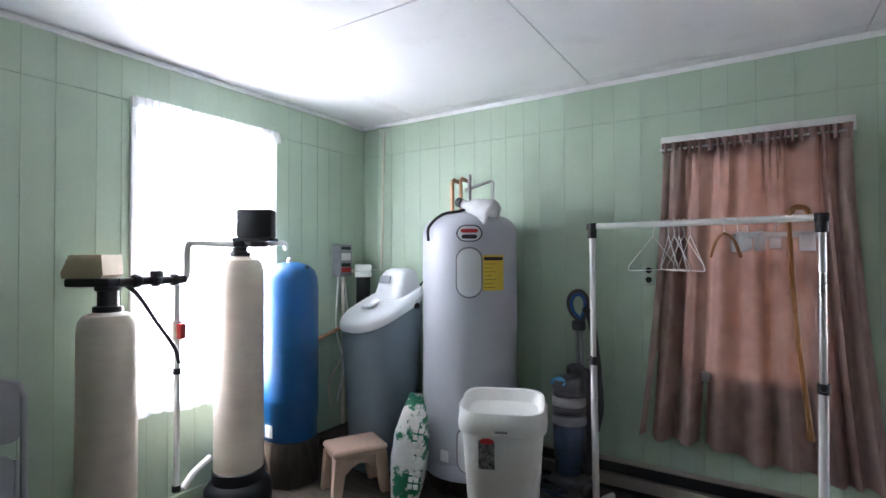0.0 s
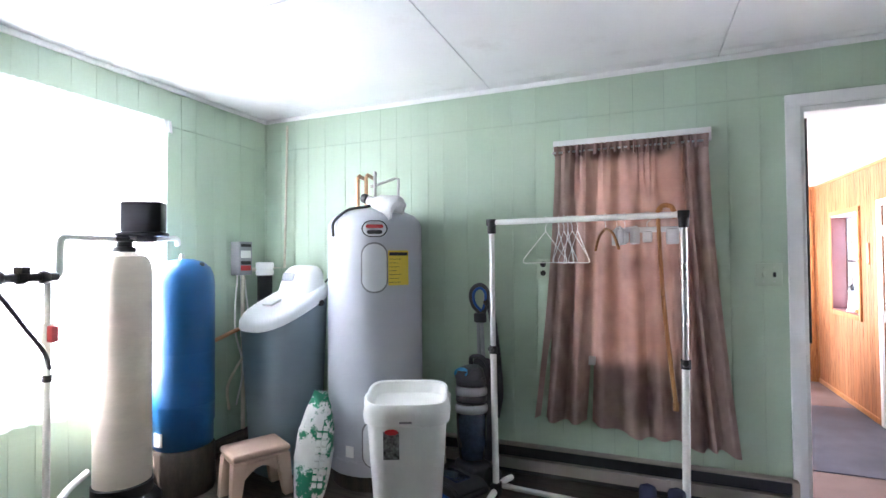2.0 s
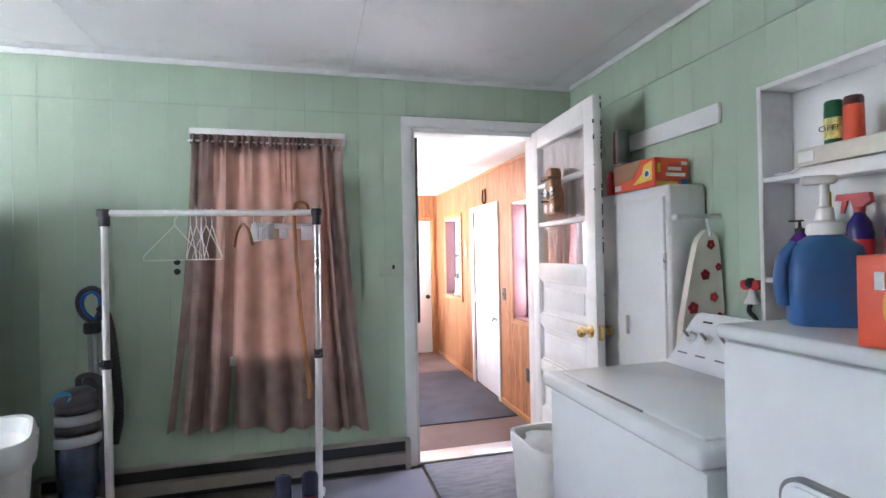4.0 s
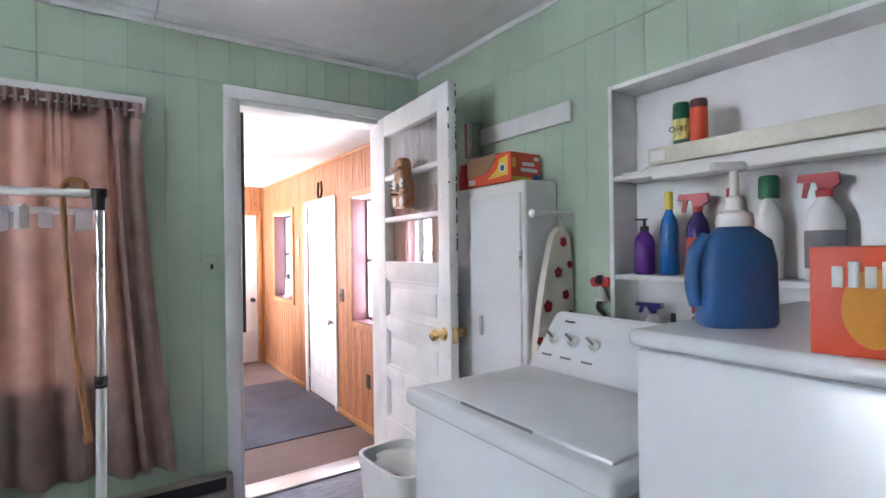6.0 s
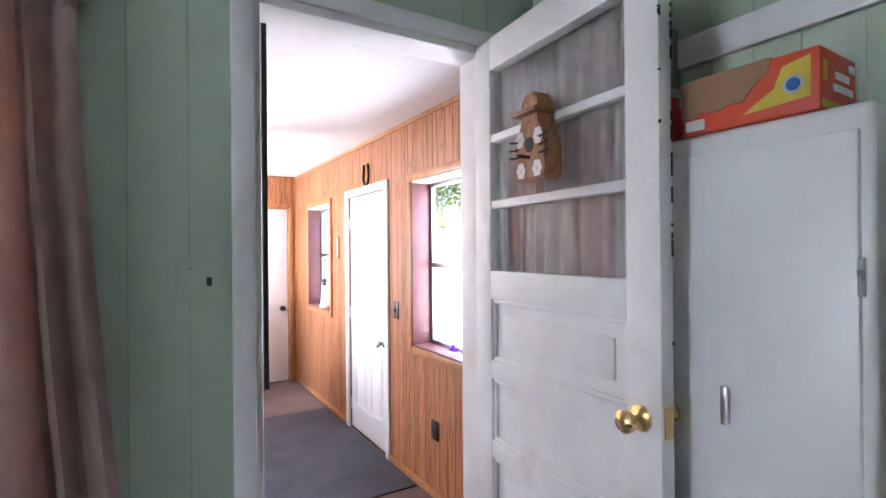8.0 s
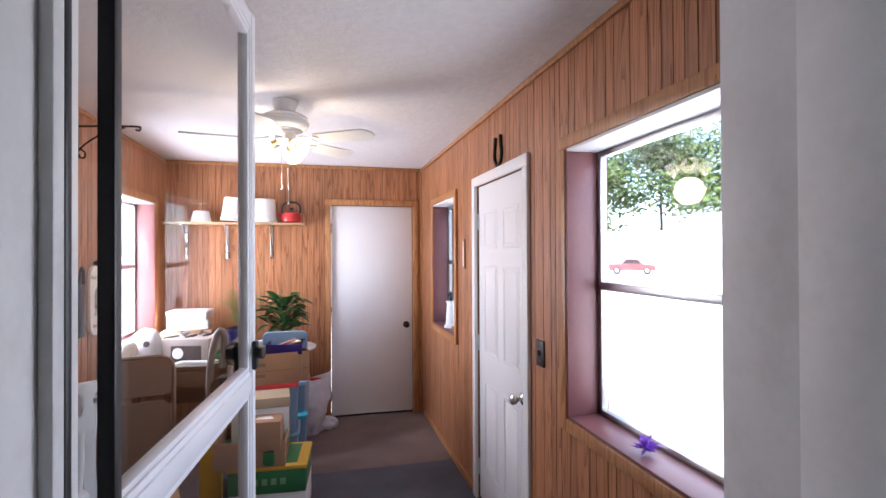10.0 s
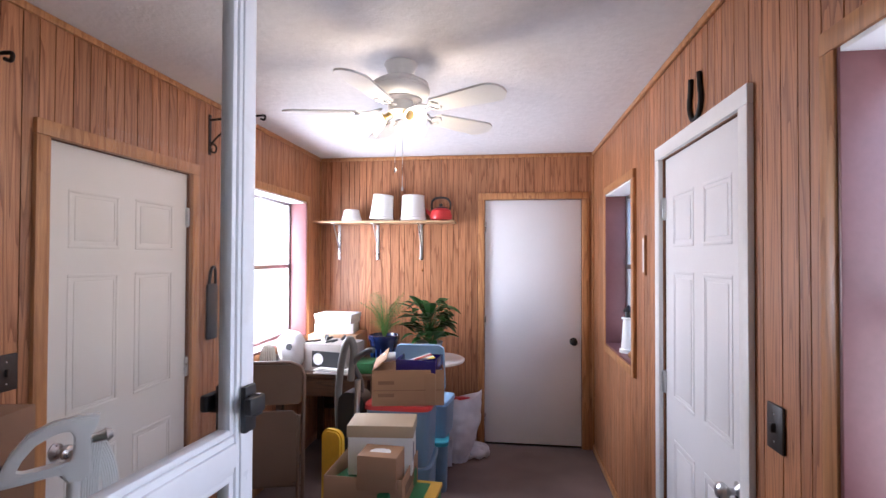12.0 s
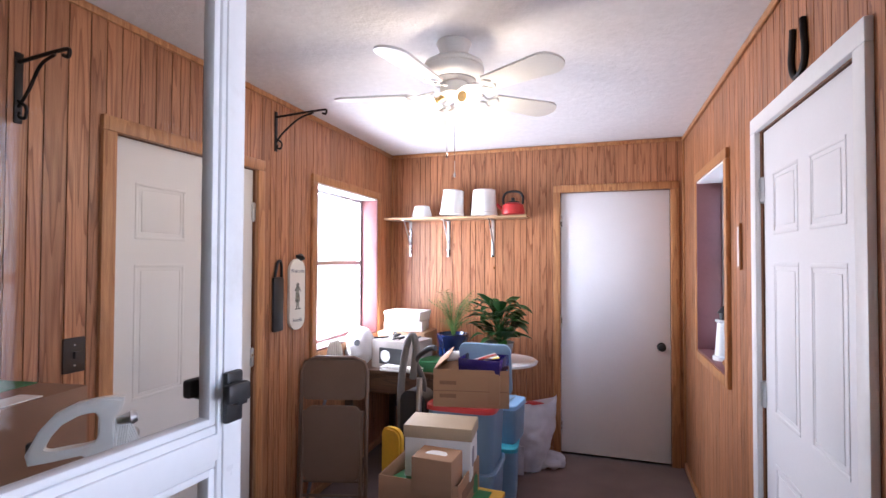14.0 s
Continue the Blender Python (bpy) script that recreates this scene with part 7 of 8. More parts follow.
M_GREENC = mat("green_card", (0.03, 0.17, 0.06), 0.6, vary=0.1)
M_YELC = mat("yellow_card", (0.62, 0.38, 0.05), 0.6, vary=0.06)
M_SHOEBOX = mat("tan_shoebox", (0.42, 0.33, 0.22), 0.6, vary=0.05)
M_TUB = mat("blue_tub_plastic", (0.17, 0.27, 0.38), 0.3, vary=0.05)
M_TUBR = mat("red_lid_plastic", (0.6, 0.05, 0.05), 0.35, vary=0.05)


# ---------------------------------------------------------------- stored things on the porch
def Y(y):
    return y + PY


M_DARKW = mat_wood("dark_desk_wood", (0.1, 0.05, 0.025), (0.05, 0.025, 0.012), 0.45, along=(0.8, 9, 9))
folding_chair("folding_chair", "bronze metal folding chair leaning folded on the panelled wall", pose(0.12, Y(6.15), 0.0, -4, 0, 16), M_BROWNCHAIR, M_BROWNCHAIR, 0.9, 0.39, "")
mop = thing("mop", "string mop standing head up against the panelling", "mop", pose(-0.05, Y(6.30), 0.0))
tubepart("pole", [(-0.02, -0.12, 0.01), (0.04, 0.1, 0.93)], 0.011, M_GREYP, mop)
for k in range(18):
    a = 2 * math.pi * k / 18
    tubepart("strand", [(0.04, 0.1, 0.97), (0.04 + 0.03 * math.cos(a), 0.1 + 0.03 * math.sin(a), 0.95), (0.04 + 0.045 * math.cos(a), 0.1 + 0.045 * math.sin(a), 0.86), (0.04 + 0.05 * math.cos(a + 0.2), 0.1 + 0.05 * math.sin(a + 0.2), 0.76 + 0.02 * math.sin(k * 5))], 0.007, MATS["ivory_board"], mop, smooth_n=3, seg=6)

desk = thing("desk", "dark wooden desk under the window, piled with things", "desk", pose(0, 0, 0))
boxpart("desk_top", (XL + 0.02, 0.66, Y(6.66), YE - 0.03, 0.70, 0.735), M_DARKW, desk, 0.005)
for x in (XL + 0.05, 0.6):
    for y in (Y(6.70), YE - 0.08):
        boxpart("leg", (x - 0.022, x + 0.022, y - 0.022, y + 0.022, 0, 0.70), M_DARKW, desk, 0.004)
boxpart("back_panel", (XL + 0.05, 0.6, YE - 0.06, YE - 0.045, 0.25, 0.70), M_DARKW, desk, 0.002)
boxpart("drawer", (0.1, 0.56, Y(6.67), YE - 0.1, 0.58, 0.70), M_DARKW, desk, 0.004)

rt = thing("round_side_table", "small white plastic round table holding a plant", "table", pose(0.93, Y(7.16), 0))
lathepart("table_top", [(0.22, 0.735), (0.24, 0.74), (0.245, 0.755), (0.235, 0.762), (0.22, 0.756)], M_PVC, rt, seg=36)
lathepart("pedestal", [(0.15, 0), (0.15, 0.02), (0.04, 0.04), (0.03, 0.3), (0.04, 0.7), (0.1, 0.737)], M_PVC, rt, seg=24)

# plants
def frond_leaf(bm, base, tip, w, droop, n=6, fold=0.3):
    """One blade-shaped leaf from base to tip."""
    base, tip = Vector(base), Vector(tip)
    d = tip - base
    side = d.cross(Vector((0, 0, 1))).normalized()
    rows = []
    for i in range(n + 1):
        t = i / n
        p = base + d * t + Vector((0, 0, -droop * t * t))
        ww = w * math.sin(math.pi * min(1, 0.08 + t * 0.92)) ** 0.8 * 0.5
        rows.append((bm.verts.new(p - side * ww + Vector((0, 0, fold * ww))), bm.verts.new(p), bm.verts.new(p + side * ww + Vector((0, 0, fold * ww)))))
    for a, b in zip(rows, rows[1:]):
        bm.faces.new((a[0], a[1], b[1], b[0]))
        bm.faces.new((a[1], a[2], b[2], b[1]))


p1 = thing("potted_fern", "feathery green palm fern in a navy glazed pot", "plant", pose(0.565, Y(7.10), 0.735) @ Matrix.Diagonal((1.12, 1.12, 1.15, 1)))
lathepart("pot", [(0.065, 0), (0.075, 0.01), (0.088, 0.09), (0.098, 0.14), (0.105, 0.15), (0.105, 0.175), (0.095, 0.178), (0.09, 0.15)], M_GLAZE, p1, label="navy glazed pot", seg=32)
for k in range(16):
    a = 2 * math.pi * k / 16
    lathepart("pot_ribs", [(0.003, 0.02), (0.005, 0.06), (0.003, 0.11)], M_BLUEP, p1, pose(0.086 * math.cos(a), 0.086 * math.sin(a), 0, 0, 0, 0), seg=6)
lathepart("soil", [(0.09, 0.14), (0.088, 0.155), (0.03, 0.165)], M_SOIL, p1, seg=20)
rnd = random.Random(21)
for k in range(34):
    a, rr, hh = rnd.uniform(0, 360), rnd.uniform(0.05, 0.2), rnd.uniform(0.1, 0.32)
    c, sn = math.cos(radians(a)), math.sin(radians(a))
    st_ = curve_pts([(0, 0, 0.15), (rr * 0.35 * c, rr * 0.35 * sn, 0.15 + hh * 0.65), (rr * c, rr * sn, 0.15 + hh)], 6)
    bm = bmesh.new()
    tube(bm, st_, 0.002, 5, 0.0008)
    for i in range(4, len(st_)):
        for s in (-1, 1):
            dr_ = (st_[i] - st_[i - 1]).normalized()
            sd_ = dr_.cross(Vector((0, 0, 1)))
            sd_ = sd_.normalized() if sd_.length > 0.01 else Vector((1, 0, 0))
            L = rnd.uniform(0.04, 0.07)
            frond_leaf(bm, st_[i], st_[i] + (sd_ * s * 0.9 + dr_ * 0.5).normalized() * L, 0.006, 0.02, 3)
    part("frond", bm, M_LEAF1, p1, smooth=False)
p2 = thing("potted_lily", "dark leafy peace lily in a pot on the round table", "plant", pose(0.91, Y(7.12), 0.762))
lathepart("pot", [(0.07, 0), (0.08, 0.01), (0.1, 0.12), (0.105, 0.13), (0.098, 0.132)], M_GREYP, p2, label="dark plastic pot", seg=24)
for k in range(80):
    a, rr, hh = rnd.uniform(0, 360), rnd.uniform(0.05, 0.2), rnd.uniform(0.02, 0.3)
    c, sn = math.cos(radians(a)), math.sin(radians(a))
    bm = bmesh.new()
    top = Vector((rr * 0.6 * c, rr * 0.6 * sn, 0.12 + hh))
    tube(bm, curve_pts([(0, 0, 0.11), (rr * 0.2 * c, rr * 0.2 * sn, 0.12 + hh * 0.6), top], 4), 0.0025, 5)
    frond_leaf(bm, top, top + Vector((c * rnd.uniform(0.08, 0.15), sn * rnd.uniform(0.08, 0.15), rnd.uniform(-0.02, 0.12))), rnd.uniform(0.065, 0.095), rnd.uniform(0.02, 0.08), 6)
    part("leaf", bm, M_LEAF2, p2, smooth=False)

# white boxes and the boxes on the desk
carton("white_box", "white flat cardboard box stacked on the desk", 0.16, Y(7.2), 0.935, 0.3, 0.22, 0.075, 6, M_PAPER, "white boxes")
carton("white_box", "white flat cardboard box on top of the stack", 0.17, Y(7.19), 1.012, 0.29, 0.21, 0.07, -3, M_PAPER, "white boxes", (M_PAPER, 0.03))
carton("brown_carton", "brown carton under the white boxes on the desk", 0.17, Y(7.2), 0.735, 0.38, 0.3, 0.198, 0, M_CARD)
pr = carton("printed_carton", "grey printed carton with black cables on top", 0.27, Y(6.84), 0.735, 0.34, 0.26, 0.19, -12, mat("grey_carton", (0.32, 0.28, 0.25), 0.7))
cbl = thing("cable_bundle", "loose black cables lying on the carton", "cables", pose(0.27, Y(6.84), 0.735, 0, 0, -12))
rnd = random.Random(3)
for k in range(9):
    x, y = rnd.uniform(-0.13, 0.1), rnd.uniform(-0.09, 0.09)
    tubepart("cable", [(x, y, 0.197), (x + rnd.uniform(-0.06, 0.06), y + 0.03, 0.2 + rnd.uniform(0, 0.02)), (x + rnd.uniform(-0.08, 0.08), y - 0.03, 0.198)], 0.006, M_BLACK, cbl, smooth_n=5, seg=6)
boxpart("print_panel", (-0.1, 0.12, -0.1315, -0.129, 0.03, 0.14), M_INK, pr)
lathepart("print_ring", [(0.04, 0), (0.04, 0.003)], M_PAPER, pr, pose(-0.05, -0.131, 0.085, 90), seg=24)
carton("green_folder", "green flat box on the desk", 0.50, Y(6.80), 0.735, 0.16, 0.2, 0.07, 4, M_GREENC)
pap = thing("paper_stack", "stack of white papers at the desk edge", "papers", pose(0.33, Y(6.72), 0.735))
rnd = random.Random(4)
for k in range(7):
    boxpart("sheet", (-0.13, 0.13, -0.06, 0.1, k * 0.005, k * 0.005 + 0.004), M_PAPER, pap, m=pose(rnd.uniform(-0.02, 0.02), rnd.uniform(-0.015, 0.015), 0, 0, 0, rnd.uniform(-9, 9)))
wbag = thing("cloth_cap", "white dome-shaped cloth cap with a dark badge on the desk", "cap", pose(-0.03, Y(6.78), 0.735))
bm = bmesh.new()
bmesh.ops.create_icosphere(bm, subdivisions=4, radius=1)
for v in bm.verts:
    k = 1 + 0.06 * noise.noise(v.co * 2)
    v.co = Vector((v.co.x * 0.115 * k, v.co.y * 0.1 * k, 0.12 + v.co.z * (0.15 if v.co.z > 0 else 0.12) * k))
part("dome", bm, mat("grey_white_cloth", (0.6, 0.6, 0.6), 0.85, vary=0.06, fine=200, bump=0.3), wbag)
lathepart("badge", [(0.022, 0), (0.022, 0.004)], M_INK, wbag, pose(0.03, -0.098, 0.17, 75), seg=18)

# stack of boxes by the walkway
tub1 = thing("storage_tub", "clear blue plastic storage tub at the bottom of the stack", "tub", pose(0.87, Y(6.37), 0.0), "storage tubs")
def tub_shape(e, w, d, h, lidm, body):
    bm = bmesh.new()
    loft(bm, [rrect(0, w * 0.46, d * 0.46, p=0.3), rrect(0.01, w * 0.47, d * 0.47, p=0.3), rrect(h - 0.03, w * 0.5, d * 0.5, p=0.3), rrect(h - 0.02, w * 0.5, d * 0.5, p=0.3)])
    part("tub", bm, body, e)
    bm = bmesh.new()
    loft(bm, [rrect(h - 0.03, w * 0.515, d * 0.515, p=0.3), rrect(h - 0.028, w * 0.525, d * 0.525, p=0.3), rrect(h - 0.005, w * 0.525, d * 0.525, p=0.3), rrect(h, w * 0.5, d * 0.5, p=0.3), rrect(h - 0.006, w * 0.45, d * 0.45, p=0.3)])
    part("lid", bm, lidm, e)
tub_shape(tub1, 0.38, 0.36, 0.34, M_TUB, M_TUB)
tub2 = thing("storage_tub", "clear blue storage tub with a red lid", "tub", pose(0.87, Y(6.37), 0.34), "storage tubs")
tub_shape(tub2, 0.38, 0.36, 0.345, M_TUBR, M_TUB)
oc = carton("open_carton", "open brown carton with its front flap down on the red lid", 0.905, Y(6.36), 0.685, 0.41, 0.32, 0.2, 11, M_CARD, open_top=True)
bm = bmesh.new()
rect(bm, -0.17, 0.17, -0.003, 0.003, 0.0, 0.1, 0.001, m=pose(-0.2, 0, 0.2, 0, 0, 90) @ pose(0, 0, 0, 50))
part("flap", bm, M_CARD, oc)
for z in (0.05, 0.12):
    boxpart("printed_line", (-0.17, -0.08, -0.1622, -0.16, z, z + 0.02), mat("card_print", (0.22, 0.12, 0.07), 0.8) if z < 0.1 else MATS["card_print"], oc)
boxpart("tape", (-0.2, 0.2, -0.1618, -0.16, 0.085, 0.089), MATS["card_print"], oc)
bb = thing("blue_basket", "navy plastic basket with pens in the carton", "basket", pose(0.98, Y(6.32), 0.87, 4, 0, -8))
bm = bmesh.new()
for dims in ((-0.12, 0.12, -0.08, -0.072, 0, 0.07), (-0.12, 0.12, 0.072, 0.08, 0, 0.07), (-0.12, -0.112, -0.072, 0.072, 0, 0.07), (0.112, 0.12, -0.072, 0.072, 0, 0.07), (-0.12, 0.12, -0.08, 0.08, -0.006, 0)):
    rect(bm, *dims, 0.002)
part("basket", bm, M_NAVY, bb)
for k in range(5):
    tubepart("pen", [(-0.09 + 0.02 * k, -0.04 + 0.02 * k, 0.04), (0.06 + 0.012 * k, 0.03 - 0.02 * k, 0.085)], 0.005, (M_PVC, M_RED, M_CARD, M_PVC, M_YEL)[k], bb)
bl2 = thing("blue_tub_lid", "pale blue plastic lid leaning in the carton", "lid", pose(0.97, Y(6.45), 0.70, 14))
bm = bmesh.new()
capsule(bm, -0.15, 0.15, 0, 0.31, -0.008, 0.008, 0.04)
part("lid", bm, mat("pale_blue_plastic", (0.3, 0.5, 0.72), 0.3, vary=0.05), bl2)
rl = tagged(tubepart("paper_roll", [(0.74, Y(6.4), 0.91), (0.83, Y(6.42), 0.92)], 0.028, M_PAPER, seg=16), "white paper roll lying in the carton", "roll")
blw = tagged(boxpart("sunk_paper_bed", (0.72, 1.09, Y(6.22), Y(6.5), 0.70, 0.868), M_CARD, None, 0.01), "brown wrapping paper filling the carton", "paper")

gbx = carton("green_box", "green and yellow flat box at the bottom of the stack", 0.93, Y(5.86), 0.20, 0.42, 0.34, 0.15, -4, M_GREENC, "", (M_YELC, 0.02))
boxpart("print_patch", (0.04, 0.16, -0.14, 0.14, 0.1545, 0.157), M_GREENC, gbx, 0.001)
for k in range(5):
    boxpart("printed_letters", (-0.13 + 0.05 * k, -0.1 + 0.05 * k, -0.1722, -0.17, 0.05, 0.085), mat("pale_green_print", (0.2, 0.4, 0.2), 0.6) if k == 0 else MATS["pale_green_print"], gbx)
carton("white_carton", "white carton under the green box", 0.93, Y(5.88), 0.0, 0.42, 0.36, 0.2, -4, M_PAPER)
tr_ = carton("shallow_carton", "shallow open brown carton holding shoe boxes", 0.83, Y(5.86), 0.354, 0.38, 0.36, 0.15, -1, M_CARD, open_top=True)
boxpart("side_print", (0.1895, 0.1915, -0.12, 0.12, 0.05, 0.1), MATS["card_print"], tr_)
pf2 = tagged(boxpart("packing_paper", (-0.17, 0.17, -0.16, 0.16, 0.006, 0.09), M_GREENC, None, 0.01), "green tissue paper in the shallow carton", "paper")
place(pf2, pose(0.83, Y(5.86), 0.354, 0, 0, -14))
sbx = carton("shoe_box", "tan shoe box with its lid on", 0.86, Y(5.93), 0.45, 0.32, 0.19, 0.24, 5, M_PAPER, "", (M_SHOEBOX, 0.055))
boxpart("print_label", (0.15, 0.162, -0.06, -0.01, 0.06, 0.14), M_GREYP, sbx)
kb = carton("kraft_box", "small brown kraft box with a white label", 0.90, Y(5.74), 0.45, 0.19, 0.15, 0.16, -3, M_CARD)
bm = bmesh.new()
slab(bm, [(-0.05, -0.02), (0.05, -0.02), (0.05, 0.0), (0.035, 0.022), (0.0, 0.03), (-0.035, 0.022), (-0.05, 0.0)], 0.0015, pose(0, 0, 0.1602, -90))
part("top_label", bm, M_PAPER, kb, smooth=False)
carton("brown_carton", "brown carton on the floor with a folded top", 0.30, Y(5.48), 0.0, 0.42, 0.34, 0.36, 18, M_CARD)

tb3 = thing("storage_tub", "blue tub with a turquoise lid beside the stack", "tub", pose(0.97, Y(6.76), 0.0, 0, 0, 6), "storage tubs")
tub_shape(tb3, 0.26, 0.28, 0.33, mat("turquoise_plastic", (0.05, 0.36, 0.45), 0.35), M_TUB)
tb4 = thing("storage_tub", "pale blue ribbed tub stacked on another tub", "tub", pose(0.99, Y(6.84), 0.325, 0, 0, -8), "storage tubs")
tub_shape(tb4, 0.24, 0.26, 0.24, MATS["pale_blue_plastic"], M_TUB)
for k in range(4):
    boxpart("lid_slot", (-0.08 + 0.04 * k, -0.065 + 0.04 * k, -0.08, 0.08, 0.2385, 0.243), M_TUB, tb4, 0.001)
gb = thing("plastic_shopping_bag", "white plastic shopping bag full of things on the carpet", "bag", pose(1.12, Y(7.2), 0.0, 0, 0, 12))
def crumple(bm, amount, scale, seed):
    bm.normal_update()
    for v in bm.verts:
        p = v.co * scale + Vector((seed, 0, 0))
        k = amount * (abs(noise.noise(p)) * 2 - 0.5 + 0.5 * noise.noise(p * 2.7))
        v.co += v.normal * k
        v.co.z = max(0.002, v.co.z)
bm = bmesh.new()
rings = []
for j in range(31):
    v = j / 30
    ww = 0.075 + 0.075 * v + 0.03 * math.sin(math.pi * v)
    dd = 0.10 + 0.03 * math.sin(math.pi * v) - 0.06 * v * v
    ring = []
    for i in range(48):
        a = 2 * math.pi * i / 48
        peak = 0.07 * abs(math.cos(a)) ** 3 * v ** 4
        ring.append((0.035 * v + ww * math.cos(a), dd * math.sin(a), 0.45 * v + peak))
    rings.append(ring)
loft(bm, rings)
crumple(bm, 0.013, 11.0, 3.0)
M_FILM = mat_cloth("thin_white_film", (0.78, 0.78, 0.84), 0.4, 0.1)
part("film", bm, M_FILM, gb)
bm = bmesh.new()
bmesh.ops.create_icosphere(bm, subdivisions=4, radius=1)
for v in bm.verts:
    v.co = Vector((0.13 + v.co.x * 0.12, 0.04 + v.co.y * 0.11, 0.05 + v.co.z * 0.05))
crumple(bm, 0.02, 12.0, 9.0)
part("slack", bm, M_FILM, gb)
bm = bmesh.new()
rect(bm, -0.135, -0.055, -0.15, -0.135, 0.0, 0.2, 0.004)
bmesh.ops.subdivide_edges(bm, edges=bm.edges[:], cuts=3, use_grid_fill=True)
crumple(bm, 0.012, 18.0, 5.0)
part("tail", bm, M_FILM, gb, "hanging corner of thin film")
boxpart("red_item", (-0.05, 0.1, -0.03, 0.03, 0.445, 0.465), M_RED, gb, 0.008)
yb = thing("yellow_dustpan", "yellow plastic dustpan standing on end", "dustpan", pose(0.56, Y(6.02), 0.0, 0, 0, -20))
bm = bmesh.new()
capsule(bm, -0.07, 0.07, 0.0, 0.60, -0.02, 0.02, 0.05)
bmesh.ops.bevel(bm, geom=[ed for ed in bm.edges if abs(ed.verts[0].co.y - ed.verts[1].co.y) < 1e-6], offset=0.01, segments=2, affect="EDGES")
part("pan", bm, mat("yellow_plastic", (0.65, 0.38, 0.02), 0.4), yb)
uv = thing("upright_vacuum", "old grey upright vacuum with a bent handle", "vacuum cleaner", pose(0.60, Y(6.28), 0.0, 0, 0, -8))
bm = bmesh.new()
rect(bm, -0.12, 0.12, -0.16, 0.12, 0.0, 0.14, 0.04, seg=3)
part("base", bm, M_VAC, uv)
bm = bmesh.new()
capsule(bm, -0.08, 0.08, 0.12, 0.74, -0.06, 0.06, 0.06)
part("dust_bag", bm, M_BLACK, uv)
tubepart("handle", [(0.03, 0.0, 0.6), (0.04, 0.0, 0.78), (0.0, -0.02, 0.9), (0.09, -0.04, 0.98), (0.14, -0.05, 0.99)], 0.016, M_VAC, uv, smooth_n=6)
tubepart("hose", [(-0.08, -0.02, 0.35), (-0.1, -0.02, 0.7), (-0.07, -0.02, 0.95), (-0.03, -0.02, 1.04), (0.0, -0.02, 0.98), (-0.02, -0.02, 0.8)], 0.022, mat("hose_grey", (0.16, 0.15, 0.14), 0.5), uv, smooth_n=8)
tubepart("wand", [(0.03, -0.06, 0.2), (0.05, -0.07, 0.82)], 0.017, M_STEEL, uv)
fs = thing("floor_grate", "small white metal rack on the carpet", "rack", pose(0.85, Y(5.55), 0.011, 0, 0, 30))
for k in range(4):
    tubepart("wire", [(-0.1, 0.02 * k, 0.005 + 0.02 * (k == 3)), (0.1, 0.02 * k, 0.005)], 0.004, M_PVC, fs)

# boxes behind the storm door
M_OLDCARD = mat("old_cardboard", (0.24, 0.135, 0.085), 0.85, vary=0.1, scale=4, fine=120, bump=0.1, stretch=(1, 1, 5))
carton("brown_carton", "tall brown carton under the rag box", 0.05, Y(4.53), 0.0, 0.29, 0.30, 0.83, 8, M_OLDCARD)
rb = carton("rag_box", "brown carton marked for rags with a green label", 0.05, Y(4.51), 0.83, 0.30, 0.30, 0.28, 9, M_OLDCARD)
boxpart("green_label", (-0.14, -0.01, -0.02, 0.14, 0.2795, 0.283), M_GREENC, rb)
text("lettering", "Rags", 0.10, pose(0.03, -0.09, 0.2815, -90), M_INK, rb)
boxpart("shipping_label", (0.07, 0.14, -0.1, 0.02, 0.2795, 0.2825), M_PAPER, rb)
sm = thing("steam_mop", "white steam mop with a D-shaped handle and a coiled cord", "mop", pose(0.48, Y(4.434), 0.205, 0, 0, 44) @ Matrix.Diagonal((0.82, 0.82, 0.845, 1)))
bm = bmesh.new()
outer = [(-0.113, 1.003), (-0.085, 1.06), (-0.05, 1.1), (0, 1.122), (0.06, 1.13), (0.107, 1.127), (0.103, 1.1), (0.085, 1.07), (0.09, 0.98), (0.083, 0.956), (0.035, 0.955), (0.02, 0.985), (-0.05, 0.98), (-0.106, 0.975)]
inner = [(-0.075, 1.01), (-0.06, 1.04), (-0.035, 1.07), (0, 1.088), (0.02, 1.093), (0.04, 1.093), (0.047, 1.08), (0.047, 1.06), (0.046, 1.03), (0.04, 1.014), (0.02, 1.01), (0, 1.008), (-0.03, 1.006), (-0.06, 1.005)]
loops = [[bm.verts.new((x, y, z)) for x, z in line] for line, y in ((outer, -0.018), (outer, 0.018), (inner, 0.018), (inner, -0.018))]
for p_, q_ in zip(loops, loops[1:] + loops[:1]):
    for i in range(len(outer)):
        j = (i + 1) % len(outer)
        bm.faces.new((p_[i], p_[j], q_[j], q_[i]))
bmesh.ops.bevel(bm, geom=[e_ for e_ in bm.edges if abs(e_.verts[0].co.y - e_.verts[1].co.y) < 1e-6], offset=0.005, segments=2, affect="EDGES")
part("handle", bm, M_PVC, sm)
tubepart("pole", [(0.05, 0, 0.98), (0.0, 0.0, -0.18)], 0.016, M_PVC, sm)
boxpart("mop_head", (-0.15, 0.15, -0.06, 0.06, -0.243, -0.18), M_PVC, sm, 0.012)
boxpart("tank", (-0.02, 0.07, -0.045, 0.045, 0.45, 0.75), M_PVC, sm, 0.02)
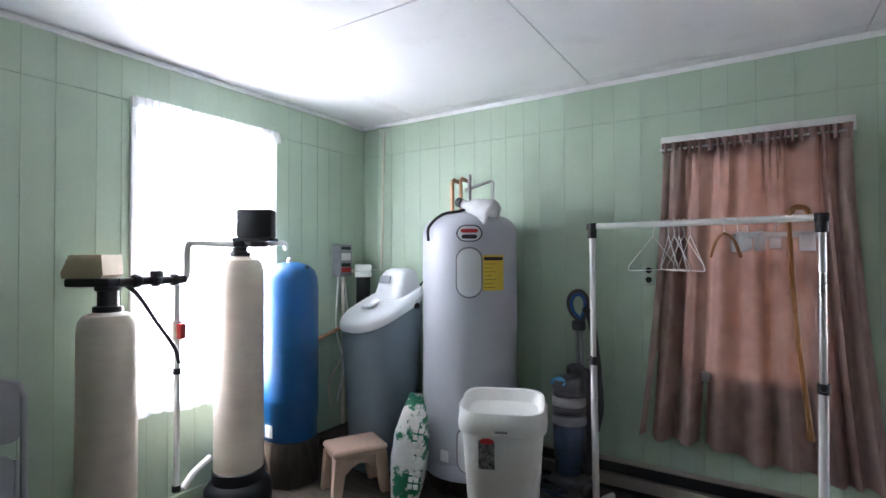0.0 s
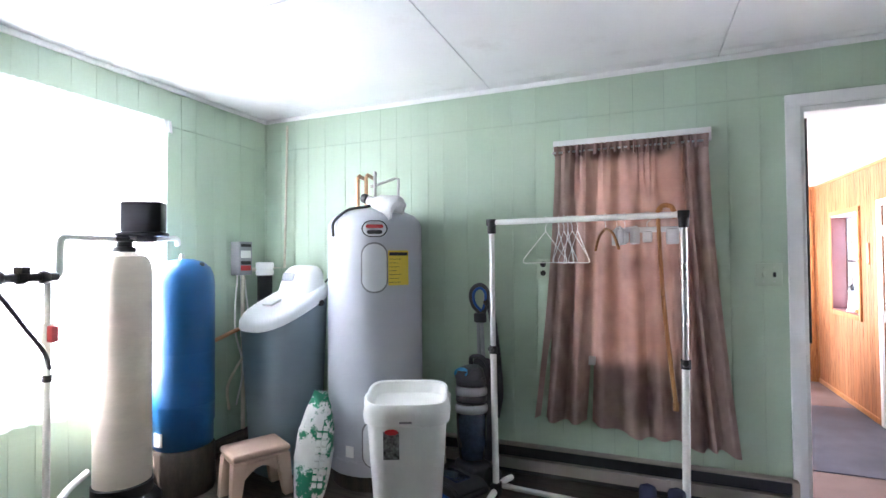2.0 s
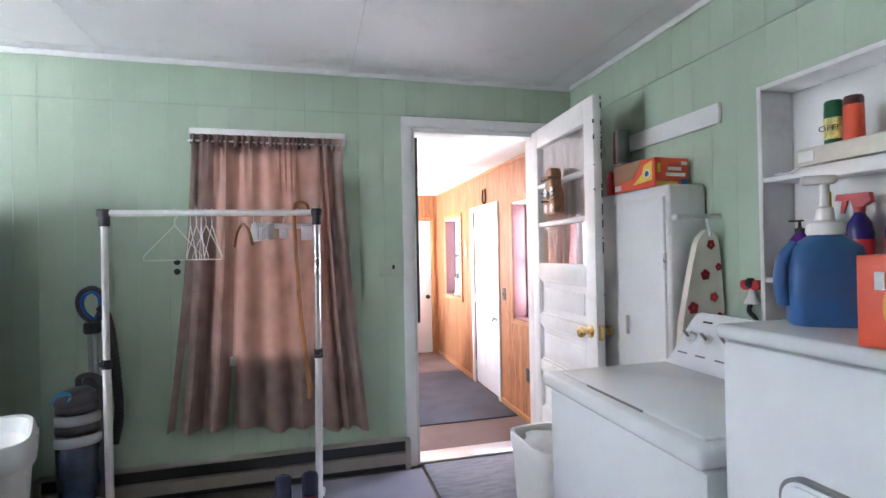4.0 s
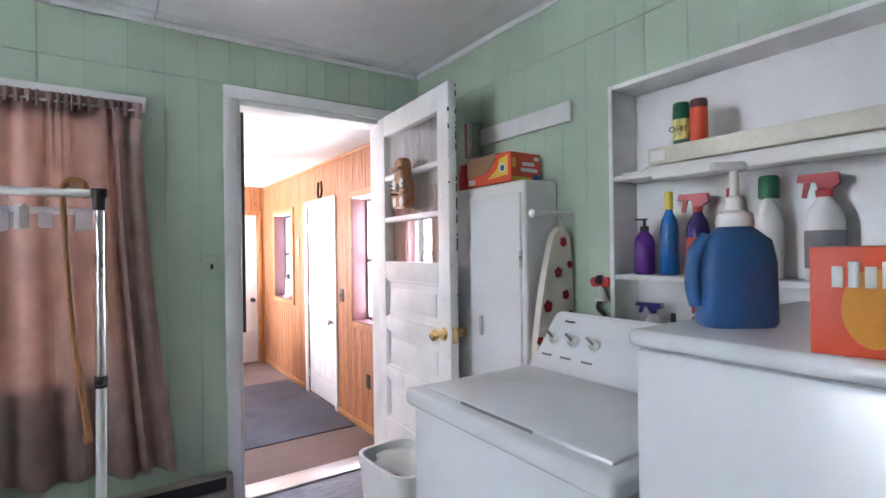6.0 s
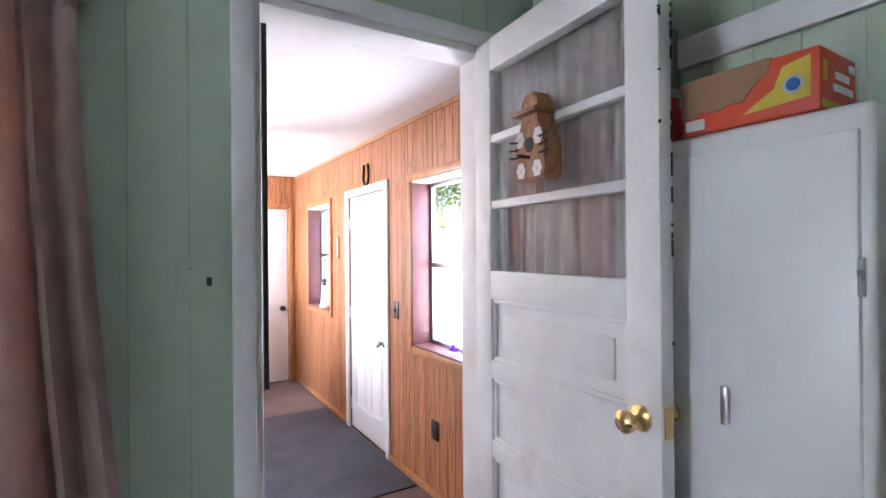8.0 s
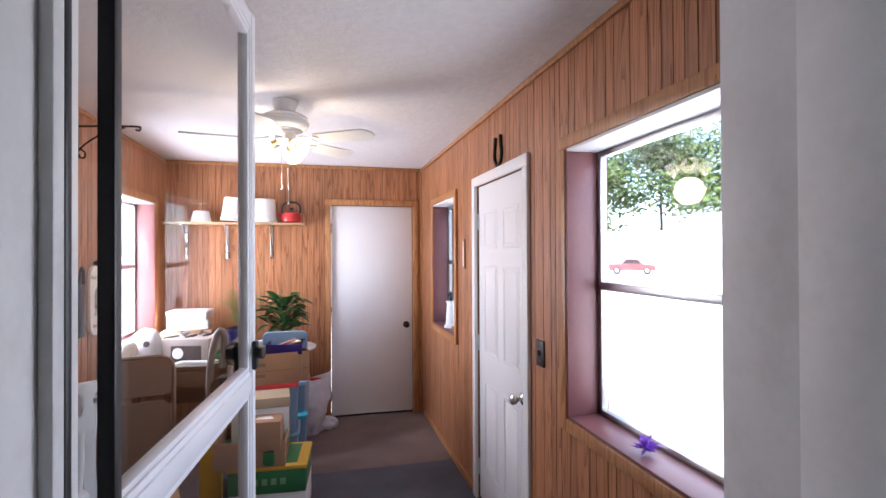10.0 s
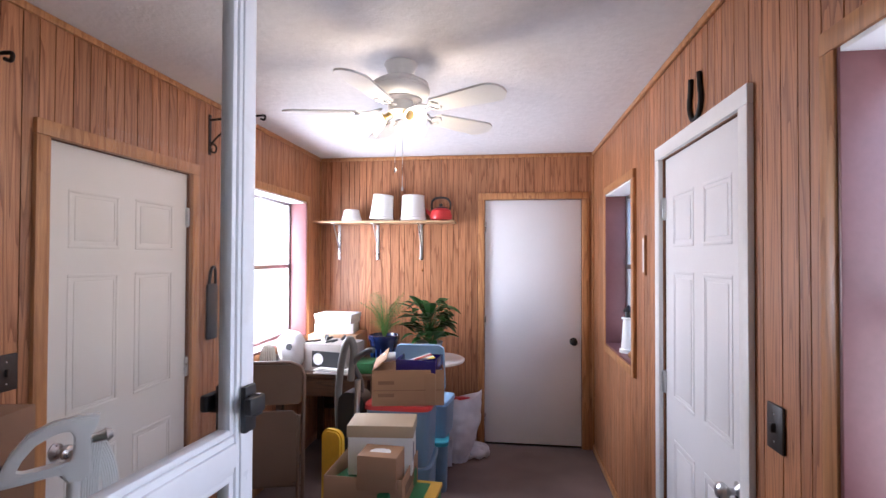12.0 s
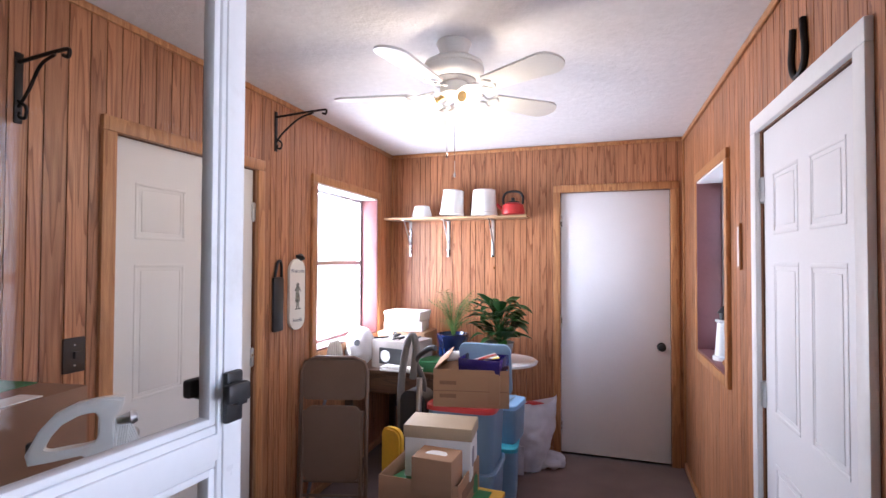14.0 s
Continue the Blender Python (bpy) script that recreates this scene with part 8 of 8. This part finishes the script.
for k in range(7):
    x = 0.08 + 0.006 * k
    tubepart("cord", [(x, 0.02, 1.06), (x + 0.035, 0.025, 0.95), (x + 0.045, 0.02, 0.75), (x + 0.02, 0.015, 0.62), (x - 0.01, 0.015, 0.75), (x - 0.01, 0.02, 0.95), (x, 0.02, 1.06)], 0.0035, M_PVC, sm, smooth_n=5, seg=6)
lathepart("cord_hook", [(0.012, 0), (0.016, 0.03), (0.02, 0.035), (0.012, 0.05)], M_STEEL, sm, pose(0.09, 0, 1.06, 0, 80), seg=14)
boxpart("switch", (-0.112, -0.1, -0.012, 0.012, 0.99, 1.03), M_BLACK, sm, 0.003)

into_porch(built)

# ---------------------------------------------------------------- outdoors
M_DRIVE = mat("pale_concrete", (0.42, 0.41, 0.39), 0.9, vary=0.1, scale=0.6, fine=30, bump=0.3)
bm = bmesh.new()
rect(bm, -600, 600, -600, 600, -0.9, -0.5)
tagged(part("ground", bm, M_DRIVE, None, smooth=False), "sun-bleached pale concrete and gravel yard", "ground", "", "structure")
M_BARK = mat("bark", (0.09, 0.065, 0.045), 0.9, vary=0.3, scale=6, fine=40, bump=0.8)
M_TREE = mat_cloth("tree_leaf", (0.12, 0.18, 0.07), 0.35)


def tree(label, x, y, h, r, seed, leaves=2600):
    rnd = random.Random(seed)
    e = thing("tree", label, "tree", pose(x, y, -0.5), "trees beyond the yard")
    bm = bmesh.new()
    tube(bm, curve_pts([(0, 0, 0), (0.1, 0.05, h * 0.25), (0.0, 0.1, h * 0.5), (0.1, 0, h * 0.8)], 5), 0.28, 10, 0.06)
    limbs = []
    for k in range(11):
        a, z0 = rnd.uniform(0, 6.28), rnd.uniform(0.22, 0.7) * h
        tip = Vector((math.cos(a) * r * rnd.uniform(0.5, 0.85), math.sin(a) * r * rnd.uniform(0.5, 0.85), z0 + rnd.uniform(0.08, 0.28) * h))
        limbs.append(tip)
        tube(bm, curve_pts([(0.03, 0.05, z0), (tip.x * 0.5, tip.y * 0.5, z0 + 0.4 * (tip.z - z0) + 0.2), tip], 4), 0.1, 7, 0.02)
    part("trunk", bm, M_BARK, e)
    verts, faces = [], []
    clumps = limbs + [Vector((rnd.uniform(-0.6, 0.6) * r, rnd.uniform(-0.6, 0.6) * r, rnd.uniform(0.4, 1.0) * h)) for _ in range(26)]
    for k in range(leaves):
        c = rnd.choice(clumps)
        p = c + Vector((rnd.gauss(0, 1), rnd.gauss(0, 1), rnd.gauss(0, 0.75))) * r * 0.17
        n1 = Vector((rnd.uniform(-1, 1), rnd.uniform(-1, 1), rnd.uniform(-1, 1))).normalized()
        n2 = n1.orthogonal().normalized()
        s = rnd.uniform(0.1, 0.2) * h / 8
        i = len(verts)
        verts += [p - n1 * s, p + n2 * s * 0.5, p + n1 * s, p - n2 * s * 0.5]
        faces.append((i, i + 1, i + 2, i + 3))
    me = bpy.data.meshes.new("crown")
    me.from_pydata([tuple(v) for v in verts], [], faces)
    me.materials.append(M_TREE)
    ob = new("crown", me)
    ob.parent = e
    tagged(ob, kind="stuff")
    return e


tree("tall leafy tree beyond the yard in full sun", 47.0, 62.0, 22.0, 9.0, 1, 9000)
tree("broad leafy tree beyond the yard in full sun", 60.0, 58.0, 21.0, 10.0, 2, 9000)
tree("smaller leafy tree beyond the white building", 39.0, 66.0, 15.0, 6.5, 3, 7000)

# long low white building across the yard
M_SIDING = mat("white_siding", (0.78, 0.78, 0.77), 0.6, vary=0.04, stretch=(1, 1, 8))
lg = thing("low_building", "long low white outbuilding across the yard", "building", pose(41.5, 52.0, -0.5, 0, 0, -39))
bm = bmesh.new()
rect(bm, -18, 24, 0, 5, 0, 4.4, 0.02)
part("wall", bm, M_SIDING, lg)
bm = bmesh.new()
slab(bm, [(-18.3, 4.4), (24.3, 4.4), (24.3, 4.6), (-18.3, 4.6)], 5.6, pose(0, -0.3, 0))
part("roof", bm, M_SIDING, lg)
for x in (6.5, 9.0):
    w_ = boxpart("window", (x, x + 2.2, -0.03, 0.05, 0.9, 2.6), M_GREYP, lg, 0.01)
car = thing("parked_car", "red parked pickup car in the sunny yard", "car", pose(30.5, 45.0, -0.5, 0, 0, -35))
M_CAR = mat("car_red", (0.5, 0.05, 0.05), 0.3, vary=0.03, coat=0.5)
bm = bmesh.new()
slab(bm, [(-2.1, 0.35), (2.1, 0.35), (2.15, 0.6), (2.05, 0.85), (1.0, 0.95), (0.55, 1.42), (-0.55, 1.45), (-0.95, 0.98), (-2.1, 0.95)], 1.7, pose(0, -0.85, 0))
bmesh.ops.bevel(bm, geom=bm.edges[:], offset=0.05, segments=2, affect="EDGES")
part("body", bm, M_CAR, car)
bm = bmesh.new()
slab(bm, [(0.85, 0.97), (0.48, 1.36), (-0.5, 1.38), (-0.8, 1.0)], 1.72, pose(0, -0.86, 0))
part("window", bm, M_BLACK, car)
for x in (-1.35, 1.35):
    for y in (-0.78, 0.78):
        w_ = lathepart("wheel", [(0.2, -0.1), (0.33, -0.1), (0.34, 0), (0.33, 0.1), (0.2, 0.1)], M_BLACK, car, pose(x, y, 0.34, 90), seg=24)
        lathepart("rim", [(0.05, -0.11), (0.2, -0.105), (0.2, 0.105), (0.05, 0.11)], M_STEEL, w_, pose(x, y, 0.34, 90), seg=18)

# ---------------------------------------------------------------- wall boards and ceiling trim
W1 = (0.105, 0.14, 0.165, 0.155, 0.12)
rows_l = [(F, SEAM - 0.001), (SEAM + 0.002, ZC)]
def grow(h, w):
    return (h[0] - w, h[1] + w, h[2] - w, h[3] + w)
dh = (DX0 - 0.02, DX1 + 0.02, F - 0.02, DTOP + 0.02)
boards(wall_b, "plank", "y", YB, -1, uneven(XA + 0.008, XC, W1, 3), rows_l, [dh, curtain_hole], M_GREEN, 0.0016, 0.006)
boards(wall_a, "plank", "x", XA, 1, uneven(YS, YB - 0.008, W1, 7), rows_l, [win_a], M_GREEN, 0.0016, 0.006)
boards(wall_c, "plank", "x", XC, -1, uneven(YS, YB - 0.008, W1, 11), rows_l, [(0.62, 1.99, 1.12, 2.16)], M_GREEN, 0.0016, 0.006)
W2 = (0.045, 0.06, 0.075, 0.09, 0.05)
boards(wall_r, "plank", "x", XR, -1, uneven(YQ, YE, W2, 2), [(0.0, ZP)], [big_win, far_win, side_door], M_PANEL, 0.0045, 0.006)
boards(wall_l, "plank", "x", XL, 1, uneven(YQ, YE, W2, 4), [(0.0, ZP)], [left_door, left_win], M_PANEL, 0.0045, 0.006)
boards(wall_e, "plank", "y", YE, -1, uneven(XL + 0.006, XR - 0.006, W2, 6), [(0.0, ZP)], [end_door], M_PANEL, 0.0045, 0.006)


def strip(name, label, x0, x1, y0, y1, z0, z1, material, r=0.005):
    ob = boxpart(name, (x0, x1, y0, y1, z0, z1), material, None, r)
    return tagged(ob, label, "trim", "", "structure")


for dims in ((XA + 0.008, XC - 0.008, YB - 0.026, YB - 0.008), (XA + 0.008, XA + 0.026, YS, YB - 0.026), (XC - 0.026, XC - 0.008, YS, YB - 0.026)):
    strip("trim", "white painted ceiling moulding", *dims, ZC - 0.032, ZC - 0.001, M_WHITE, 0.008)
built = names_now()
for dims in ((XR - 0.022, XR - 0.006, YQ, YE - 0.022), (XL + 0.006, XL + 0.022, YQ, YE - 0.022), (XL + 0.006, XR - 0.006, YE - 0.022, YE - 0.006)):
    strip("trim", "pine ceiling moulding", *dims, ZP - 0.03, ZP - 0.001, M_TRIM, 0.006)
for dims in ((XR - 0.02, XR - 0.006, YQ, side_door[0] - 0.06), (XR - 0.02, XR - 0.006, side_door[1] + 0.06, YE - 0.02), (XL + 0.006, XL + 0.02, left_door[1] + 0.06, YE), (XL + 0.02, end_door[0] - 0.06, YE - 0.02, YE - 0.006)):
    strip("baseboard", "pine baseboard along the porch floor", *dims, 0.0, 0.05, M_TRIM, 0.004)
into_porch(built)
strip("baseboard", "green painted baseboard", XA + 0.008, XA + 0.022, YS, YB - 0.01, F, F + 0.08, M_GREEN, 0.004)
built = names_now()
strip("trim", "pine corner moulding", XL + 0.006, XL + 0.02, YE - 0.02, YE - 0.006, 0.05, ZP - 0.03, M_TRIM, 0.004)
strip("trim", "pine corner moulding", XR - 0.02, XR - 0.006, YE - 0.02, YE - 0.006, 0.05, ZP - 0.03, M_TRIM, 0.004)
into_porch(built)
strip("trim", "thin green corner strip", XA + 0.008, XA + 0.02, YB - 0.02, YB - 0.008, F, ZC - 0.03, M_GREEN, 0.004)
